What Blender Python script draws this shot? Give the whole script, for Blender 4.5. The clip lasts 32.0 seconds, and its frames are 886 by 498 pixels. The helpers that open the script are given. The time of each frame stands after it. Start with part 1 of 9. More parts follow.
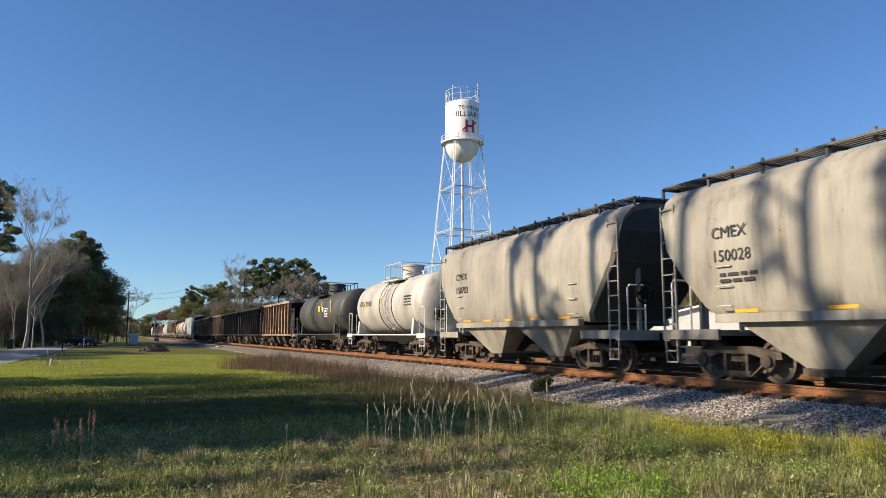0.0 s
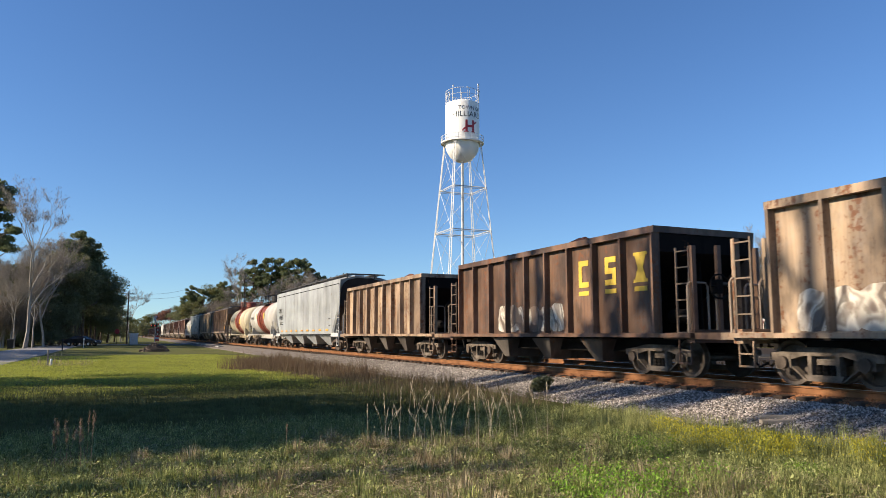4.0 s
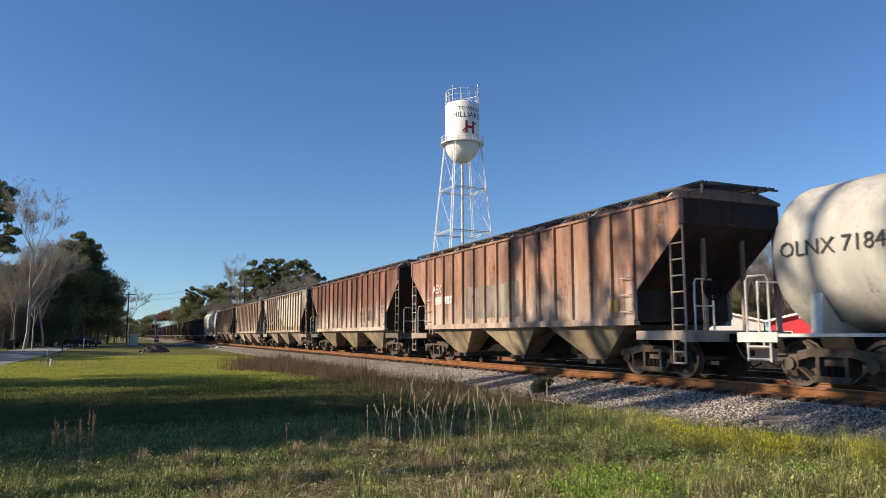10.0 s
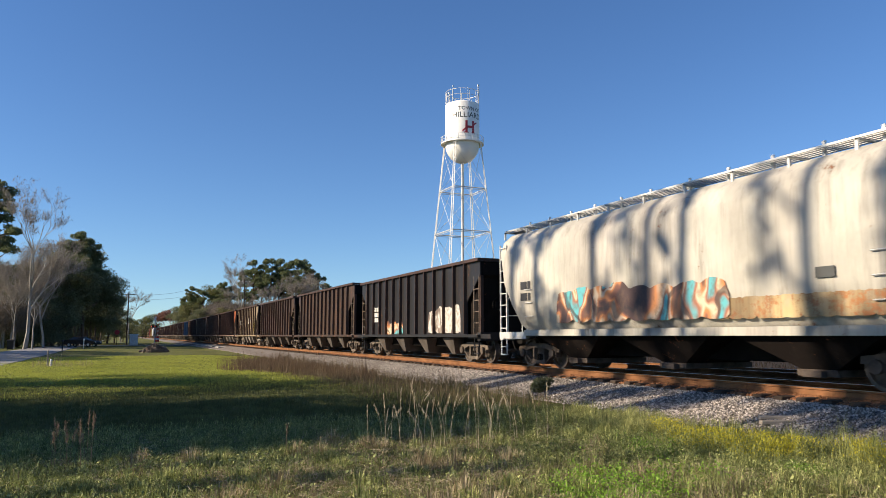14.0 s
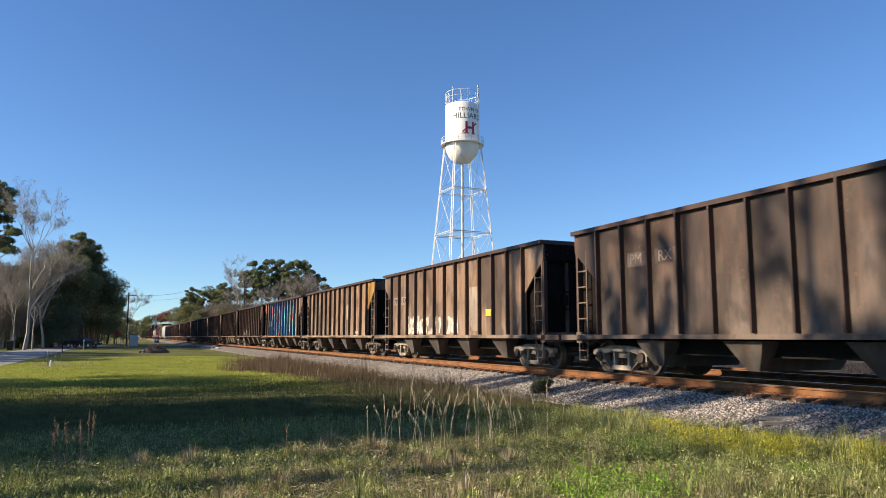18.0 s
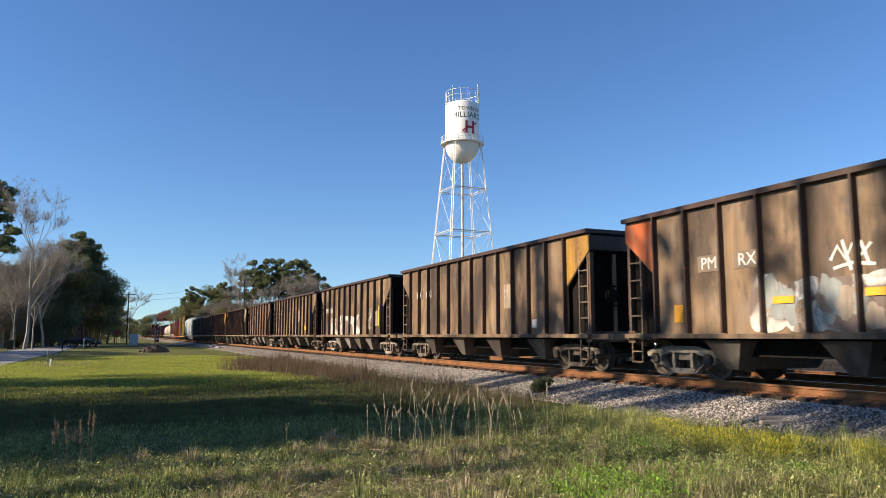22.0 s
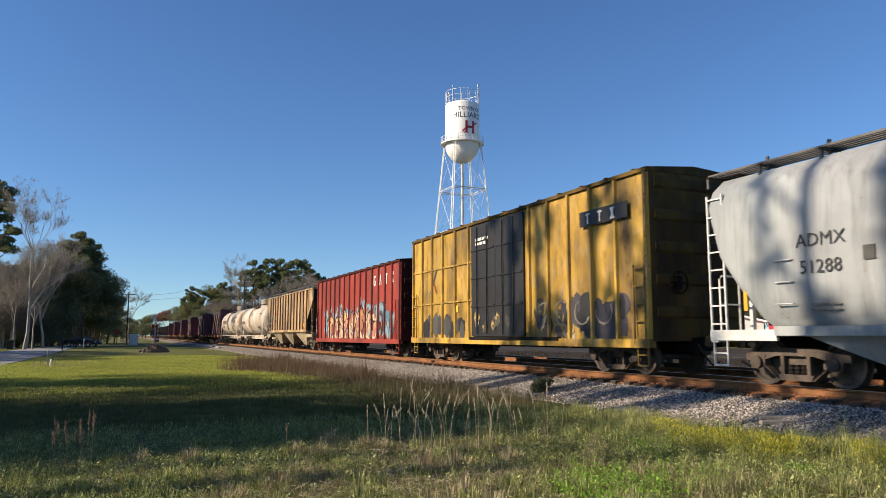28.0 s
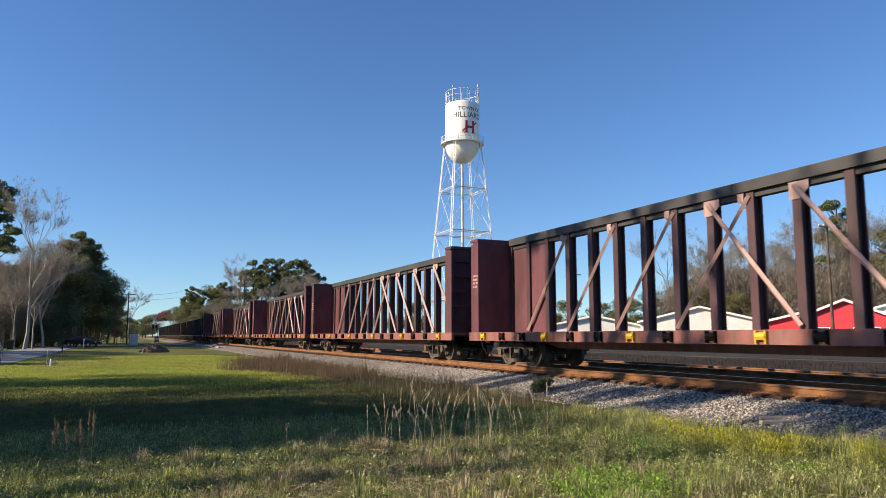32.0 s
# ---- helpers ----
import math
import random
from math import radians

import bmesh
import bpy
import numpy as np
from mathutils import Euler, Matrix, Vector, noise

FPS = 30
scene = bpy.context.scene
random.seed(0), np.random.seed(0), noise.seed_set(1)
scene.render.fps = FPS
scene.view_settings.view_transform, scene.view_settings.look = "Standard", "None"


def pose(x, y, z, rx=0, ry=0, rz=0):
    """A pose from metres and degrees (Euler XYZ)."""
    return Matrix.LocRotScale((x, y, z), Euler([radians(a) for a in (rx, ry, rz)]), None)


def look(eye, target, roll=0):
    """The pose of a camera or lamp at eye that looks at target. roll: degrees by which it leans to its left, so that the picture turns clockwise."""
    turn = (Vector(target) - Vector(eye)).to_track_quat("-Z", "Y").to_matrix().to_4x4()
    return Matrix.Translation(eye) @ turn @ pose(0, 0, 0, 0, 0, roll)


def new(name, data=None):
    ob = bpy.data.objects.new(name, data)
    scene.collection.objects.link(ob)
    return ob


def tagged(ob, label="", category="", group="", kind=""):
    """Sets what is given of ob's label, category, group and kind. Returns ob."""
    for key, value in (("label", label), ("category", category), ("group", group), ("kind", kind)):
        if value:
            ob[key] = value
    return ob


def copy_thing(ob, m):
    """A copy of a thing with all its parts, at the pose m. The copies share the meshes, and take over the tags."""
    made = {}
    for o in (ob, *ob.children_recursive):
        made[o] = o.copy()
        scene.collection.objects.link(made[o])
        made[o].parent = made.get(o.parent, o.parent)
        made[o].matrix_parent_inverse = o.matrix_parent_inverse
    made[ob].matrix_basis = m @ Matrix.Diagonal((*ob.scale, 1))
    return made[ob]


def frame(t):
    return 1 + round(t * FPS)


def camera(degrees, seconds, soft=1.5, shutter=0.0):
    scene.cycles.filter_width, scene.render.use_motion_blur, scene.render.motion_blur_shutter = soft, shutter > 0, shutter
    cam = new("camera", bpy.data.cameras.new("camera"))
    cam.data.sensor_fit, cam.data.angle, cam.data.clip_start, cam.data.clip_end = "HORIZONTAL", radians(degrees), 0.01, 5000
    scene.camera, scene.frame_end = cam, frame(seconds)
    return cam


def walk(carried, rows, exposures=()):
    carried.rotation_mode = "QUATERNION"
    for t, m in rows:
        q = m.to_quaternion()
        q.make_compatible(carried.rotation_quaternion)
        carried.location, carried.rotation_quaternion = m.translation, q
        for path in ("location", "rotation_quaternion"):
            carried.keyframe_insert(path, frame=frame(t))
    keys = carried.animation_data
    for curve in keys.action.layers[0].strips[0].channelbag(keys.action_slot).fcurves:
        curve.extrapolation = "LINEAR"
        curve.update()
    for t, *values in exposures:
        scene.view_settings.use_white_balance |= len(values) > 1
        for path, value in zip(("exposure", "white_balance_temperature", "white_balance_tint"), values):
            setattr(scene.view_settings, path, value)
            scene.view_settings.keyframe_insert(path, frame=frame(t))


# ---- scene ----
# ---------------------------------------------------------------- camera
# The track runs along x; the train comes from -x. The ground by the camera is z = 0, the rail heads lie at RAIL.
RAIL = 0.6
TRACK_Y = 13.15          # middle of the near track
SPEED = 24.85            # the train's speed along +x, metres a second
cam = camera(63.376, 32.0, soft=0.6, shutter=0.05)


def cam_pose(tilt):
    return pose(0, 0, 1.6, 90 + tilt, 0, 90 - 23.795)


walk(cam, [(0, cam_pose(6.825)), (8.6, cam_pose(6.825)), (9.4, cam_pose(6.885)), (14.6, cam_pose(6.885)), (16.3, cam_pose(6.95)),
           (18.3, cam_pose(6.94)), (19.0, cam_pose(6.885)), (32, cam_pose(6.885))],
     exposures=[(0, 0.72), (1, 0.65), (2, 0.76), (3, 0.88), (6, 0.61), (9, 0.65), (10, 0.6), (11, 0.86), (12, 0.78), (13, 0.74), (17, 0.92), (18, 0.94), (20, 0.85), (24, 0.89), (28, 0.69), (29, 0.71), (30, 0.62), (31, 0.56), (32, 0.82)])

# ---------------------------------------------------------------- light
SUN_EL, SUN_AZ = 27.0, 188.5       # azimuth from +y, clockwise towards +x
world = bpy.data.worlds.new("world")
scene.world = world
world.use_nodes = True
wn = world.node_tree.nodes
sky = wn.new("ShaderNodeTexSky")
sky.sky_type = "NISHITA"
sky.sun_disc = False
sky.sun_elevation = radians(SUN_EL)
sky.sun_rotation = radians(SUN_AZ)
sky.air_density, sky.dust_density, sky.ozone_density = 1.0, 0.1, 2.2
# clear dry air: the haze band at the horizon stays thin
geo_w = wn.new("ShaderNodeTexCoord")
lift_w = wn.new("ShaderNodeVectorMath")
lift_w.operation = "ADD"
lift_w.inputs[1].default_value = (0, 0, 0.03)
norm_w = wn.new("ShaderNodeVectorMath")
norm_w.operation = "NORMALIZE"
world.node_tree.links.new(geo_w.outputs["Generated"], lift_w.inputs[0])
world.node_tree.links.new(lift_w.outputs[0], norm_w.inputs[0])
world.node_tree.links.new(norm_w.outputs[0], sky.inputs[0])
tone = wn.new("ShaderNodeHueSaturation")
tone.inputs["Saturation"].default_value = 1.13
tone.inputs["Hue"].default_value = 0.504
world.node_tree.links.new(sky.outputs[0], tone.inputs["Color"])
tint = wn.new("ShaderNodeMix")
tint.data_type, tint.blend_type = "RGBA", "MULTIPLY"
tint.inputs[0].default_value = 1.0
tint.inputs[7].default_value = (0.84, 1.0, 1.19, 1)
world.node_tree.links.new(tone.outputs[0], tint.inputs[6])
world.node_tree.links.new(tint.outputs[2], wn["Background"].inputs[0])
wn["Background"].inputs[1].default_value = 0.075
sun = new("sun", bpy.data.lights.new("sun", "SUN"))
sun.data.energy, sun.data.angle, sun.data.color = 5.0, radians(0.55), (1.0, 0.83, 0.62)
SUN_DIR = Vector((math.sin(radians(SUN_AZ)) * math.cos(radians(SUN_EL)), math.cos(radians(SUN_AZ)) * math.cos(radians(SUN_EL)), math.sin(radians(SUN_EL))))
sun.matrix_world = look(SUN_DIR * 100, (0, 0, 0))

# ---------------------------------------------------------------- materials
MATS = {}


def nodes_of(name):
    m = bpy.data.materials.new(name)
    m.use_nodes = True
    return m, m.node_tree.nodes, m.node_tree.links, m.node_tree.nodes["Principled BSDF"]


def mix_rgb(nd, ln, fac, a, b, blend="MIX"):
    mx = nd.new("ShaderNodeMix")
    mx.data_type, mx.blend_type = "RGBA", blend
    for sock, val in ((mx.inputs[0], fac), (mx.inputs[6], a), (mx.inputs[7], b)):
        if hasattr(val, "links"):
            ln.new(val, sock)
        elif isinstance(val, (int, float)):
            sock.default_value = val
        else:
            sock.default_value = (*val, 1)
    return mx.outputs[2]


def coords(nd, ln, scale=(1, 1, 1), shift=True):
    """Object coordinates, shifted by the object's own random number."""
    tc = nd.new("ShaderNodeTexCoord")
    mp = nd.new("ShaderNodeMapping")
    mp.inputs["Scale"].default_value = scale
    ln.new(tc.outputs["Object"], mp.inputs["Vector"])
    if shift:
        oi = nd.new("ShaderNodeObjectInfo")
        mul = nd.new("ShaderNodeMath")
        mul.operation = "MULTIPLY"
        mul.inputs[1].default_value = 37.0
        ln.new(oi.outputs["Random"], mul.inputs[0])
        ln.new(mul.outputs[0], mp.inputs["Location"])
    return mp.outputs[0]


def noise_tex(nd, ln, vec, scale, detail=4, rough=0.55):
    n = nd.new("ShaderNodeTexNoise")
    n.inputs["Scale"].default_value, n.inputs["Detail"].default_value, n.inputs["Roughness"].default_value = scale, detail, rough
    ln.new(vec, n.inputs["Vector"])
    return n.outputs[0]


def ramp(nd, ln, src, lo, hi, a=(0, 0, 0), b=(1, 1, 1)):
    r = nd.new("ShaderNodeValToRGB")
    r.color_ramp.elements[0].position, r.color_ramp.elements[1].position = lo, hi
    r.color_ramp.elements[0].color, r.color_ramp.elements[1].color = (*a, 1), (*b, 1)
    ln.new(src, r.inputs[0])
    return r.outputs[0]


def bump(nd, ln, bsdf, height, strength, distance=0.02):
    b = nd.new("ShaderNodeBump")
    b.inputs["Strength"].default_value, b.inputs["Distance"].default_value = strength, distance
    ln.new(height, b.inputs["Height"])
    ln.new(b.outputs[0], bsdf.inputs["Normal"])


def plain(name, col, rough=0.7, metal=0.0, var=0.3, scale=3.0, fine=40.0, relief=0.15):
    """A surface of one colour with large stains and fine grain."""
    if name in MATS:
        return MATS[name]
    m, nd, ln, b = nodes_of(name)
    v = coords(nd, ln)
    n1, n2 = noise_tex(nd, ln, v, scale), noise_tex(nd, ln, v, fine, 3)
    dark = tuple(c * (1 - var) for c in col)
    light = tuple(min(1, c * (1 + var * 0.6)) for c in col)
    c1 = mix_rgb(nd, ln, ramp(nd, ln, n1, 0.3, 0.7), dark, light)
    c2 = mix_rgb(nd, ln, ramp(nd, ln, n2, 0.35, 0.75), c1, mix_rgb(nd, ln, 0.35, c1, dark), )
    ln.new(c2, b.inputs["Base Color"])
    b.inputs["Roughness"].default_value, b.inputs["Metallic"].default_value = rough, metal
    if rough > 0.7:
        b.inputs["Specular IOR Level"].default_value = 0.15
    if relief:
        bump(nd, ln, b, n2, relief)
    MATS[name] = m
    return m


RUST = (0.13, 0.052, 0.022)


def paint(name, col, rust=0.4, grime=0.5, rough=0.55, rust_col=RUST, grime_col=(0.05, 0.042, 0.035), soot=0.3, chalk=0.0):
    """Weathered car paint: faded patches, grime running down, rust breaking through."""
    if name in MATS:
        return MATS[name]
    m, nd, ln, b = nodes_of(name)
    v = coords(nd, ln)
    vs = coords(nd, ln, (1.6, 1.6, 0.16))
    big = noise_tex(nd, ln, v, 0.55, 5)
    streak = noise_tex(nd, ln, vs, 1.6, 6, 0.65)
    fine = noise_tex(nd, ln, v, 9.0, 6, 0.7)
    faded = mix_rgb(nd, ln, ramp(nd, ln, big, 0.3, 0.72), tuple(c * 0.72 for c in col), tuple(min(0.95, c * 1.12) for c in col))
    g = mix_rgb(nd, ln, ramp(nd, ln, streak, 0.7 - 0.38 * grime, 0.9 - 0.36 * grime), faded, mix_rgb(nd, ln, 0.3 + 0.45 * grime, faded, grime_col))
    # sheets that faded differently, and thin dirty runs down the side
    sheet = noise_tex(nd, ln, coords(nd, ln, (0.8, 0.8, 0.03)), 1.0, 2, 0.5)
    g = mix_rgb(nd, ln, 0.75 * min(1, grime), g, ramp(nd, ln, sheet, 0.36, 0.64, (0.6, 0.52, 0.49), (1.2, 1.19, 1.1)), "MULTIPLY")
    runs = noise_tex(nd, ln, coords(nd, ln, (7.0, 7.0, 0.3)), 1.5, 5, 0.6)
    g = mix_rgb(nd, ln, ramp(nd, ln, runs, 0.5, 0.72, (0, 0, 0), (grime,) * 3), g, mix_rgb(nd, ln, 0.55, g, grime_col))
    blot = noise_tex(nd, ln, coords(nd, ln, (1, 1, 0.6)), 2.4, 5, 0.65)
    g = mix_rgb(nd, ln, ramp(nd, ln, blot, 0.5, 0.66, (0, 0, 0), (0.85 * grime,) * 3), g, mix_rgb(nd, ln, 0.6, g, tuple(min(0.8, 0.3 * x + 0.5 * max(col)) for x in col)))
    mul = nd.new("ShaderNodeMath")
    mul.operation = "MULTIPLY"
    ln.new(streak, mul.inputs[0])
    ln.new(fine, mul.inputs[1])
    r = mix_rgb(nd, ln, ramp(nd, ln, mul.outputs[0], 0.40 - 0.26 * rust, 0.46 - 0.24 * rust), g, mix_rgb(nd, ln, fine, tuple(c * 0.6 for c in rust_col), tuple(c * 1.7 for c in rust_col)))
    if chalk:
        # bleached band along the foot, with a ragged upper edge
        sep = nd.new("ShaderNodeSeparateXYZ")
        tc = nd.new("ShaderNodeTexCoord")
        ln.new(tc.outputs["Object"], sep.inputs[0])
        hz = nd.new("ShaderNodeMath")
        hz.operation = "MULTIPLY_ADD"
        hz.inputs[1].default_value = 0.9
        ln.new(streak, hz.inputs[0])
        up = nd.new("ShaderNodeMath")
        up.operation = "MULTIPLY"
        up.inputs[1].default_value = 0.2
        ln.new(sep.outputs["Z"], up.inputs[0])
        ln.new(up.outputs[0], hz.inputs[2])
        r = mix_rgb(nd, ln, ramp(nd, ln, hz.outputs[0], 0.72, 1.0, (chalk,) * 3, (0, 0, 0)), r, (0.6, 0.51, 0.43))
    if soot:
        smoky = noise_tex(nd, ln, coords(nd, ln, (1.0, 1.0, 0.36)), 0.75, 4, 0.55)
        dark = noise_tex(nd, ln, coords(nd, ln, (1.0, 1.0, 0.5)), 1.9, 5, 0.62)
        r = mix_rgb(nd, ln, ramp(nd, ln, dark, 0.52, 0.64, (0, 0, 0), (0.75 * soot,) * 3), r, (0.03, 0.022, 0.018))
        r = mix_rgb(nd, ln, ramp(nd, ln, smoky, 0.46, 0.6, (0, 0, 0), (soot,) * 3), r, (0.022, 0.016, 0.014))
    ln.new(r, b.inputs["Base Color"])
    b.inputs["Roughness"].default_value = rough
    b.inputs["Specular IOR Level"].default_value = 0.1 if rough > 0.7 else 0.35
    bump(nd, ln, b, fine, 0.12)
    MATS[name] = m
    return m


def graffiti(name, cols, scale=1.3, seed=0.0, line=(0.03, 0.025, 0.03), wide=0.035):
    """Spray paint: soft coloured fields with thin outlines."""
    if name in MATS:
        return MATS[name]
    m, nd, ln, b = nodes_of(name)
    v = coords(nd, ln, (1.0, 1.0, 0.62), shift=False)
    ad = nd.new("ShaderNodeVectorMath")
    ad.operation = "ADD"
    ad.inputs[1].default_value = (seed, seed * 0.7, seed * 1.3)
    ln.new(v, ad.inputs[0])
    wob = nd.new("ShaderNodeTexNoise")
    wob.inputs["Scale"].default_value = 0.9
    ln.new(ad.outputs[0], wob.inputs["Vector"])
    ad2 = nd.new("ShaderNodeVectorMath")
    ad2.operation = "MULTIPLY_ADD"
    ad2.inputs[1].default_value = (1.6, 1.6, 1.6)
    ln.new(wob.outputs["Color"], ad2.inputs[0])
    ln.new(ad.outputs[0], ad2.inputs[2])
    field_n = noise_tex(nd, ln, ad2.outputs[0], scale * 0.8, 1.5, 0.45)
    r = nd.new("ShaderNodeValToRGB")
    r.color_ramp.interpolation = "EASE"
    while len(r.color_ramp.elements) < len(cols):
        r.color_ramp.elements.new(0.5)
    for i, c in enumerate(cols):
        r.color_ramp.elements[i].position, r.color_ramp.elements[i].color = 0.37 + 0.26 * i / (len(cols) - 1), (*c, 1)
    ln.new(field_n, r.inputs[0])
    # outlines follow the contours of a second field
    off = nd.new("ShaderNodeMath")
    off.operation = "SUBTRACT"
    off.inputs[1].default_value = 0.5
    ln.new(noise_tex(nd, ln, ad2.outputs[0], scale * 0.62, 0.5, 0.4), off.inputs[0])
    size = nd.new("ShaderNodeMath")
    size.operation = "ABSOLUTE"
    ln.new(off.outputs[0], size.inputs[0])
    edge = ramp(nd, ln, size.outputs[0], wide * 0.5, wide * 0.5 + 0.012)
    c = mix_rgb(nd, ln, edge, mix_rgb(nd, ln, 0.25, line, r.outputs[0]), r.outputs[0])
    fine = noise_tex(nd, ln, v, 6.0, 6, 0.7)
    c = mix_rgb(nd, ln, ramp(nd, ln, fine, 0.5, 0.62), c, mix_rgb(nd, ln, 0.5, c, (0.12, 0.075, 0.045)))
    ln.new(c, b.inputs["Base Color"])
    b.inputs["Roughness"].default_value = 0.6
    MATS[name] = m
    return m


def leafy(name, dark, light, through_col=None, rough=0.6, tuft=0.0, glow=0.35):
    """Foliage, varied from leaf to leaf."""
    if name in MATS:
        return MATS[name]
    m, nd, ln, b = nodes_of(name)
    geo = nd.new("ShaderNodeNewGeometry")
    v = coords(nd, ln)
    n1 = noise_tex(nd, ln, v, 0.35, 3)
    c = mix_rgb(nd, ln, geo.outputs["Random Per Island"], dark, light)
    c = mix_rgb(nd, ln, ramp(nd, ln, n1, 0.35, 0.65), mix_rgb(nd, ln, 0.35, c, tuple(x * 0.5 for x in dark)), c)
    if tuft:
        # tufts of older, darker growth a hand's width across
        n2 = noise_tex(nd, ln, v, tuft, 3, 0.6)
        c = mix_rgb(nd, ln, ramp(nd, ln, n2, 0.4, 0.6, (0.8, 0.8, 0.8), (0, 0, 0)), c, tuple(x * 0.3 for x in dark))
    ln.new(c, b.inputs["Base Color"])
    b.inputs["Roughness"].default_value = rough
    b.inputs["Specular IOR Level"].default_value = 0.2
    if through_col:
        tr = nd.new("ShaderNodeBsdfTranslucent")
        tr.inputs[0].default_value = (*through_col, 1)
        ms = nd.new("ShaderNodeMixShader")
        ms.inputs[0].default_value = glow
        out = nd["Material Output"]
        ln.new(b.outputs[0], ms.inputs[1])
        ln.new(tr.outputs[0], ms.inputs[2])
        ln.new(ms.outputs[0], out.inputs[0])
    MATS[name] = m
    return m


def ground_mat():
    m, nd, ln, b = nodes_of("ground")
    v = coords(nd, ln, shift=False)
    n1, n2, n3 = noise_tex(nd, ln, v, 0.12, 4), noise_tex(nd, ln, v, 1.1, 6, 0.65), noise_tex(nd, ln, v, 22.0, 4, 0.7)
    c = mix_rgb(nd, ln, ramp(nd, ln, n1, 0.35, 0.65), (0.085, 0.1, 0.034), (0.17, 0.18, 0.05))
    c = mix_rgb(nd, ln, ramp(nd, ln, n2, 0.45, 0.75), c, (0.17, 0.145, 0.075))
    c = mix_rgb(nd, ln, ramp(nd, ln, n3, 0.3, 0.8), mix_rgb(nd, ln, 0.5, c, (0.06, 0.065, 0.02)), c)
    ln.new(c, b.inputs["Base Color"])
    b.inputs["Roughness"].default_value = 0.95
    b.inputs["Specular IOR Level"].default_value = 0.1
    bump(nd, ln, b, n3, 0.8, 0.06)
    return m


M_GROUND = ground_mat()
M_BALLAST = plain("ballast", (0.2, 0.175, 0.155), 0.9, 0, 0.45, 2.2, 28, 0.9)
# dirty far ballast, lowered further for the train's shadow over it
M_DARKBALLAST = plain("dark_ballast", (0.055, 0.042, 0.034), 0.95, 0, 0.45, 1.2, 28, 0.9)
M_STONE = leafy("stones", (0.09, 0.08, 0.074), (0.62, 0.56, 0.505), None, 0.9)
M_RAILRUST = plain("rusty_rail", (0.235, 0.112, 0.053), 0.85, 0.1, 0.4, 2.5, 30, 0.3)
M_RUSTSTONE = leafy("rusty_stones", (0.16, 0.07, 0.035), (0.42, 0.2, 0.1), None, 0.9)
M_RAILHEAD = plain("rail_head", (0.42, 0.4, 0.38), 0.28, 1.0, 0.15, 3, 60, 0.05)
M_TIE = plain("tie_wood", (0.075, 0.055, 0.042), 0.9, 0, 0.4, 3, 40, 0.5)
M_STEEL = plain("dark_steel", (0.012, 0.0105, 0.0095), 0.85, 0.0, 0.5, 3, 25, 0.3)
M_FRAME = plain("side_frame", (0.1, 0.08, 0.066), 0.85, 0.0, 0.5, 3.5, 20, 0.3)
M_WHEEL = plain("wheel_steel", (0.11, 0.088, 0.072), 0.6, 0.3, 0.5, 4, 20, 0.2)
M_WHITE = plain("white_paint", (0.78, 0.77, 0.73), 0.5, 0, 0.1, 1.5, 20, 0.05)
M_TOWER = plain("tower_paint", (0.8, 0.785, 0.745), 0.5, 0, 0.07, 0.6, 12, 0.03)
M_STEELWHITE = plain("silver_paint", (0.68, 0.68, 0.66), 0.5, 0.1, 0.15, 1.5, 20, 0.05)
M_BLACK = plain("black_paint", (0.014, 0.0135, 0.014), 0.55, 0, 0.4, 2, 30, 0.1)
M_YELLOW = plain("yellow_paint", (0.62, 0.36, 0.02), 0.55, 0, 0.25, 2, 20, 0.05)
M_ORANGE = plain("orange_stripe", (0.7, 0.33, 0.02), 0.5, 0, 0.2, 2, 20, 0.05)
M_LETTER = plain("black_lettering", (0.025, 0.025, 0.028), 0.6, 0, 0.2, 3, 30, 0.0)
M_LETTERW = plain("white_lettering", (0.62, 0.6, 0.56), 0.6, 0, 0.25, 3, 12, 0.0)
M_LETTERY = plain("yellow_lettering", (0.6, 0.42, 0.05), 0.6, 0, 0.25, 3, 12, 0.0)
M_RED = plain("red_paint", (0.36, 0.022, 0.035), 0.5, 0, 0.15, 2, 20, 0.05)
M_GRATE = plain("grating", (0.12, 0.115, 0.11), 0.6, 0.6, 0.3, 3, 40, 0.2)
M_ASPHALT = plain("asphalt", (0.26, 0.255, 0.25), 0.9, 0, 0.25, 0.4, 60, 0.4)
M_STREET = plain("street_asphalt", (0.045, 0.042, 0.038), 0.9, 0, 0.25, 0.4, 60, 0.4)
M_CONCRETE = plain("concrete", (0.42, 0.40, 0.36), 0.85, 0, 0.25, 1.2, 30, 0.3)
M_BARK = plain("bark", (0.11, 0.085, 0.065), 0.95, 0, 0.4, 2, 14, 0.6)
M_PALEBARK = plain("pale_bark", (0.31, 0.285, 0.25), 0.95, 0, 0.3, 1.5, 14, 0.5)
M_ORE = plain("ore_load", (0.17, 0.075, 0.05), 0.95, 0, 0.4, 3, 12, 0.9)
M_COAL = plain("coal_load", (0.03, 0.028, 0.027), 0.8, 0, 0.4, 3, 12, 0.9)
M_WOOD = plain("weathered_wood", (0.36, 0.31, 0.25), 0.9, 0, 0.3, 3, 30, 0.4)


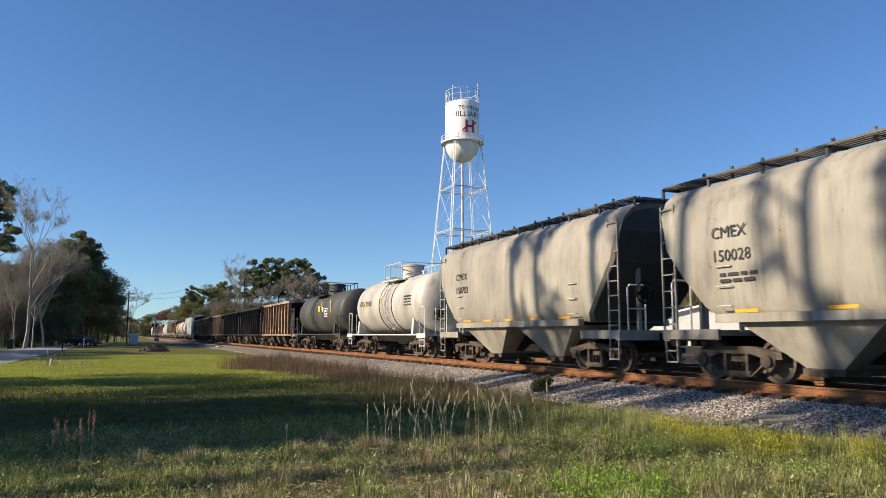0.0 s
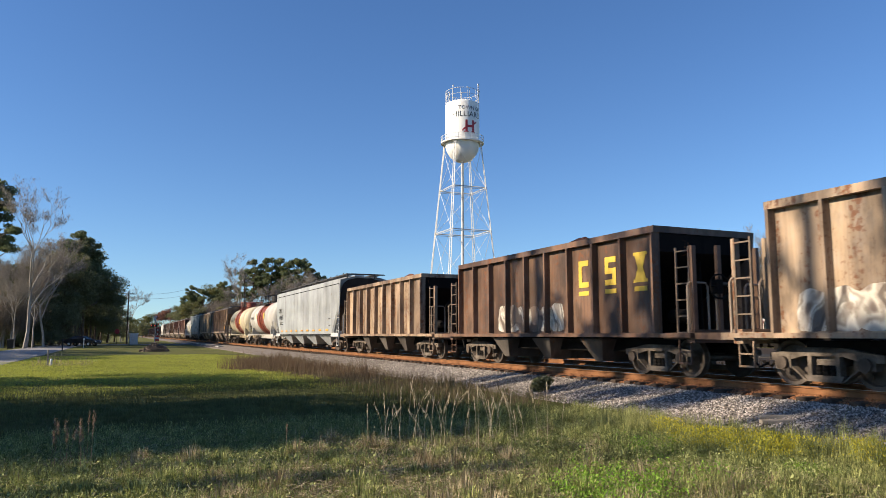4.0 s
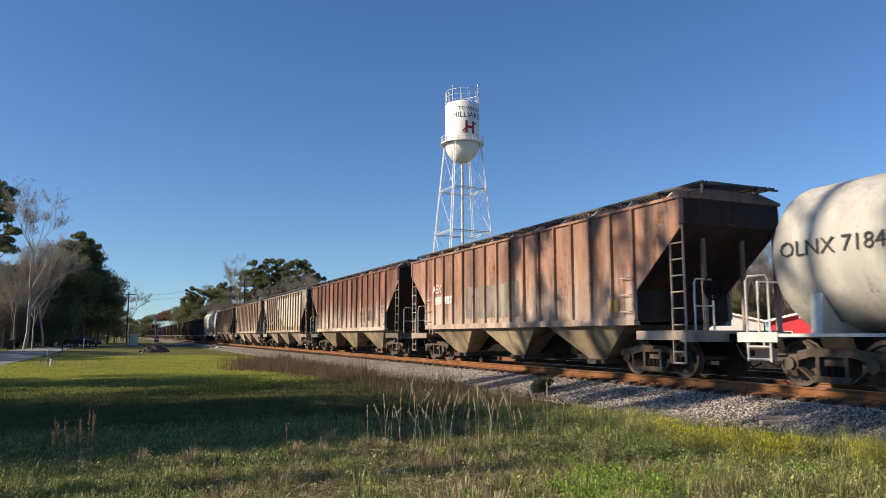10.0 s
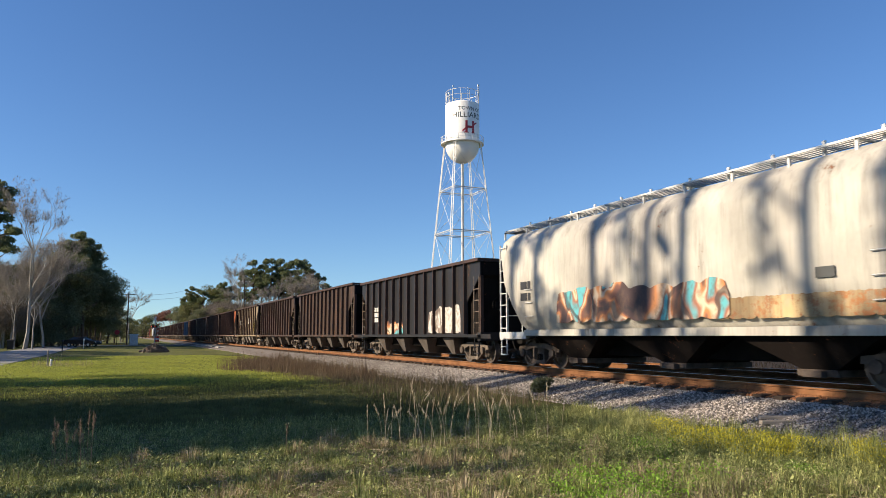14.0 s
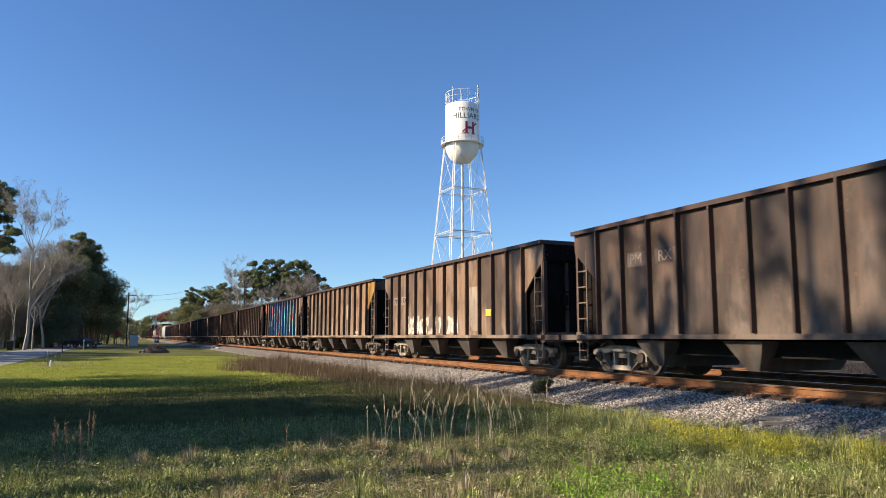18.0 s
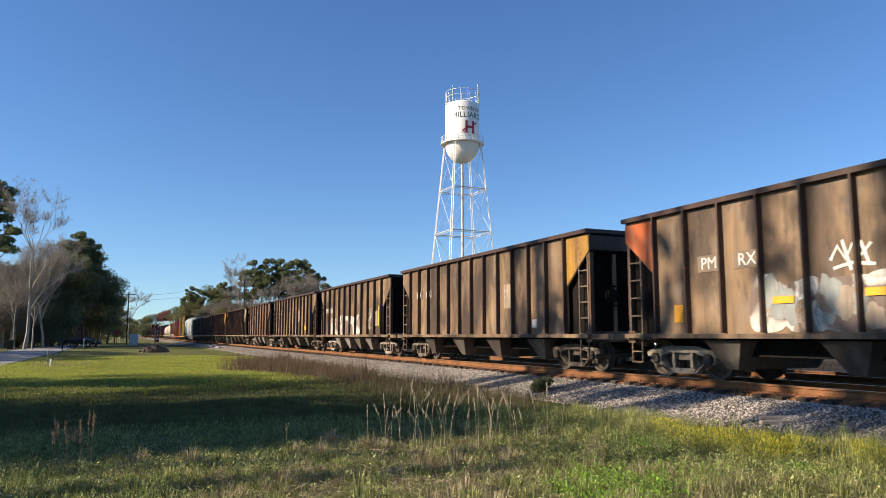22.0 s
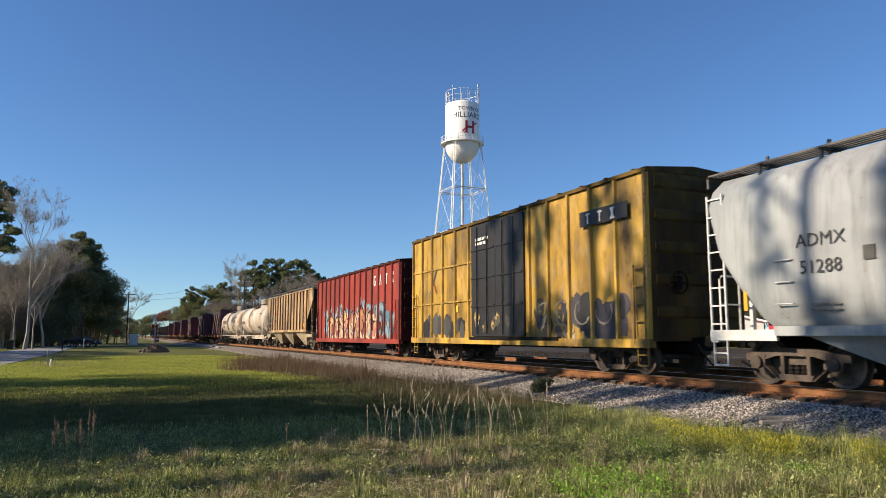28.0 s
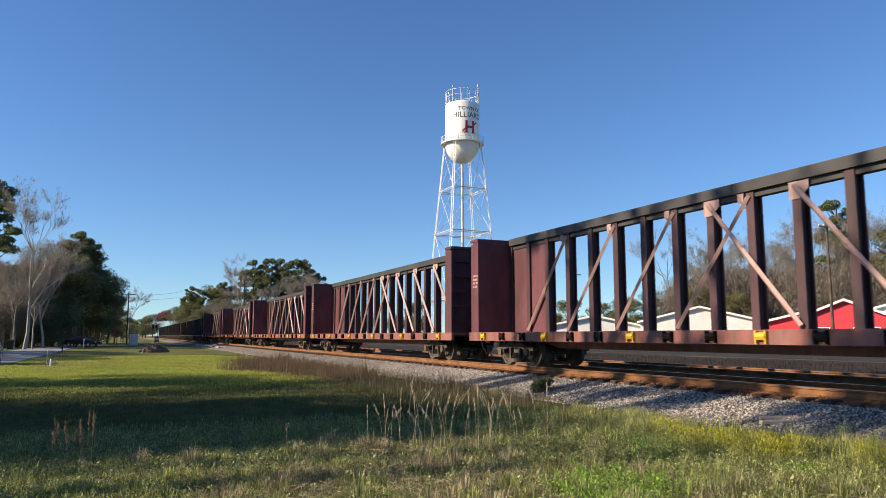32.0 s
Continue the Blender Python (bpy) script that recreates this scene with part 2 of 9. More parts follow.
# ---------------------------------------------------------------- building blocks
class Shape:
    """Collects faces for one mesh."""

    def __init__(self):
        self.v, self.f = [], []

    def add(self, verts, faces):
        n = len(self.v)
        self.v += [tuple(p) for p in verts]
        self.f += [tuple(n + i for i in fc) for fc in faces]
        return self

    def hexa(self, p):
        return self.add(p, [(0, 3, 2, 1), (4, 5, 6, 7), (0, 1, 5, 4), (1, 2, 6, 5), (2, 3, 7, 6), (3, 0, 4, 7)])

    def box(self, x0, x1, y0, y1, z0, z1):
        return self.hexa([(x0, y0, z0), (x1, y0, z0), (x1, y1, z0), (x0, y1, z0), (x0, y0, z1), (x1, y0, z1), (x1, y1, z1), (x0, y1, z1)])

    def bevel_box(self, x0, x1, y0, y1, z0, z1, b):
        """A box whose upright and top edges are taken off by b."""
        ring = [(x0 + b, y0), (x1 - b, y0), (x1, y0 + b), (x1, y1 - b), (x1 - b, y1), (x0 + b, y1), (x0, y1 - b), (x0, y0 + b)]
        cx, cy = (x0 + x1) / 2, (y0 + y1) / 2
        inner = [(cx + (x - cx) * max(0, 1 - b / max(1e-6, (x1 - x0) / 2)), cy + (y - cy) * max(0, 1 - b / max(1e-6, (y1 - y0) / 2))) for x, y in ring]
        vs = [(x, y, z0) for x, y in ring] + [(x, y, z1 - b) for x, y in ring] + [(x, y, z1) for x, y in inner]
        fs = [tuple(range(7, -1, -1)), tuple(range(16, 24))]
        for k in (0, 8):
            fs += [(k + i, k + (i + 1) % 8, k + 8 + (i + 1) % 8, k + 8 + i) for i in range(8)]
        return self.add(vs, fs)

    def prism(self, prof, a, b, axis):
        """A profile run from a to b along an axis; the profile is in the two other axes, in their order."""
        n = len(prof)

        def put(p, t):
            return (t, p[0], p[1]) if axis == "x" else (p[0], t, p[1]) if axis == "y" else (p[0], p[1], t)
        vs = [put(p, a) for p in prof] + [put(p, b) for p in prof]
        fs = [tuple(range(n - 1, -1, -1)), tuple(range(n, 2 * n))] + [(i, (i + 1) % n, n + (i + 1) % n, n + i) for i in range(n)]
        return self.add(vs, fs)

    def tube(self, pts, r, n=6, r1=None):
        pts = [Vector(p) for p in pts]
        vs, fs = [], []
        for i, p in enumerate(pts):
            d = (pts[min(i + 1, len(pts) - 1)] - pts[max(i - 1, 0)]).normalized()
            u = d.cross(Vector((0, 0, 1)) if abs(d.z) < 0.9 else Vector((1, 0, 0))).normalized()
            w = d.cross(u)
            rr = r if r1 is None else r + (r1 - r) * i / (len(pts) - 1)
            vs += [p + (u * math.cos(2 * math.pi * k / n) + w * math.sin(2 * math.pi * k / n)) * rr for k in range(n)]
        for i in range(len(pts) - 1):
            fs += [(i * n + k, i * n + (k + 1) % n, (i + 1) * n + (k + 1) % n, (i + 1) * n + k) for k in range(n)]
        fs += [tuple(range(n - 1, -1, -1)), tuple(range(len(vs) - n, len(vs)))]
        return self.add(vs, fs)

    def lathe(self, prof, centre, axis, n=24):
        """prof: (radius, place along the axis)."""
        vs, fs = [], []
        for r, t in prof:
            for k in range(n):
                a, b = r * math.cos(2 * math.pi * k / n), r * math.sin(2 * math.pi * k / n)
                p = (t, a, b) if axis == "x" else (a, t, b) if axis == "y" else (a, b, t)
                vs.append((p[0] + centre[0], p[1] + centre[1], p[2] + centre[2]))
        for i in range(len(prof) - 1):
            fs += [(i * n + k, i * n + (k + 1) % n, (i + 1) * n + (k + 1) % n, (i + 1) * n + k) for k in range(n)]
        fs += [tuple(range(n - 1, -1, -1)), tuple(range(len(vs) - n, len(vs)))]
        return self.add(vs, fs)

    def mesh(self, name, smooth=False):
        me = bpy.data.meshes.new(name)
        me.from_pydata(self.v, [], self.f)
        bm = bmesh.new()
        bm.from_mesh(me)
        bmesh.ops.recalc_face_normals(bm, faces=bm.faces[:])
        bm.to_mesh(me)
        bm.free()
        if smooth:
            me.polygons.foreach_set("use_smooth", [True] * len(me.polygons))
            me.set_sharp_from_angle(angle=radians(35))
        return me


MESHES = {}


def shaped(key, make, smooth=False):
    """The mesh of that key, built once."""
    if key not in MESHES:
        s = Shape()
        make(s)
        MESHES[key] = s.mesh(str(key[0] if isinstance(key, tuple) else key), smooth)
        MESHES[key].materials.append(None)
    return MESHES[key]


def part(name, me, material, parent=None, label="", at=None):
    """One mesh object under a thing or a part; the material sits on the object, so that alike parts share their mesh."""
    ob = new(name, me)
    if not me.materials:
        me.materials.append(None)
    ob.material_slots[0].link = "OBJECT"
    ob.material_slots[0].material = material
    if parent:
        ob.parent = parent
    if at is not None:
        ob.matrix_local = at if isinstance(at, Matrix) else Matrix.Translation(at)
    if label:
        ob["label"] = label
    return ob


def thing(name, m, label, category, group=""):
    ob = new(name)
    ob.empty_display_size = 0.3
    ob.matrix_world = m
    return tagged(ob, label, category, group)


def big_mesh(name, verts, faces_n, k):
    """A mesh from arrays: verts (n, 3), faces of k corners in running order."""
    me = bpy.data.meshes.new(name)
    me.vertices.add(len(verts))
    me.vertices.foreach_set("co", np.asarray(verts, dtype=np.float32).ravel())
    me.loops.add(faces_n * k)
    me.loops.foreach_set("vertex_index", np.arange(faces_n * k, dtype=np.int32))
    me.polygons.add(faces_n)
    me.polygons.foreach_set("loop_start", np.arange(0, faces_n * k, k, dtype=np.int32))
    me.update(calc_edges=True)
    return me


def bent_blades(name, verts, n):
    """A mesh of n blades with five corners each: a quad below and a pointed tip above."""
    me = bpy.data.meshes.new(name)
    me.vertices.add(n * 5)
    me.vertices.foreach_set("co", np.asarray(verts, dtype=np.float32).ravel())
    me.loops.add(n * 7)
    me.loops.foreach_set("vertex_index", (np.array([0, 1, 2, 3, 3, 2, 4])[None] + 5 * np.arange(n)[:, None]).astype(np.int32).ravel())
    me.polygons.add(n * 2)
    me.polygons.foreach_set("loop_start", (np.array([0, 4])[None] + 7 * np.arange(n)[:, None]).astype(np.int32).ravel())
    me.update(calc_edges=True)
    return me


def lettering(text, height):
    """A mesh of a word, standing in the x-z plane and facing -y, height metres tall, left end at 0."""
    k = ("lettering", text, round(height, 3))
    if k not in MESHES:
        cu = bpy.data.curves.new("lettering", "FONT")
        cu.body, cu.size, cu.extrude, cu.resolution_u = text, height / 0.7, 0.002, 2
        ob = new("lettering", cu)
        dg = bpy.context.evaluated_depsgraph_get()
        me = bpy.data.meshes.new_from_object(ob.evaluated_get(dg))
        bpy.data.objects.remove(ob)
        me.transform(Matrix.Rotation(radians(90), 4, "X"))
        me.materials.clear()
        me.materials.append(None)
        MESHES[k] = me
    return MESHES[k]



# ---------------------------------------------------------------- the train: shared running gear
WHEELS = []              # every wheelset with its car's front at the start


def truck_frame(s):
    """Bolster and two cast side frames."""
    s.box(-0.22, 0.22, -0.98, 0.98, 0.42, 0.68)
    for y in (-1.0, 1.0):
        prof = [(-1.22, 0.42), (-1.2, 0.62), (-0.86, 0.66), (-0.42, 0.74), (0.42, 0.74), (0.86, 0.66), (1.2, 0.62), (1.22, 0.42), (1.05, 0.36), (0.74, 0.42),
                (0.5, 0.2), (0.3, 0.13), (-0.3, 0.13), (-0.5, 0.2), (-0.74, 0.42), (-1.05, 0.36)]
        top = [(-1.22, 0.50), (-1.2, 0.64), (-0.86, 0.68), (-0.42, 0.76), (0.42, 0.76), (0.86, 0.68), (1.2, 0.64), (1.22, 0.50), (0.8, 0.5), (0.42, 0.6), (-0.42, 0.6), (-0.8, 0.5)]
        s.prism(top, y - 0.09, y + 0.09, "y")
        low = [(-0.36, 0.12), (0.36, 0.12), (0.42, 0.24), (-0.42, 0.24)]
        s.prism(low, y - 0.09, y + 0.09, "y")
        for k in (-1, 1):
            s.prism([(k * 0.36, 0.12), (k * 0.84, 0.5), (k * 1.0, 0.56), (k * 0.56, 0.24), (k * 0.42, 0.13)], y - 0.08, y + 0.08, "y")
            s.box(min(k * 0.26, k * 0.34), max(k * 0.26, k * 0.34), y - 0.08, y + 0.08, 0.2, 0.62)
            s.box(k * 0.88 - 0.17, k * 0.88 + 0.17, y - 0.1, y + 0.1, 0.36, 0.62)


def spring_set(s):
    for x in (-0.15, 0.0, 0.15):
        s.lathe([(0.055, 0.23), (0.068, 0.28), (0.055, 0.31), (0.068, 0.35), (0.055, 0.39), (0.068, 0.43)], (x, 0, 0), "z", 8)


def bearing(s):
    s.lathe([(0.13, -0.06), (0.13, 0.03), (0.1, 0.06), (0.05, 0.07)], (0, 0, 0), "y", 12)


def wheelset(s):
    s.lathe([(0.08, -1.0), (0.08, 1.0)], (0, 0, 0), "y", 10)
    for k in (-1, 1):
        s.lathe([(0.11, k * 0.86), (0.2, k * 0.78), (0.36, k * 0.76), (0.385, k * 0.825), (0.455, k * 0.83), (0.46, k * 0.72), (0.485, k * 0.69), (0.38, k * 0.675), (0.1, k * 0.68)], (0, 0, 0), "y", 20)
    for a in range(3):
        s.box(0.25 * math.cos(a * 2.094) - 0.03, 0.25 * math.cos(a * 2.094) + 0.03, -0.8, -0.74, 0.25 * math.sin(a * 2.094) - 0.03, 0.25 * math.sin(a * 2.094) + 0.03)


def add_trucks(car, half, front, frame_mat=None):
    for x in (-half, half):
        tr = part("truck", shaped("truck", truck_frame), frame_mat or M_FRAME, car, at=(x, 0, 0))
        for k in (-0.88, 0.88):
            w = part("wheelset", shaped("wheelset", wheelset, True), M_WHEEL, tr, "steel wheels on an axle", at=(k, 0, 0.457))
            WHEELS.append((w, front, k))
            part("bearing", shaped("bearing", bearing, True), M_FRAME, tr, at=(k, -1.12, 0.457))
        part("spring", shaped("spring", spring_set), M_STEEL, tr, at=(0, -1.0, 0))


def coupler(s):
    s.box(-0.75, 0.1, -0.1, 0.1, 0.76, 0.96)
    s.prism([(-0.02, -0.17), (0.3, -0.17), (0.34, 0.0), (0.2, 0.17), (-0.02, 0.17)], 0.72, 1.0, "z")
    s.tube([(-0.1, -0.32, 0.8), (0.1, -0.36, 0.55), (0.32, -0.3, 0.3), (0.5, -0.24, 0.4)], 0.03, 5)


def add_couplers(car, half):
    for k in (1, -1):
        part("coupler", shaped("coupler", coupler), M_STEEL, car, at=Matrix.Translation((k * (half + 0.36), 0, 0)) @ Matrix.Rotation(0 if k > 0 else math.pi, 4, "Z"))


def ladder(s, h, w=0.42, n=None):
    """A ladder in the x-z plane, from 0 to h."""
    for x in (0, w):
        s.box(x - 0.02, x + 0.02, -0.02, 0.02, 0, h)
    n = n or max(2, round(h / 0.38))
    for i in range(n):
        z = 0.15 + i * (h - 0.25) / max(1, n - 1)
        s.box(0, w, -0.018, 0.018, z - 0.016, z + 0.016)


def brake_wheel(s):
    pts = [(0, 0.28 * math.cos(a * math.pi / 8), 0.28 * math.sin(a * math.pi / 8)) for a in range(17)]
    s.tube(pts, 0.022, 5)
    for a in range(4):
        s.tube([(0, 0, 0), (0, 0.28 * math.cos(a * math.pi / 2), 0.28 * math.sin(a * math.pi / 2))], 0.018, 4)
    s.box(-0.2, 0.02, -0.09, 0.09, -0.16, 0.16)


def board(s, length, z, half):
    """Roof walk: a grating on brackets, down both roof edges, with end crossings."""
    for y in (-half, half):
        for i in range(5):
            s.box(-length / 2, length / 2, y - 0.28 + i * 0.13, y - 0.22 + i * 0.13, z, z + 0.045)
        n = round(length / 1.5)
        for i in range(n + 1):
            x = -length / 2 + length * i / n
            s.box(x - 0.03, x + 0.03, y - 0.3, y + 0.38, z - 0.04, z)
            s.box(x - 0.03, x + 0.03, y - 0.3, y - 0.25, z - 0.26, z)
    for x in (-length / 2 + 0.3, length / 2 - 0.3):
        for i in range(5):
            s.box(x - 0.3 + i * 0.13, x - 0.24 + i * 0.13, -half, half, z + 0.002, z + 0.046)


def write_on(car, text, tall, x, z, y, mat, name="marking"):
    """Marking on the side that faces the road; x is its left end in the car's space."""
    part(name, lettering(text, tall), mat, car, at=(x, y - 0.012, z))


def stripe(car, x, z, y, w, h, mat, name="marking"):
    part(name, shaped(("stripe", w, h), lambda s: s.box(0, w, -0.008, 0.002, 0, h)), mat, car, at=(x, y - 0.004, z))


def bars(car, x, z, y, w, rows, mat, tall=0.07, gap=0.06):
    """Small print that cannot be read, as bars."""
    def make(s):
        rnd = random.Random(int(w * 100) + rows)
        for r in range(rows):
            a = 0
            while a < w * 0.95:
                b = min(w, a + rnd.uniform(0.12, 0.4))
                s.box(a, b, -0.006, 0.002, -r * (tall + gap) - tall, -r * (tall + gap))
                a = b + 0.06
    part("small_print", shaped(("bars", w, rows, tall), make), mat, car, at=(x, y - 0.004, z))


# ---------------------------------------------------------------- covered hoppers
def cov_profile(L, eave, low, cut, depth):
    a, b = L / 2, L / 2 - cut
    return [(-a, eave), (-a, eave - depth), (-b, low + 0.75), (-b, low), (b, low), (b, low + 0.75), (a, eave - depth), (a, eave)]


def covered_hopper(front, rear, mat, label, ribs=15, smooth=False, eave=4.2, low=1.36, bays=3, board_mat=None, trim=None, stripes=0, hopper_mat=None, frame_mat=None, end_mat=None, slab=False, rib_mat=None, square=0.0):
    L = front - rear
    car = thing("covered_hopper_car", pose((front + rear) / 2, TRACK_Y, RAIL), label, "freight car", "cars of the train")
    trim, board_mat = trim or mat, board_mat or M_GRATE
    cut = 1.75
    W = 1.52
    if smooth:
        knee = low + square if square else eave - 0.9

        def reach_at(z):
            """How far from the middle the end lies at that height: it leans inward below the knee."""
            q = max(0.0, min(1.0, (knee - z) / (knee - low)))
            return L / 2 - (1.3 * q if square else 1.55 * q ** 1.2)

        def body(s):
            # bulging sides: upright below, drawn in to the roof in steps
            ring = [(1.3, low), (1.5, low + 0.25), (1.57, low + 0.9), (1.58, low + 1.6), (1.52, eave - 0.45), (1.38, eave - 0.1), (1.08, eave + 0.16), (0.5, eave + 0.3)]
            if slab:
                ring = [(1.52, low - 0.1), (1.56, low + 0.1), (1.575, low + 0.9), (1.58, low + 1.6), (1.575, eave - 0.3), (1.56, eave + 0.04), (1.1, eave + 0.17), (0.5, eave + 0.22)]
            full = [(-y, z) for y, z in ring] + [(y, z) for y, z in reversed(ring)]
            vs, fs, n = [], [], len(full)
            # ends lean inward below, like a bow
            for end in (-1, -0.985, 0.985, 1):
                for y, z in full:
                    sh = 1.0 if abs(end) < 1 else 0.94
                    vs.append((end * reach_at(z), y * sh, low + (z - low) * (1.0 if abs(end) < 1 else 0.985)))
            for i in range(3):
                fs += [(i * n + k, i * n + (k + 1) % n, (i + 1) * n + (k + 1) % n, (i + 1) * n + k) for k in range(n)]
            fs += [tuple(range(n)), tuple(range(3 * n, 4 * n))]
            s.add(vs, fs)
        part("body", shaped(("hopper_body", L, eave, low, 1, slab), body, True), mat, car)

        def sheet(s, k):
            ring = [(1.3, low + 0.02), (1.5, low + 0.25), (1.57, low + 0.9), (1.58, low + 1.6), (1.52, eave - 0.45), (1.38, eave - 0.14), (1.08, eave + 0.08), (0.5, eave + 0.2)]
            full = [(-y, z) for y, z in ring] + [(y, z) for y, z in reversed(ring)]
            vs = []
            for off in (0.004, 0.01):
                for y, z in full:
                    vs.append((k * (reach_at(z) + off), y * 0.925, low + (z - low) * 0.975))
            n = len(full)
            # strips across, from the foot to the roof
            fs = []
            for o in (0, n):
                fs += [(o + i, o + i + 1, o + n - 2 - i, o + n - 1 - i) for i in range(n // 2 - 1)]
            fs += [(i, (i + 1) % n, n + (i + 1) % n, n + i) for i in range(n)]
            s.add(vs, fs)
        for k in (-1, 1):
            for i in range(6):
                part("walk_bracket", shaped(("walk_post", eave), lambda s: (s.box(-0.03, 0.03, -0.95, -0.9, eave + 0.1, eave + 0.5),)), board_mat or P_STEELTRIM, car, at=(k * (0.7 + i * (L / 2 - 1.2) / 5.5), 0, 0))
            # end_mat puts the darkness of the shaded end into this sheet's colour
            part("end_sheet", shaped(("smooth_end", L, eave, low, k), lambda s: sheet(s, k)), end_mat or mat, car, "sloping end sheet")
    else:
        part("body", shaped(("hopper_body", L, eave, low, 0), lambda s: s.prism(cov_profile(L, eave, low, cut, 0.62), -W, W, "y")), mat, car)
        part("roof", shaped(("hopper_roof", L, eave), lambda s: s.prism([(-W - 0.05, eave - 0.02), (-W - 0.05, eave + 0.05), (-0.9, eave + 0.22), (0.9, eave + 0.22), (W + 0.05, eave + 0.05), (W + 0.05, eave - 0.02)], -L / 2 - 0.04, L / 2 + 0.04, "x")), mat, car)
        rib = shaped(("rib", eave, low), lambda s: s.prism([(-0.035, -0.085), (0.035, -0.085), (0.05, 0), (-0.05, 0)], low + 0.06, eave - 0.03, "z"))
        n = ribs
        for i in range(n):
            x = -(L / 2 - cut) + (L - 2 * cut) * i / (n - 1)
            part("rib", rib, rib_mat or mat, car, at=(x, -W, 0))
        end_rib = shaped(("end_rib", eave), lambda s: s.prism([(-0.04, -0.06), (0.04, -0.06), (0.06, 0), (-0.06, 0)], eave - 0.62, eave - 0.03, "z"))
        for k in (-1, 1):
            part("end_rib", end_rib, mat, car, at=(k * (L / 2 - 0.08), -W, 0))

        def far(s):
            for i in range(n):
                x = -(L / 2 - cut) + (L - 2 * cut) * i / (n - 1)
                s.box(x - 0.05, x + 0.05, W, W + 0.075, low + 0.06, eave - 0.03)
        part("far_side_ribs", shaped(("far_ribs", L, n, eave), far), mat, car)
        for i in range(11):
            part("walk_bracket", shaped(("walk_bracket", eave), lambda s: s.hexa([(-0.03, -1.3, eave + 0.1), (0.03, -1.3, eave + 0.1), (0.03, -0.9, eave + 0.2), (-0.03, -0.9, eave + 0.2), (-0.03, -1.02, eave + 0.33), (0.03, -1.02, eave + 0.33), (0.03, -0.86, eave + 0.33), (-0.03, -0.86, eave + 0.33)])), P_STEELTRIM, car, "pale bracket under the roof walk", at=(-L / 2 + 0.8 + i * (L - 1.6) / 10, 0, 0))
    # thin overlay whose darker colour stands for shade on the sloping end
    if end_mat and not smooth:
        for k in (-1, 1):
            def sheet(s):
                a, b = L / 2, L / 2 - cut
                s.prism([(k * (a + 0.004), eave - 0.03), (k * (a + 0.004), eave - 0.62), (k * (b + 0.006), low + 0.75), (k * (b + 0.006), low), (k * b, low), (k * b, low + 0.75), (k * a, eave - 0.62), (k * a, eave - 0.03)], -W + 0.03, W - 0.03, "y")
            part("end_sheet", shaped(("cov_end", L, eave, low, k), sheet), end_mat, car, "grimy sloping end sheet, darkened for shade")
    part("hatch_cover", shaped(("hatch", L, eave), lambda s: s.prism([(-0.32, eave + 0.2), (-0.3, eave + 0.36), (0.3, eave + 0.36), (0.32, eave + 0.2)], -L / 2 + 0.9, L / 2 - 0.9, "x")), mat, car)
    part("roof_walk", shaped(("roof_walk", L, eave), lambda s: board(s, L + 0.5, eave + 0.32, 0.86)), board_mat, car, "steel grating roof walk")
    part("side_sill", shaped(("side_sill", L, low), lambda s: (s.box(-L / 2 + cut, L / 2 - cut, -W - 0.08, -W + 0.1, low - 0.1, low + 0.08), s.box(-L / 2 + cut, L / 2 - cut, W - 0.1, W + 0.08, low - 0.1, low + 0.08))), mat, car) if not slab else None
    if slab:
        part("eave_angle", shaped(("eave_angle", L, eave), lambda s: (s.box(-L / 2 + 0.05, L / 2 - 0.05, -1.592, -1.5, eave - 0.27, eave - 0.235), s.box(-L / 2 + 0.05, L / 2 - 0.05, 1.5, 1.592, eave - 0.27, eave - 0.235))), M_STEEL, car, "thin dark seam below the eave")
        part("side_sill", shaped(("slab_sill", L, low), lambda s: (s.box(-L / 2 + cut, L / 2 - cut, -1.56, -1.4, low - 0.15, low - 0.1), s.box(-L / 2 + cut, L / 2 - cut, 1.4, 1.56, low - 0.15, low - 0.1))), M_STEEL, car, "thin dark sill")
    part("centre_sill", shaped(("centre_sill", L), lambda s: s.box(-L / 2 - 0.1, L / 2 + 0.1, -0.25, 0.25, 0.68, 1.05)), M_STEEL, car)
    span = (L - 2 * cut - 0.3) / bays

    def bay(s):
        t, z0, z1 = span * 0.42, 0.36, low - 0.08
        s.hexa([(-0.4, -1.0, z0), (0.4, -1.0, z0), (0.4, 1.0, z0), (-0.4, 1.0, z0), (-t, -W + 0.06, z1), (t, -W + 0.06, z1), (t, W - 0.06, z1), (-t, W - 0.06, z1)])
    for i in range(bays):
        part("discharge_bay", shaped(("bay", span, low), bay, False), hopper_mat or mat, car, at=((i - (bays - 1) / 2) * span, 0, 0))
        part("outlet", shaped("outlet", lambda s: s.box(-0.45, 0.45, -1.05, 1.05, 0.23, 0.357)), M_FRAME, car, "grimy outlet frame", at=((i - (bays - 1) / 2) * span, 0, 0))
        part("outlet_gate", shaped("outlet_gate", lambda s: s.bevel_box(-0.3, 0.12, -1.22, -1.06, 0.22, 0.34, 0.01)), M_FRAME, car, "grimy outlet gate", at=((i - (bays - 1) / 2) * span + 0.1, 0, 0))
        # added dark box, makes the gap between bays as black as its shade
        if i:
            part("crossbearer", shaped(("crossbearer", span, low), lambda s: s.box(-span * 0.44, span * 0.44, -0.52, 1.2, 0.45, low - 0.12)), M_STEEL, car, "dark box added for the shade between bays", at=((i - bays / 2) * span, 0, 0))
    add_ends(car, L, eave, trim, cut)
    add_trucks(car, L / 2 - 1.75, front, frame_mat)
    add_couplers(car, L / 2)
    side = -1.6 if smooth else -W - 0.07
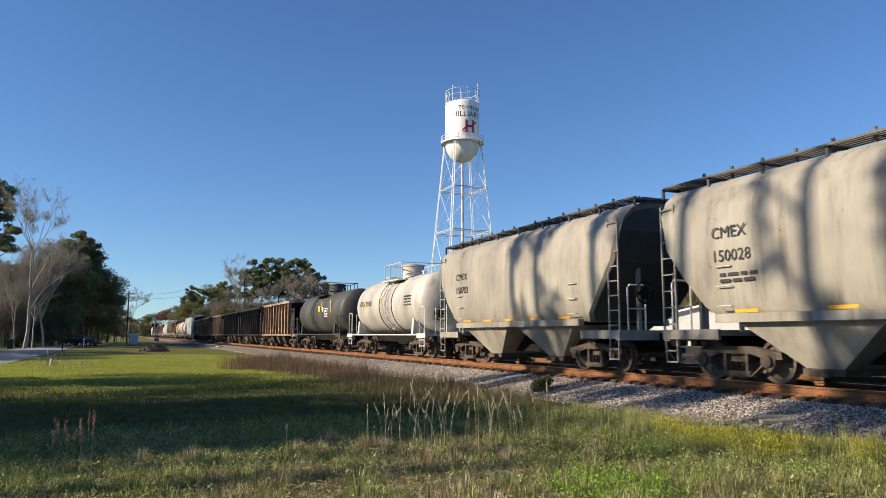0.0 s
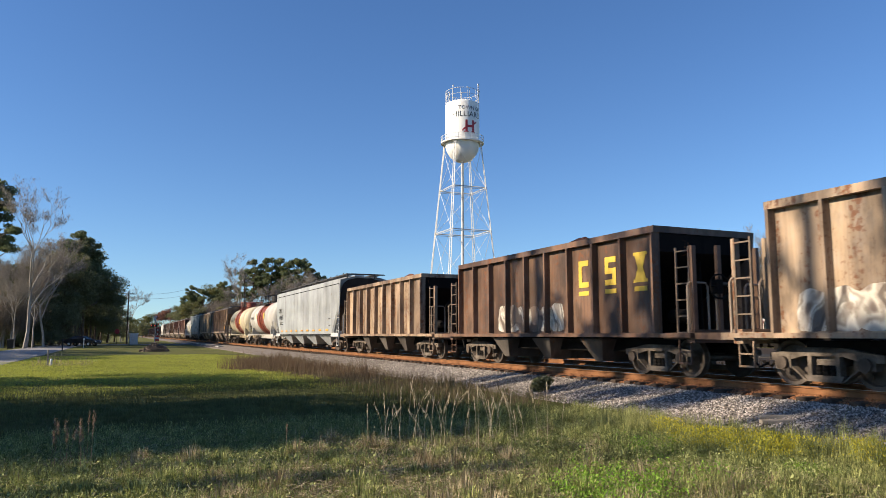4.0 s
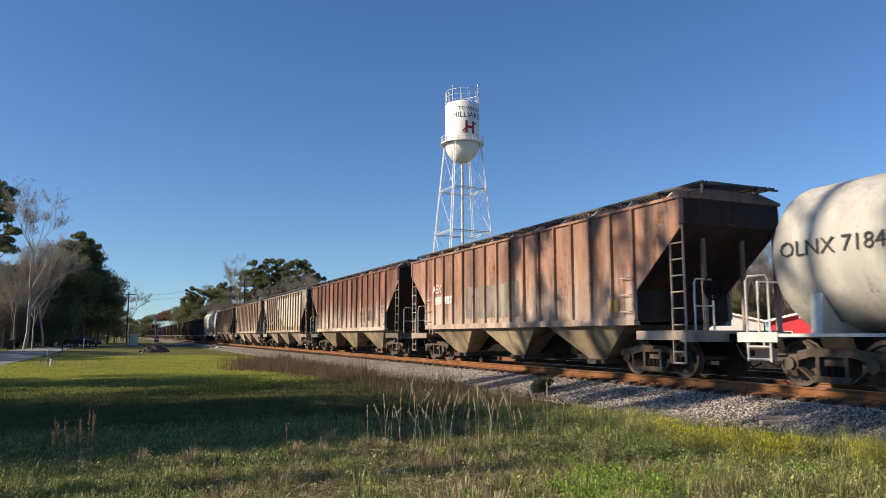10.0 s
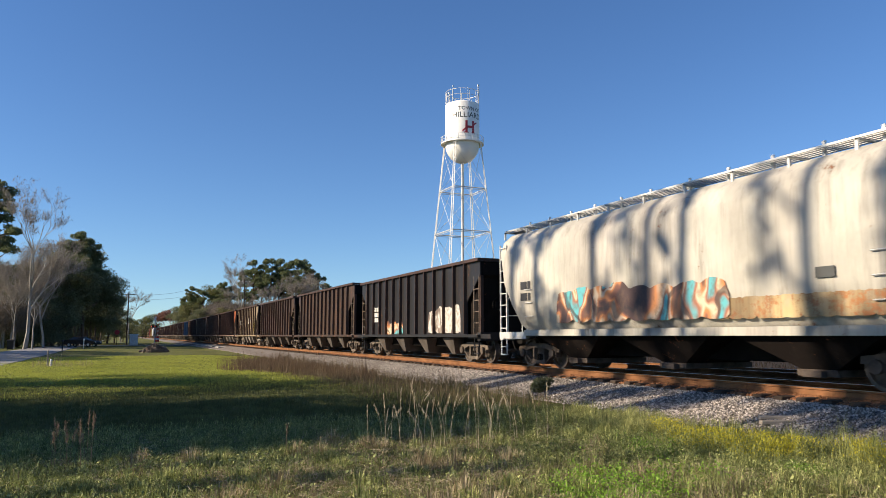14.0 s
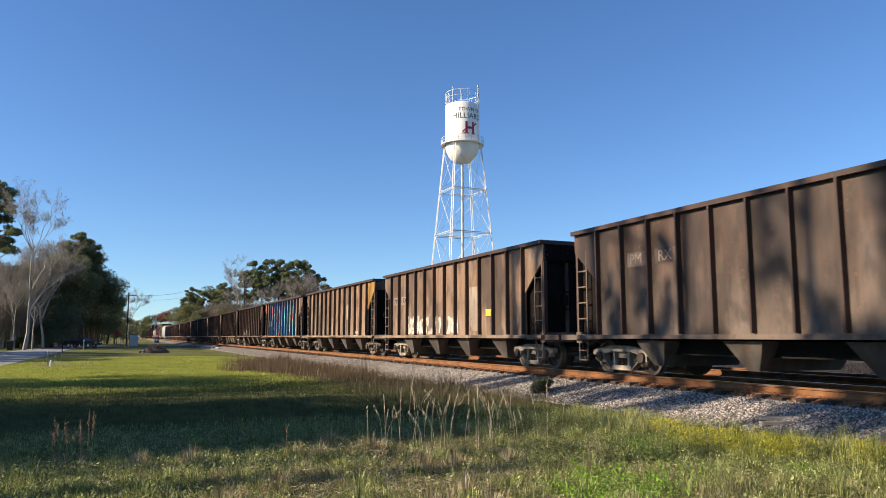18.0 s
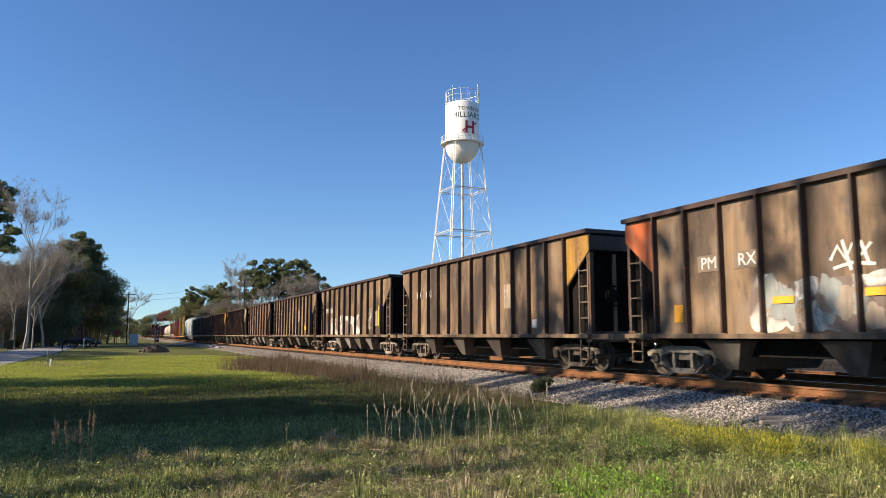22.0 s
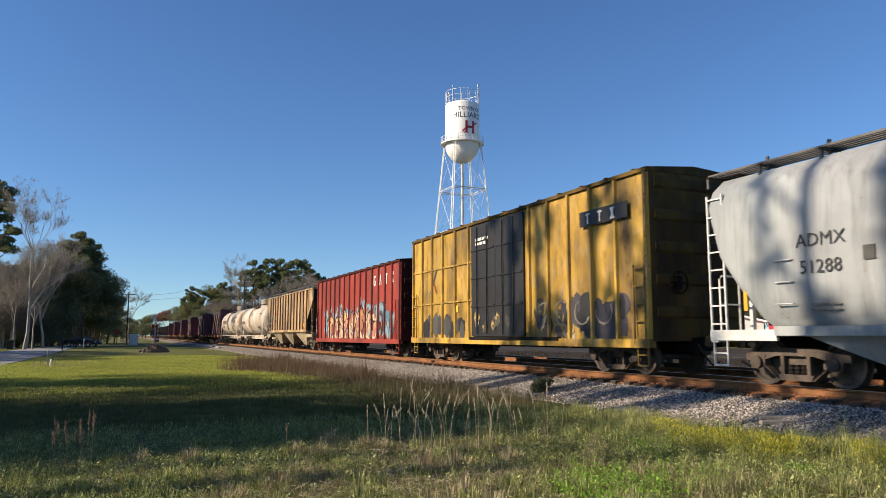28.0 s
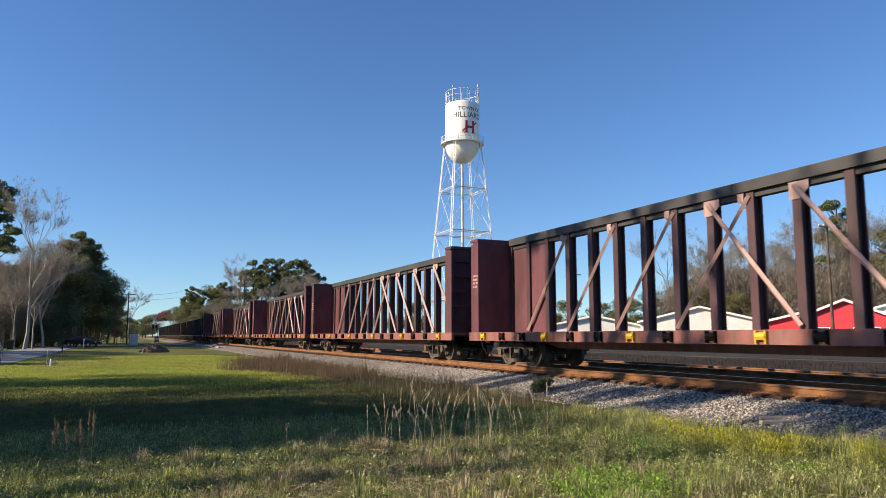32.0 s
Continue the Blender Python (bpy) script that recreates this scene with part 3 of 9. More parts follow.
    for i in range(stripes):
        stripe(car, -L / 2 + cut + 0.5 + i * (L - 2 * cut - 1.6) / max(1, stripes - 1), low + 0.1, -1.535 if not smooth else -1.575 if slab else -1.53, 0.6, 0.1 if slab else 0.07, M_ORANGE)
    return car


def add_ends(car, L, top, trim, cut):
    """End platform, corner posts, ladders, grab irons and the hand brake."""
    for k in (-1, 1):
        a, b = k * (L / 2 - 0.02), k * (L / 2 - cut)
        part("end_platform", shaped(("end_platform", k, L, cut), lambda s: (s.box(min(a, b), max(a, b), -1.5, 1.5, 0.98, 1.06), s.box(min(a, a - k * 0.2), max(a, a - k * 0.2), -1.52, 1.52, 0.86, 1.12), s.box(min(a, b), max(a, b), -1.54, -1.46, 0.9, 1.12))), trim, car)
        part("end_ladder", shaped(("end_ladder", top), lambda s: ladder(s, top - 1.3)), trim, car, at=(k * (L / 2 - 0.26) - 0.21, -1.5, 1.1))
        part("step", shaped("step", lambda s: (s.box(-0.2, -0.17, -0.02, 0.02, -0.55, 0), s.box(0.17, 0.2, -0.02, 0.02, -0.55, 0), s.box(-0.2, 0.2, -0.03, 0.03, -0.56, -0.52), s.box(-0.2, 0.2, -0.03, 0.03, -0.3, -0.27))), trim, car, at=(k * (L / 2 - 0.28), -1.5, 0.92))
        part("corner_post", shaped(("corner_post", top), lambda s: s.box(-0.05, 0.05, -0.05, 0.05, 1.06, top - 0.5)), trim, car, at=(k * (L / 2 - 0.08), 1.44, 0))
        for y in (-0.62, 0.62):
            part("slope_brace", shaped(("slope_brace", top, k, cut), lambda s: s.hexa([(b * 0 - 0.04, -0.05, 1.06), (0.04, -0.05, 1.06), (0.04, 0.05, 1.06), (-0.04, 0.05, 1.06), (-0.04, -0.05, top - 0.75), (0.04, -0.05, top - 0.75), (0.04, 0.05, top - 0.75), (-0.04, 0.05, top - 0.75)])), trim, car, at=(k * (L / 2 - 0.35), y, 0))
        part("handrail", shaped("end_handrail", lambda s: (s.tube([(-0.28, 0, 0), (-0.28, 0, 1.15), (-0.22, 0, 1.22), (0.22, 0, 1.22), (0.28, 0, 1.15), (0.28, 0, 0)], 0.024, 5), s.tube([(-0.28, 0, 0.6), (0.28, 0, 0.6)], 0.02, 5))), P_STEELTRIM, car, "pale bent handrail", at=Matrix.Translation((k * (L / 2 - 0.04), -0.95, 1.08)) @ Matrix.Rotation(math.pi / 2, 4, "Z"))
        for z in (1.6, 2.02, 2.44):
            part("grab_iron", shaped("grab_iron", lambda s: s.tube([(-0.2, 0.06, 0), (-0.2, 0, 0), (0.2, 0, 0), (0.2, 0.06, 0)], 0.014, 4)), P_STEELTRIM, car, at=(k * (L / 2 - cut - 0.3), -1.62, z))
    part("brake_wheel", shaped("brake_wheel", brake_wheel), M_STEEL, car, at=(L / 2 + 0.05, -0.75, 2.1))


# ---------------------------------------------------------------- open hoppers
def open_hopper(front, rear, mat, label, ribs=13, top=3.95, bays=4, load=None, corner=None, corner_rear=None, gear=None, bay_mat=None, frame_mat=None, rib_mat=None, rib_span=(-99, 99), cage=0.0, porch=False):
    L = front - rear
    car = thing("open_hopper_car", pose((front + rear) / 2, TRACK_Y, RAIL), label, "freight car", "cars of the train")
    W, low, cut = 1.5, 1.0, cage or 1.1
    a, b = L / 2, L / 2 - cut
    e = b if cage else a
    prof = [(-a, top - 0.12), (-a, top - 0.6), (-b, top - 1.55), (-b, low), (b, low), (b, top - 1.55), (a, top - 0.6), (a, top - 0.12)]
    if cage:
        prof = [(-b, top - 0.12), (-b, low), (b, low), (b, top - 0.12)]

    def body(s):
        # two side sheets, two slope sheets and a floor of pockets: an open box
        s.prism(prof, -W, -W + 0.05, "y")
        s.prism(prof, W - 0.05, W, "y")
        s.box(-(e - 3.2), e - 3.2, -W + 0.05, W - 0.05, low, low + 0.05)

    part("body", shaped(("coal_body", L, top, cage), body), mat, car)
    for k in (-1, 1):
        # near-black colour holds the shade under the hopper's ends
        part("slope_sheet", shaped(("coal_slope", L, top, k, cage), lambda s: s.prism([(k * e, top - 0.12), (k * e, top - 0.62), (k * (e - 3.2), low), (k * (e - 3.3), low), (k * (e - 0.05), top - 0.55), (k * (e - 0.05), top - 0.12)], -W + 0.05, W - 0.05, "y")), M_ENDS, car, "grimy sloping end sheet, darkened for shade")
        # added plate, blocks daylight through the cut-out below the slope
        part("end_web", shaped(("end_web", L, top, k, cage), lambda s: s.prism([(k * (e - 0.2), 1.05), (k * (e - 0.2), top - 0.78), (k * (e - 2.9), 1.05)], -0.02, 0.02, "y")), M_ENDS, car, "dark plate added to close the end gap")
    trim = mat if cage else P_DARKRIB
    h, out = (0.16, 0.15) if cage else (0.11, 0.12)
    c0 = (e if porch else a) + 0.03
    part("top_chord", shaped(("top_chord", L, top, cage), lambda s: (s.box(-c0, c0, -W - out, -W + 0.1, top - h, top), s.box(-c0, c0, W - 0.1, W + 0.1, top - h, top), s.box(e - 0.1, e + 0.03, -W + 0.1, W - 0.1, top - h, top), s.box(-e - 0.03, -e + 0.1, -W + 0.1, W - 0.1, top - h, top))), trim, car)
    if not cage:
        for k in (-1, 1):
            # added block, fills the end recess with the black of its shade
            part("end_bulkhead", shaped(("end_bulkhead", L, top, k), lambda s: s.prism([(k * (a - 0.14), low - 0.05), (k * (a - 0.14), top - 0.72), (k * (b - 0.06), top - 1.6), (k * (b - 0.06), low - 0.05)], -W + 0.16, W - 0.16, "y")), M_ENDS, car, "black grimy block filling the shaded hopper end")
    if porch:
        for k in (-1, 1):
            for y in (-1.3, -0.45, 0.45):
                part("handrail", shaped("porch_rail", lambda s: s.tube([(0, -0.3, 1.05), (0, -0.3, 2.1), (0, -0.24, 2.18), (0, 0.24, 2.18), (0, 0.3, 2.1), (0, 0.3, 1.05)], 0.026, 5)), P_FADED, car, "pale bent handrail", at=(k * (a - 0.06), y, 0))
            part("porch", shaped(("porch", L, cage), lambda s: s.box(-cut / 2, cut / 2, -W, W, 0.96, 1.04)), mat, car, at=(k * (a - cut / 2), 0, 0))
    elif cage:
        for k in (-1, 1):
            part("end_cage", shaped(("end_cage", top, k), lambda s: [s.tube([(k * b, y, top - 0.08), (k * (a - 0.03), y, top - 0.08), (k * (a - 0.03), y, low)], 0.035, 5) for y in (-W + 0.02, W - 0.02)] + [s.tube([(k * (a - 0.03), -W + 0.02, z), (k * (a - 0.03), W - 0.02, z)], 0.03, 5) for z in (top - 0.08, top - 1.0)]), mat, car, "open frame of steel bars at the end")
    part("side_sill", shaped(("coal_sill", L), lambda s: (s.box(-a, a, -W - 0.12, -W + 0.06, low - 0.06, low + 0.04), s.box(-a, a, W - 0.06, W + 0.09, low - 0.06, low + 0.04))), mat, car)
    rib = shaped(("coal_rib", top, cage), lambda s: s.prism([(-0.035, -0.18), (0.035, -0.18), (0.05, 0), (-0.05, 0)] if cage else [(-0.025, -0.13), (0.025, -0.13), (0.04, 0), (-0.04, 0)], low + 0.06, top - h, "z"))
    for i in range(ribs):
        x = -b + 0.05 + (2 * b - 0.1) * i / (ribs - 1)
        if rib_mat and rib_span[0] < x < rib_span[1]:
            part("rib", shaped(("painted_rib", top, round(x, 2)), lambda s: s.prism([(x - 0.04, -W - 0.17), (x + 0.04, -W - 0.17), (x + 0.055, -W), (x - 0.055, -W)], low + 0.06, top - 0.16, "z")), rib_mat, car)
        else:
            part("rib", rib, trim, car, at=(x, -W, 0))

    def far(s):
        for i in range(ribs):
            x = -b + 0.05 + (2 * b - 0.1) * i / (ribs - 1)
            s.box(x - 0.06, x + 0.06, W, W + 0.1, low + 0.06, top - 0.16)
    part("far_side_ribs", shaped(("coal_far_ribs", L, ribs, top, cage), far), mat, car)

    def heap(s):
        n, m = 26, 8
        vs, fs = [], []
        for i in range(n + 1):
            for j in range(m + 1):
                x, y = (i / n - 0.5) * (2 * e - 0.5), (j / m - 0.5) * (2 * W - 0.2)
                edge = min(1, 4 * min(i, n - i) / n) * min(1, 2.2 * min(j, m - j) / m)
                hump = 0.5 + 0.5 * math.cos(4 * math.pi * (i / n - 0.5))
                vs.append((x, y, top - 0.45 + edge * (0.35 + 0.55 * hump) + noise.noise((x * 1.3, y * 1.3, L)) * 0.13))
        fs = [(i * (m + 1) + j, (i + 1) * (m + 1) + j, (i + 1) * (m + 1) + j + 1, i * (m + 1) + j + 1) for i in range(n) for j in range(m)]
        s.add(vs, fs)
    if load:
        part("load", shaped(("heap", L, top, cage), heap), load, car, "heaped crushed ore load")
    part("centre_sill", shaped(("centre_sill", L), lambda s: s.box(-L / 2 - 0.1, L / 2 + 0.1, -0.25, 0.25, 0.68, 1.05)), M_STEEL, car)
    # added dark box, keeps light from showing under the car
    part("underframe", shaped(("underframe", L), lambda s: s.box(-a + 1.3, a - 1.3, -0.95, 0.95, 0.56, low - 0.11)), M_STEEL, car, "dark box added for the shade under the hopper")
    span = (L - 5.4) / bays if gear or cage else (L - 3.2) / bays

    def bay(s):
        s.hexa([(-0.13, -1.2, 0.28), (0.18, -1.2, 0.28), (0.18, 1.2, 0.28), (-0.13, 1.2, 0.28), (-0.55, -W + 0.06, low - 0.1), (0.5, -W + 0.06, low - 0.1), (0.5, W - 0.06, low - 0.1), (-0.62, W - 0.06, low - 0.1)])
    for i in range(bays):
        part("discharge_bay", shaped(("coal_bay", span), bay), bay_mat or P_BAYGREY, car, at=((i - (bays - 1) / 2) * span, 0, 0))
    if gear:
        def gear_shape(s):
            s.box(-0.3, 0.3, -0.9, -0.78, 0.35, 0.55)
            s.box(-0.22, -0.1, -0.95, -0.82, 0.3, 0.9)
            s.box(0.1, 0.22, -0.95, -0.82, 0.3, 0.9)
            s.lathe([(0.1, -0.96), (0.1, -0.86)], (0, 0, 0.7), "y", 10)
        for i in range(bays - 1):
            part("door_gear", shaped("door_gear", gear_shape), gear, car, "pale grey door gear", at=((i - (bays - 2) / 2) * span + 0.15, 0, 0))
    for k, col in ((1, corner), (-1, corner_rear)):
        if col:
            part("corner_panel", shaped(("corner_panel", top, k), lambda s: s.prism([(0, top - 0.17), (0, top - 0.6), (-k * 1.1, top - 1.5), (-k * 1.1, top - 0.17)], -0.012, 0.0, "y")), col, car, "painted corner panel", at=(k * a, -W - 0.004, 0))
            # rust brown in place of the corner colour, as this face is in shade
            part("corner_end", shaped(("corner_end", top, k), lambda s: s.box(-0.006, 0.006, -W + 0.02, W - 0.02, top - 0.58, top - 0.18)), P_RUSTOPEN, car, "rusty upper end sheet, brown for its shade", at=(k * (a + 0.01), 0, 0))
    for k in (-1, 1):
        part("end_ladder", shaped(("coal_ladder", top), lambda s: ladder(s, top - 1.5)), P_WORNMARK, car, at=(k * (a - 0.32) - 0.21, -W + 0.02, 0.9))
        part("corner_post", shaped(("coal_post", top), lambda s: s.box(-0.06, 0.06, -0.06, 0.06, low, top - 0.6)), P_RUSTOPEN if (k > 0 and corner) else trim, car, at=(k * (a - 0.07), -W + 0.08, 0))
        part("end_sill", shaped("end_sill", lambda s: (s.box(-0.12, 0.12, -W, W, 0.82, 1.12), s.box(-0.9, -0.1, -W, -W + 0.08, 0.9, 1.05), s.box(0.1, 0.9, -W, -W + 0.08, 0.9, 1.05))), mat, car, at=(k * (a - 0.12), 0, 0))
        part("step", MESHES.get("step") or shaped("step", lambda s: (s.box(-0.2, -0.17, -0.02, 0.02, -0.55, 0), s.box(0.17, 0.2, -0.02, 0.02, -0.55, 0), s.box(-0.2, 0.2, -0.03, 0.03, -0.56, -0.52), s.box(-0.2, 0.2, -0.03, 0.03, -0.3, -0.27))), mat, car, at=(k * (a - 0.32), -1.48, 0.9))
        for y in (-0.6, 0.6):
            part("end_brace", shaped(("end_brace", top), lambda s: s.box(-0.05, 0.05, -0.05, 0.05, 1.05, top - 0.55)), mat, car, at=(k * (a - 0.12), y, 0))
    part("brake_cylinder", shaped("brake_cylinder", lambda s: s.lathe([(0.16, -0.4), (0.16, 0.3), (0.08, 0.4)], (0, 0, 0), "x", 12), True), M_STEEL, car, at=(a - 0.9, -0.95, 1.45))
    part("brake_wheel", shaped("brake_wheel", brake_wheel), M_STEEL, car, at=(a + 0.05, -0.75, 2.1))
    add_trucks(car, a - (1.75 if cage else 1.42), front, frame_mat or P_MIDFRAME)
    add_couplers(car, a)
    return car


# ---------------------------------------------------------------- tank cars
def tank_car(front, rear, mat, label, r=1.5, zc=2.55, band=None, trim=None, bands_at=(-1.35, 1.35), dome_mat=None, rail_mat=None, inset=(0.45, 0.45), dome_at=0.0, ladder_at=-0.9, rings=(), dish_deep=0.62, ladder_mat=None, sill_mat=None):
    L = front - rear
    car = thing("tank_car", pose((front + rear) / 2, TRACK_Y, RAIL), label, "freight car", "cars of the train")
    trim, rail_mat, dome_mat = trim or mat, rail_mat or trim or mat, dome_mat or mat
    a = L / 2 - 0.45
    ar, af = L / 2 - inset[0], L / 2 - inset[1]
    bend = [i * math.pi / 2 / 7 for i in range(1, 8)]
    dish = [(r * math.sin(t), dish_deep * (math.cos(t) - 1)) for t in bend]

    def shell(s):
        prof = [(q, -ar - x) for q, x in dish]
        seam = [(r, -ar + 1.9), (r * 1.004, -ar + 1.93), (r, -ar + 1.96), (r, af - 1.96), (r * 1.004, af - 1.93), (r, af - 1.9)]
        s.lathe(prof + seam + [(q, af + x) for q, x in reversed(dish)], (0, 0, zc), "x", 40)
    part("tank", shaped(("tank", L, r, zc, inset), shell, True), mat, car)
    for x in rings:
        part("hoop", shaped(("tank_hoop", r, zc), lambda s: s.lathe([(r + 0.002, -0.035), (r + 0.02, -0.03), (r + 0.02, 0.03), (r + 0.002, 0.035)], (0, 0, zc), "x", 40), True), M_STEEL, car, "dark steel hoop", at=(x, 0, 0))
    if band:
        part("band", shaped(("tank_band", r, zc, bands_at), lambda s: s.lathe([(r + 0.002, bands_at[0]), (r + 0.008, bands_at[0] + 0.005), (r + 0.008, bands_at[1] - 0.005), (r + 0.002, bands_at[1])], (0, 0, zc), "x", 40), True), band, car, "red painted band")
    part("dome", shaped(("dome", r, zc), lambda s: (s.lathe([(0.56, zc + r - 0.15), (0.56, zc + r + 0.5), (0.6, zc + r + 0.51), (0.6, zc + r + 0.58), (0.2, zc + r + 0.64)], (0, 0, 0), "z", 20)), True), dome_mat, car, "valve housing", at=(dome_at, 0, 0))
    for x, y, q, tall in ((-1.1, 0, 0.12, 0.36), (1.0, 0.2, 0.09, 0.24)):
        part("valve", shaped(("valve", r, zc, x), lambda s: s.lathe([(q, zc + r - 0.05), (q, zc + r + tall - 0.06), (q * 1.3, zc + r + tall - 0.06), (q * 1.3, zc + r + tall)], (0, 0, 0), "z", 10), True), rail_mat, car, at=(dome_at + x, y, 0))

    def top_platform(s):
        z = zc + r + 0.02
        for y in (-1.0, 1.0):
            s.box(-1.25, 1.25, y - 0.25, y + 0.25, z - 0.28, z - 0.22)
            for x in (-1.25, -0.45, 0.45, 1.25):
                s.tube([(x, y * 1.05, z - 0.25), (x, y * 1.05, z + 0.58)], 0.025, 5)
            s.tube([(-1.25, y * 1.05, z + 0.58), (1.25, y * 1.05, z + 0.58)], 0.025, 5)
        for x in (-1.25, 1.25):
            s.tube([(x, -1.05, z + 0.58), (x, 1.05, z + 0.58)], 0.025, 5)
            s.box(x - 0.25, x + 0.25, -0.9, 0.9, z - 0.02, z + 0.03)
    part("top_railing", shaped(("top_platform", r, zc), top_platform), rail_mat, car, "railed platform round the valve housing", at=(dome_at, 0, 0))

    def side_ladder(s):
        for x in (-0.22, 0.22):
            s.tube([(x, -(r + 0.1) * math.sin(t), zc - (r + 0.1) * math.cos(t)) for t in [0.6 + i * 0.19 for i in range(12)]], 0.025, 5)
        for i in range(8):
            t = 0.7 + i * 0.26
            s.tube([(-0.22, -(r + 0.1) * math.sin(t), zc - (r + 0.1) * math.cos(t)), (0.22, -(r + 0.1) * math.sin(t), zc - (r + 0.1) * math.cos(t))], 0.016, 4)
    part("side_ladder", shaped(("tank_ladder", r, zc), side_ladder), ladder_mat or trim, car, at=(ladder_at, 0, 0))
    sill = zc - r - 0.02
    part("side_walk", shaped(("side_walk", L, sill), lambda s: (s.box(-a, a, -1.5, -1.38, sill - 0.05, sill + 0.01), s.box(-a, a, 1.38, 1.5, sill - 0.05, sill + 0.01))), trim, car)
    part("centre_sill", shaped(("tank_sill", L), lambda s: s.box(-L / 2 - 0.1, L / 2 + 0.1, -0.3, 0.3, 0.66, 1.0)), sill_mat or M_STEEL, car)
    part("outlet_valve", shaped("outlet_valve", lambda s: (s.lathe([(0.22, 0.4), (0.22, 0.95), (0.3, 0.95), (0.3, 1.05)], (0, 0, 0), "z", 12), s.box(-0.6, 0.6, -0.3, 0.3, 0.55, 0.66))), M_STEEL, car)
    half = L / 2 - 1.75
    for k in (-1, 1):
        part("saddle", shaped(("saddle", r, zc), lambda s: s.prism([(-1.36, zc - 0.75 * r * 0.5 - 0.2), (-0.9, zc - r * 0.86), (0.9, zc - r * 0.86), (1.36, zc - 0.75 * r * 0.5 - 0.2), (1.42, 1.0), (-1.42, 1.0)], -0.12, 0.12, "x")), trim, car, at=(k * half, 0, 0))
        part("end_platform", shaped(("tank_platform", sill), lambda s: (s.box(-0.45, 0.45, -1.5, 1.5, sill - 0.08, sill), s.box(-0.5, 0.5, -1.52, -1.44, sill - 0.16, sill + 0.04))), trim, car, at=(k * (L / 2 - 0.45), 0, 0))
        part("end_railing", shaped(("tank_railing", sill), lambda s: [s.tube([(x0, -1.46, sill - 0.55), (x0, -1.46, sill + 1.1), (x0 + 0.06, -1.46, sill + 1.18), (x0 + 0.5, -1.46, sill + 1.18), (x0 + 0.56, -1.46, sill + 1.1), (x0 + 0.56, -1.46, sill - 0.55)], 0.024, 5) for x0 in (-0.28,)] + [s.tube([(-0.28, -1.46, sill - 0.5), (0.28, -1.46, sill - 0.5)], 0.022, 4), s.tube([(-0.28, -1.46, sill - 0.25), (0.28, -1.46, sill - 0.25)], 0.022, 4)]), trim, car, at=(k * (L / 2 - 0.45), 0, 0))
        part("end_railing", shaped(("tank_railing_across", sill), lambda s: (s.tube([(0, -1.0, sill), (0, -1.0, sill + 1.1), (0, 1.0, sill + 1.1), (0, 1.0, sill)], 0.024, 5))), trim, car, at=(k * (L / 2 - 0.05), 0, 0))
    part("brake_wheel", shaped("brake_wheel", brake_wheel), M_STEEL, car, at=(L / 2 - 0.1, -0.75, 1.9))
    add_trucks(car, half, front)
    add_couplers(car, L / 2)
    return car


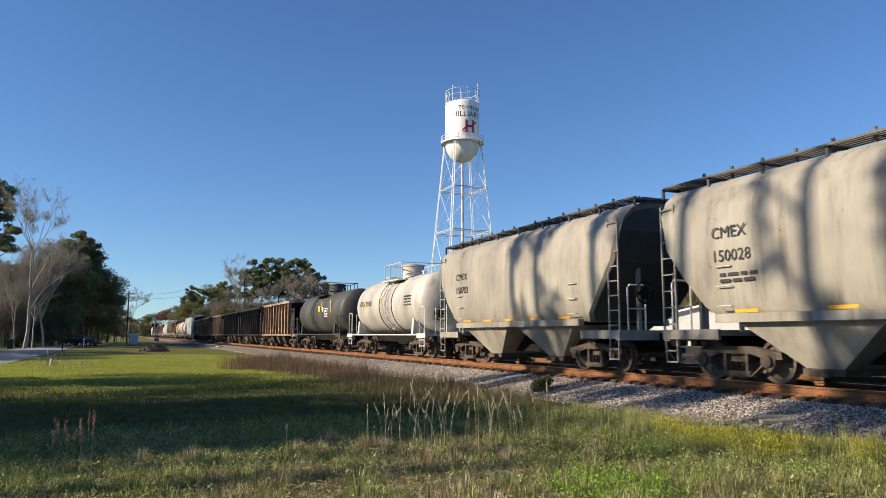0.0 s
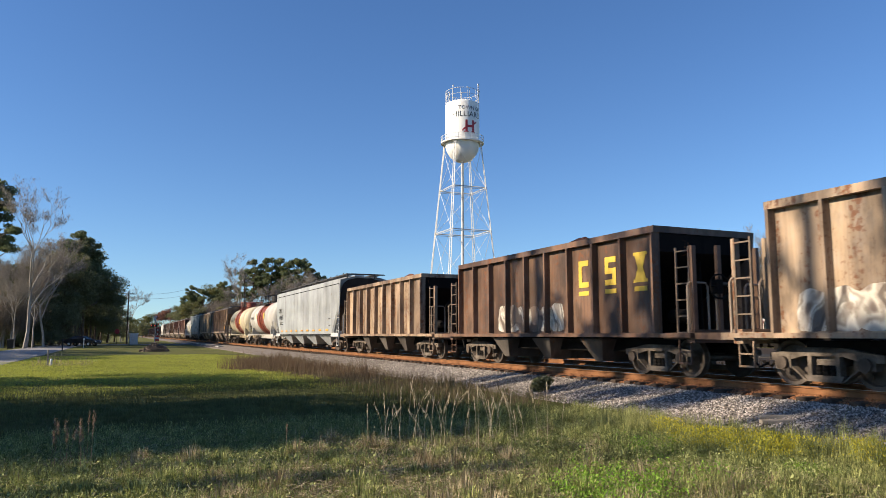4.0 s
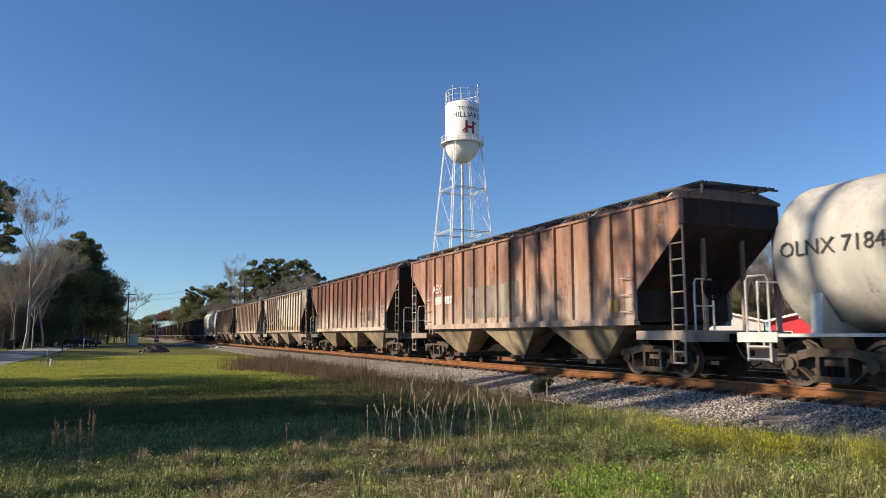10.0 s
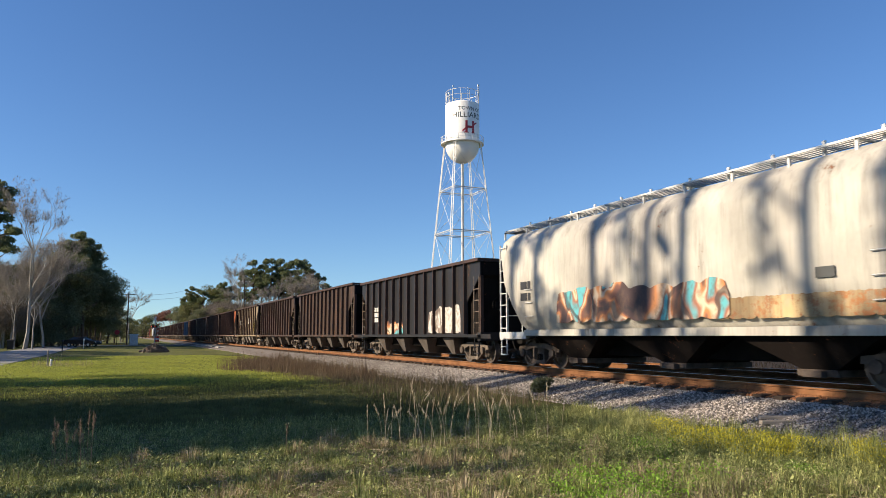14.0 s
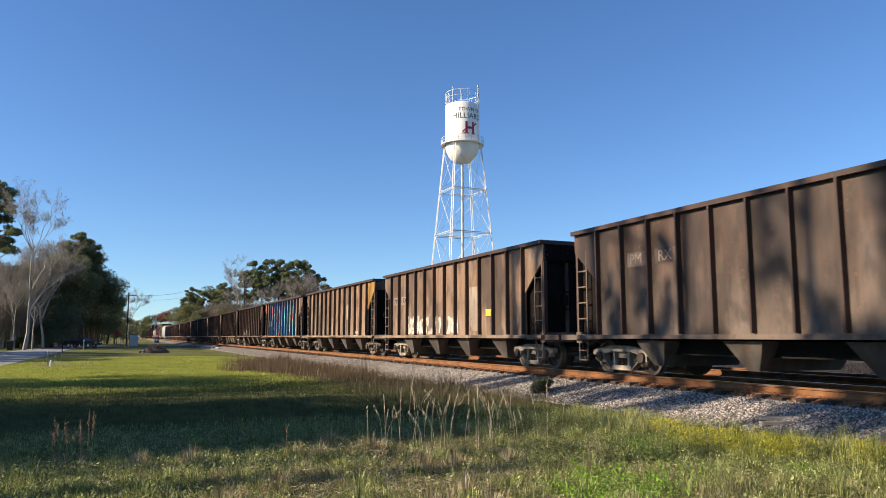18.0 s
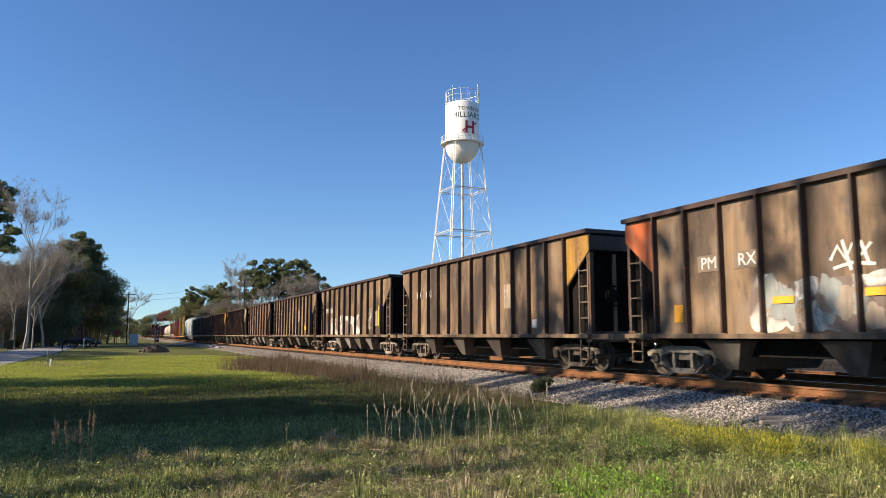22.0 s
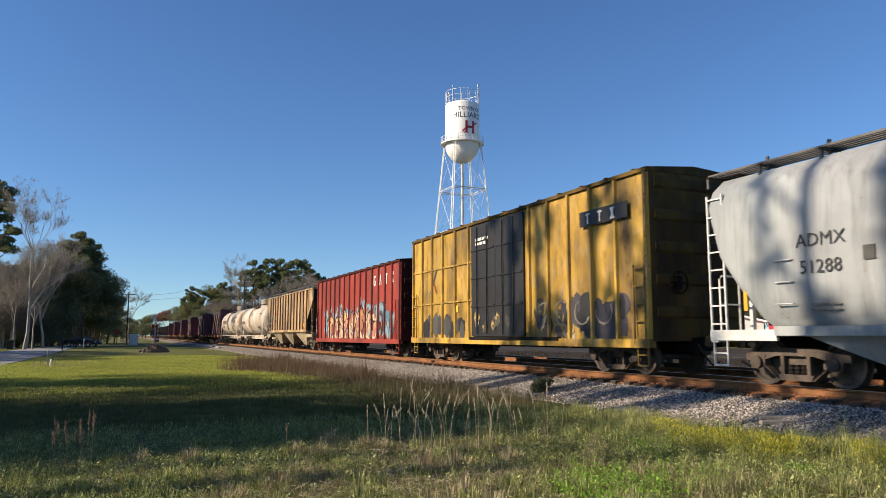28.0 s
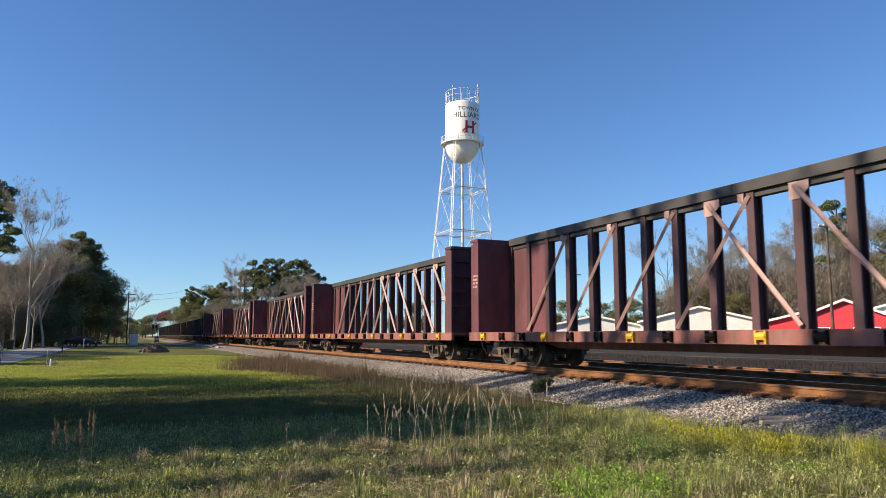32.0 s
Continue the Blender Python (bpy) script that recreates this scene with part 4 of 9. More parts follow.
# ---------------------------------------------------------------- boxcars and lumber flats
def boxcar(front, rear, mat, label, eave, low, posts, door_mat, door=(-1.85, 1.85), rows=(), end_mat=None, post_mat=None):
    L = front - rear
    car = thing("boxcar", pose((front + rear) / 2, TRACK_Y, RAIL), label, "freight car", "cars of the train")
    W, a = 1.5, L / 2
    part("body", shaped(("box_body", L, eave, low), lambda s: s.box(-a, a, -W, W, low, eave)), mat, car)
    part("roof", shaped(("box_roof", L, eave), lambda s: s.prism([(-W - 0.08, eave - 0.04), (-W - 0.08, eave + 0.06), (0, eave + 0.2), (W + 0.08, eave + 0.06), (W + 0.08, eave - 0.04)], -a - 0.03, a + 0.03, "x")), end_mat or mat, car)
    n = 14

    def roof_ribs(s):
        for i in range(n):
            x = -a + 0.5 + i * (L - 1) / (n - 1)
            s.prism([(-W - 0.08, eave + 0.06), (-W - 0.08, eave + 0.1), (0, eave + 0.25), (W + 0.08, eave + 0.1), (W + 0.08, eave + 0.06), (0, eave + 0.2)], x - 0.04, x + 0.04, "x")
    part("roof_ribs", shaped(("roof_ribs", L, eave), roof_ribs), end_mat or mat, car)
    post = shaped(("box_post", eave, low), lambda s: s.prism([(-0.045, -0.08), (0.045, -0.08), (0.07, 0), (-0.07, 0)], low + 0.05, eave - 0.04, "z"))
    spots = [x for x in posts]
    for x in spots:
        part("side_post", post, post_mat or mat, car, at=(x, -W, 0))
    for z in rows:
        for x0, x1 in ((-a, door[0]), (door[1], a)):
            part("side_rail", shaped(("side_rail", round(x1 - x0, 2)), lambda s: s.box(x0, x1, -0.05, 0, -0.03, 0.03)), mat, car, at=(0, -W, z))
    mid = (door[0] + door[1]) / 2
    for x0, x1 in ((door[0], mid), (mid, door[1])) if door[1] > door[0] else ():
        dr = part("door", shaped(("box_door", round(x0, 2), eave, low), lambda s: s.bevel_box(x0 + 0.015, x1 - 0.015, -W - 0.09, -W, low + 0.12, eave - 0.1, 0.02)), door_mat, car, "sliding door leaf")
        for z in (0.28, 0.52, 0.76):
            part("door_rib", shaped(("door_rib", round(x1 - x0, 2)), lambda s: s.box(0.05, x1 - x0 - 0.05, -0.035, 0, -0.035, 0.035)), door_mat, dr, at=(x0, -W - 0.09, low + (eave - low) * z))
        for fx in (0.3, 0.7):
            part("lock_bar", shaped(("lock_bar", eave, low), lambda s: s.tube([(0, 0, low + 0.2), (0, 0, eave - 0.2)], 0.025, 5)), door_mat, dr, at=(x0 + (x1 - x0) * fx, -W - 0.14, 0))
    if door[1] > door[0]:
        part("door_track", shaped(("door_track", door, low), lambda s: s.box(door[0] - 0.1, door[1] + 0.1 + (door[1] - door[0]) * 0.5, -W - 0.14, -W, low + 0.0, low + 0.1)), M_STEEL, car)
    part("side_sill", shaped(("box_sill", L, low), lambda s: (s.box(-a, a, -W - 0.1, -W + 0.1, low - 0.16, low + 0.06), s.box(-a, a, W - 0.1, W + 0.1, low - 0.16, low + 0.06))), mat, car)
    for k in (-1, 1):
        # overlay on the end face, colour lowered for the shade there
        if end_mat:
            part("end_sheet", shaped(("box_end_sheet", eave, low), lambda s: s.box(-0.006, 0.006, -W + 0.02, W - 0.02, low, eave - 0.05)), end_mat, car, "grimy end sheet, darkened for shade", at=(k * (a + 0.008), 0, 0))

        def end(s):
            for i in range(5):
                z = low + 0.5 + i * (eave - low - 0.7) / 4.4
                s.prism([(-0.04, z), (0.07, z + 0.12), (0.07, z + 0.3), (-0.04, z + 0.42)], -W + 0.15, W - 0.15, "y")
        part("end_panel", shaped(("box_end", eave, low), end), end_mat or mat, car, at=Matrix.Translation((k * a, 0, 0)) @ Matrix.Rotation(0 if k > 0 else math.pi, 4, "Z"))
        part("end_ladder", shaped("box_ladder", lambda s: ladder(s, 2.0)), mat, car, at=(k * (a - 0.35) - 0.21, -W - 0.08, low - 0.1))
        part("step", shaped("step", lambda s: (s.box(-0.2, -0.17, -0.02, 0.02, -0.55, 0), s.box(0.17, 0.2, -0.02, 0.02, -0.55, 0), s.box(-0.2, 0.2, -0.03, 0.03, -0.56, -0.52), s.box(-0.2, 0.2, -0.03, 0.03, -0.3, -0.27))), mat, car, at=(k * (a - 0.35), -W, low - 0.05))
    part("centre_sill", shaped(("box_centre_sill", L), lambda s: s.box(-L / 2 - 0.1, L / 2 + 0.1, -0.3, 0.3, 0.62, 0.95)), M_STEEL, car)
    part("brake_wheel", shaped("brake_wheel", brake_wheel), M_STEEL, car, at=(a + 0.14, -0.75, 2.3))
    add_trucks(car, a - 2.0, front)
    add_couplers(car, a)
    return car


def lumber_flat(front, rear, mat, label, deck_mat, brace_mat, top_mat, post_mat):
    L = front - rear
    a = L / 2
    car = thing("lumber_flat_car", pose((front + rear) / 2, TRACK_Y, RAIL), label, "freight car", "cars of the train")
    part("deck", shaped(("deck", L), lambda s: s.box(-a, a, -1.38, 1.38, 1.02, 1.12)), deck_mat, car)
    for y in (-1.44, 1.44):
        part("side_sill", shaped(("deck_sill", L), lambda s: s.box(-a, a, -0.06, 0.06, 0.82, 1.12)), deck_mat, car, at=(0, y, 0))
    part("belly_beam", shaped(("belly_beam", L), lambda s: s.prism([(-a + 2.6, 0.95), (-a + 4.2, 0.6), (a - 4.2, 0.6), (a - 2.6, 0.95)], -0.35, 0.35, "y")), deck_mat, car)
    for k in (-1, 1):
        head = part("bulkhead", shaped("bulkhead", lambda s: s.box(-0.22, 0.22, -1.46, 1.46, 1.12, 4.42)), mat, car, "solid end bulkhead", at=Matrix.Translation((k * (a - 0.45), 0, 0)) @ Matrix.Rotation(0 if k > 0 else math.pi, 4, "Z"))
        for z in (1.5, 2.1, 2.7, 3.3, 3.9):
            part("crossbar", shaped("bulkhead_bar", lambda s: s.box(0.22, 0.34, -1.3, 1.3, 0, 0.12)), mat, head, at=(0, 0, z))
        for y in (-1.46, -0.5, 0.5, 1.34):
            part("upright", shaped("bulkhead_upright", lambda s: s.box(0.22, 0.36, 0, 0.12, 1.12, 4.36)), mat, head, at=(0, y, 0))
        part("cap", shaped("bulkhead_cap", lambda s: s.box(-0.22, 0.4, -1.48, 1.48, 4.425, 4.52)), mat, head)
    part("top_chord", shaped(("beam_top", L), lambda s: (s.box(-a + 0.7, a - 0.7, -0.2, 0.2, 4.3, 4.55), s.box(-a + 0.7, a - 0.7, -0.1, 0.1, 4.16, 4.3))), top_mat, car)
    n, step = 18, 1.25
    post = shaped("beam_post", lambda s: s.prism([(-0.11, -0.14), (0.11, -0.14), (0.11, -0.1), (0.03, -0.1), (0.03, 0.1), (0.11, 0.1), (0.11, 0.14), (-0.11, 0.14), (-0.11, 0.1), (-0.03, 0.1), (-0.03, -0.1), (-0.11, -0.1)], 1.12, 4.3, "z"))
    for i in range(n):
        part("post", post, post_mat, car, at=((i - (n - 1) / 2) * step, 0, 0))
    # long braces lean towards the middle from both ends, each behind one post
    for k in (-1, 1):
        for j in range(4):
            x = k * (2 * step * j - step / 2)
            part("diagonal_brace", shaped(("brace", k), lambda s: s.tube([(0, -0.19 - 0.02 * k, 4.2), (k * 2 * step, -0.19 - 0.02 * k, 1.2)], 0.06, 4)), brace_mat, car, at=(x, 0, 0))
            part("gusset", shaped(("gusset", k), lambda s: s.prism([(-0.16, 4.28), (k * 0.34, 4.28), (k * 0.34, 4.1), (k * 0.1, 3.9), (-0.16, 3.9)], -0.165, -0.15, "y")), brace_mat, car, at=(x, 0, 0))
        part("web_panel", shaped(("web_panel", round(L, 1), k), lambda s: s.box(min(k * (a - 0.7), k * 8.1), max(k * (a - 0.7), k * 8.1), -0.06, 0.06, 1.12, 4.2)), mat, car, "solid panel by the bulkhead")
    for i in range(16):
        x = -a + 1.2 + i * (L - 2.4) / 15
        part("winch", shaped("winch", lambda s: (s.lathe([(0.09, -0.12), (0.09, 0.12)], (0, 0, 0), "x", 8), s.box(-0.14, -0.1, -0.06, 0.06, -0.14, 0.12), s.box(0.1, 0.14, -0.06, 0.06, -0.14, 0.12))), M_STEEL if i % 3 else M_YELLOW, car, at=(x, -1.52, 0.98))
    part("centre_sill", shaped(("box_centre_sill", L), lambda s: s.box(-L / 2 - 0.1, L / 2 + 0.1, -0.3, 0.3, 0.62, 0.95)), M_STEEL, car)
    bars(car, -a + 0.25, 3.2, -1.464, 0.4, 4, P_PINKBRACE)
    add_trucks(car, a - 2.6, front)
    add_couplers(car, a)
    return car


# ---------------------------------------------------------------- ground, track, road
def ground_height(x, y):
    """Gentle field, a shallow ditch before the track and the low bank that carries it."""
    h = 0.06 * noise.noise((x * 0.11, y * 0.11, 0)) + 0.025 * noise.noise((x * 0.6, y * 0.6, 3))
    h -= 0.12 * math.exp(-((y - 8.6) / 1.3) ** 2)
    if 9.4 < y < 24:
        h += 0.02
    far = math.hypot(x, y)
    return h * max(0.0, 1 - far / 400)


def steps_axis(near0, near1, d, reach):
    v = list(np.arange(near0, near1 + 1e-6, d))
    g, x = d, near1
    while x < reach:
        g *= 1.35
        x += g
        v.append(x)
    g, x = d, near0
    while x > -reach:
        g *= 1.35
        x -= g
        v.insert(0, x)
    return v


def make_ground():
    xs, ys = steps_axis(-60, 6, 0.6, 2600), steps_axis(-20, 24, 0.6, 2600)
    s = Shape()
    vs = [(x, y, ground_height(x, y)) for x in xs for y in ys]
    m = len(ys)
    fs = [(i * m + j, (i + 1) * m + j, (i + 1) * m + j + 1, i * m + j + 1) for i in range(len(xs) - 1) for j in range(m - 1)]
    me = bpy.data.meshes.new("ground")
    me.from_pydata(vs, [], fs)
    me.polygons.foreach_set("use_smooth", [True] * len(me.polygons))
    tagged(part("ground", me, M_GROUND), "rough grass field with green and straw patches", "ground", kind="structure")


make_ground()


def strip(name, prof, x0, x1, mat, label, category, d=None):
    ob = part(name, shaped((name, x0, x1, prof[0]), lambda s: s.prism(prof, x0, x1, "x")), mat)
    return tagged(ob, label, category, kind="structure")


X0, X1 = -1150, 900
Y1, Y2 = TRACK_Y, 17.42        # middles of the two tracks
strip("ballast", [(9.75, -0.2), (9.9, 0.02), (11.55, 0.3), (11.7, 0.33), (15.2, 0.33), (15.2, -0.2)], X0, X1, M_BALLAST, "grey crushed-stone railway ballast bed", "ballast")
strip("far_ballast", [(15.204, -0.2), (15.204, 0.325), (18.9, 0.325), (19.1, 0.3), (20.8, 0.0), (20.9, -0.2)], X0, X1, M_DARKBALLAST, "dirty brown ballast bed of the second track, darkened for shade", "ballast")


def rail_prof(y):
    return [(y - 0.07, 0.42), (y - 0.07, 0.435), (y - 0.012, 0.455), (y - 0.012, 0.55), (y - 0.036, 0.56), (y - 0.036, 0.594), (y + 0.036, 0.594), (y + 0.036, 0.56), (y + 0.012, 0.55), (y + 0.012, 0.455), (y + 0.07, 0.435), (y + 0.07, 0.42)]


RAIL_ENDS = [12 - 11.9 * i for i in range(16)]
for y in (Y1, Y2):
    for k in (-0.7535, 0.7535):
        for x1, x0 in list(zip(RAIL_ENDS, RAIL_ENDS[1:])) + [(RAIL_ENDS[-1], -420), (-420, X0), (X1, 12)]:
            rail = strip("rail", rail_prof(y + k), x0 + 0.004, x1 - 0.004, M_RAILRUST, "rusty steel rail", "rail")
            part("rail_head", shaped(("rail_head", y, k, x0), lambda s: s.prism([(y + k - 0.03, 0.5945), (y + k - 0.03, 0.6), (y + k + 0.03, 0.6), (y + k + 0.03, 0.5945)], x0 + 0.004, x1 - 0.004, "x")), M_RAILHEAD, rail, "bright running surface")


def tie(s):
    s.bevel_box(-0.115, 0.115, -1.3, 1.3, -0.18, 0.09, 0.015)


ties = [part("tie", shaped("tie", tie), M_TIE) for i in range(110)]
ties[0].name = "tie"
rnd = random.Random(4)
for i, t in enumerate(ties):
    t.matrix_world = pose(-2 - i * 0.53, Y1 + rnd.uniform(-0.04, 0.04), 0.328 + rnd.uniform(-0.01, 0.01), 0, 0, rnd.uniform(-1.5, 1.5))
    tagged(t, "dark weathered wooden railway tie", "tie", "ties of the track")
ties2 = Shape()
for i in range(420):
    for y in (Y1, Y2):
        x = -2 - i * 0.53 if y == Y2 else -2 - (i + 110) * 0.53
        ties2.box(x - 0.115, x + 0.115, y - 1.3, y + 1.3, 0.2, 0.415)
tagged(part("tie_rows", ties2.mesh("tie_rows"), M_TIE), "rows of dark wooden railway ties", "tie", kind="stuff")
plates = Shape()
for i in range(110):
    for k in (-0.7535, 0.7535):
        x = -2 - i * 0.53
        plates.box(x - 0.09, x + 0.09, Y1 + k - 0.17, Y1 + k + 0.17, 0.41, 0.428)
        plates.box(x - 0.03, x + 0.03, Y1 + k - 0.11, Y1 + k - 0.07, 0.425, 0.455)
tagged(part("tie_plates", plates.mesh("tie_plates"), M_RAILRUST), "rusty tie plates under the rails", "tie plate", kind="stuff")


def pebbles(name, n, sampler, r0, r1, seed):
    """Loose stones, each a squashed lump of eight faces."""
    g = np.random.default_rng(seed)
    c = sampler(g, n)
    r = g.uniform(r0, r1, (n, 1, 1))
    base = np.array([[1, 0, 0], [0, 1, 0], [-1, 0, 0], [0, -1, 0], [0, 0, 1], [0, 0, -0.6]], float)
    tri = np.array([[0, 1, 4], [1, 2, 4], [2, 3, 4], [3, 0, 4], [1, 0, 5], [2, 1, 5], [3, 2, 5], [0, 3, 5]])
    v = base[None] * g.uniform(0.55, 1.2, (n, 6, 1)) * r
    a = g.uniform(0, 6.28, n)
    ca, sa = np.cos(a)[:, None], np.sin(a)[:, None]
    v = np.stack([v[..., 0] * ca - v[..., 1] * sa, v[..., 0] * sa + v[..., 1] * ca, v[..., 2] * 0.75], -1) + c[:, None]
    me = bpy.data.meshes.new(name)
    idx = (tri[None] + 6 * np.arange(n)[:, None, None]).reshape(-1)
    me.vertices.add(n * 6)
    me.vertices.foreach_set("co", v.astype(np.float32).ravel())
    me.loops.add(len(idx))
    me.loops.foreach_set("vertex_index", idx.astype(np.int32))
    me.polygons.add(n * 8)
    me.polygons.foreach_set("loop_start", np.arange(0, n * 24, 3, dtype=np.int32))
    me.update(calc_edges=True)
    return me


def on_bank(g, n):
    x = -3.5 - 42 * g.random(n) ** 1.7
    y = 9.55 + 2.75 * g.random(n)
    z = np.interp(y, [9.5, 9.9, 11.55, 11.7, 12.4], [0.0, 0.03, 0.31, 0.34, 0.34])
    return np.stack([x, y, z], -1)


tagged(part("ballast_stones", pebbles("ballast_stones", 48000, on_bank, 0.013, 0.04, 1), M_STONE), "loose pale grey crushed stones on the bank", "stones", kind="stuff")


def by_rail(g, n):
    x = -3.5 - 42 * g.random(n) ** 1.7
    y = 11.95 + 0.38 * g.random(n)
    return np.stack([x, y, np.interp(y, [11.95, 12.33], [0.36, 0.43])], -1)


tagged(part("rust_stones", pebbles("rust_stones", 14000, by_rail, 0.014, 0.036, 5), M_RUSTSTONE), "rust-stained stones along the rail", "stones", kind="stuff")


def between(g, n):
    x = -3.5 - 30 * g.random(n) ** 1.5
    y = 12.5 + 2.6 * g.random(n)
    return np.stack([x, y, np.full(n, 0.35)], -1)


tagged(part("track_stones", pebbles("track_stones", 12000, between, 0.018, 0.045, 2), M_STONE), "crushed stones between the rails", "stones", kind="stuff")

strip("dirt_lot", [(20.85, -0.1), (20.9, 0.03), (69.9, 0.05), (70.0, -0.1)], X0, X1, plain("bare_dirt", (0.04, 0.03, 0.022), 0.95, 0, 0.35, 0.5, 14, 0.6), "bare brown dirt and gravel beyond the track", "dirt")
# the road that runs along the field, its crossing and what stands there
strip("road", [(-11.1, -0.1), (-11.0, 0.03), (-8.4, 0.06), (-5.9, 0.03), (-5.8, -0.1)], -420, 620, M_ASPHALT, "pale asphalt side road", "road")
tagged(part("crossing_road", shaped("crossing_road", lambda s: s.prism([(-5.65, -0.1), (-5.65, 0.035), (9.0, 0.1), (11.4, 0.4), (11.4, -0.1)], -132, -126, "x")), M_ASPHALT), "asphalt road up to the level crossing", "road", kind="structure")
for i, x in enumerate((-92, -99, -105, -111, -118)):
    p = part("concrete_slab", shaped("concrete_slab", lambda s: s.bevel_box(-1.4, 1.4, 0, 1.5, -0.1, 0.04, 0.02)), M_CONCRETE, at=(x, 10.4, 0.24))
    tagged(p, "pale concrete slab beside the rails", "slab", "slabs by the crossing")


# ---------------------------------------------------------------- trees
L_PINE = leafy("pine_needles", (0.075, 0.1, 0.05), (0.27, 0.29, 0.15), (0.16, 0.19, 0.08))
L_OAK = leafy("oak_leaves", (0.06, 0.075, 0.042), (0.25, 0.25, 0.14), (0.2, 0.21, 0.09))
L_DRY = leafy("dry_twigs", (0.15, 0.135, 0.115), (0.44, 0.395, 0.345), (0.2, 0.18, 0.15))
L_BRUSH = leafy("brown_brush", (0.09, 0.078, 0.064), (0.36, 0.31, 0.255), (0.13, 0.11, 0.09))
L_BUD = leafy("red_buds", (0.17, 0.085, 0.065), (0.36, 0.2, 0.15), (0.2, 0.1, 0.07))
L_OLIVE = leafy("olive_leaves", (0.12, 0.115, 0.05), (0.32, 0.29, 0.13), (0.1, 0.12, 0.03))


def leaf_cards(points, size, g, flat=0.0, wide=0.55, hang=0.0):
    """Rhombic leaves or, where narrow, twigs at the points."""
    n = len(points)
    u = g.normal(size=(n, 3))
    u[:, 2] += np.sign(u[:, 2]) * hang
    u /= np.linalg.norm(u, axis=1, keepdims=True)
    w = g.normal(size=(n, 3))
    w[:, 2] *= 1 - flat
    w -= u * (w * u).sum(1, keepdims=True)
    w /= np.linalg.norm(w, axis=1, keepdims=True) + 1e-9
    s = size * g.uniform(0.5, 1.3, (n, 1))
    v = np.stack([points + u * s, points + w * s * wide, points - u * s, points - w * s * wide], 1)
    return v.reshape(-1, 3)


def crown_points(clumps, n, g):
    """Points near the skins of ellipsoid clumps (centre, radii)."""
    wts = np.array([c[1][0] * c[1][1] * c[1][2] for c in clumps]) ** 0.67
    pick = g.choice(len(clumps), n, p=wts / wts.sum())
    d = g.normal(size=(n, 3))
    d /= np.linalg.norm(d, axis=1, keepdims=True)
    r = g.random(n) ** 0.45
    cen, rad = np.array([c[0] for c in clumps]), np.array([c[1] for c in clumps])
    return cen[pick] + d * r[:, None] * rad[pick]


def limb_tree(s, base, h, spread, depth, rnd, r, limbs=3, sides=5, lean=0.15, first=0.45, tips=None):
    """A trunk that forks and forks again."""
    def grow(p, d, length, rad, lvl):
        q = p
        pts = [p]
        for i in range(3):
            d = (d + Vector((rnd.uniform(-1, 1), rnd.uniform(-1, 1), rnd.uniform(-0.3, 0.6))) * lean).normalized()
            q = q + d * length / 3
            pts.append(q)
        s.tube(pts, rad, max(3, sides - lvl), rad * 0.55)
        if lvl >= depth:
            if tips is not None:
                tips.extend(pts[1:])
            return
        for k in range(limbs + (1 if lvl == 0 else 0)):
            a = rnd.uniform(0, 6.283)
            nd = (d * rnd.uniform(0.5, 1.0) + Vector((math.cos(a), math.sin(a), rnd.uniform(-0.1, 0.5))) * spread).normalized()
            grow(pts[rnd.choice((2, 3, 3))], nd, length * rnd.uniform(0.55, 0.8), rad * 0.5, lvl + 1)
    grow(Vector(base), Vector((0, 0, 1)), h * first, r, 0)


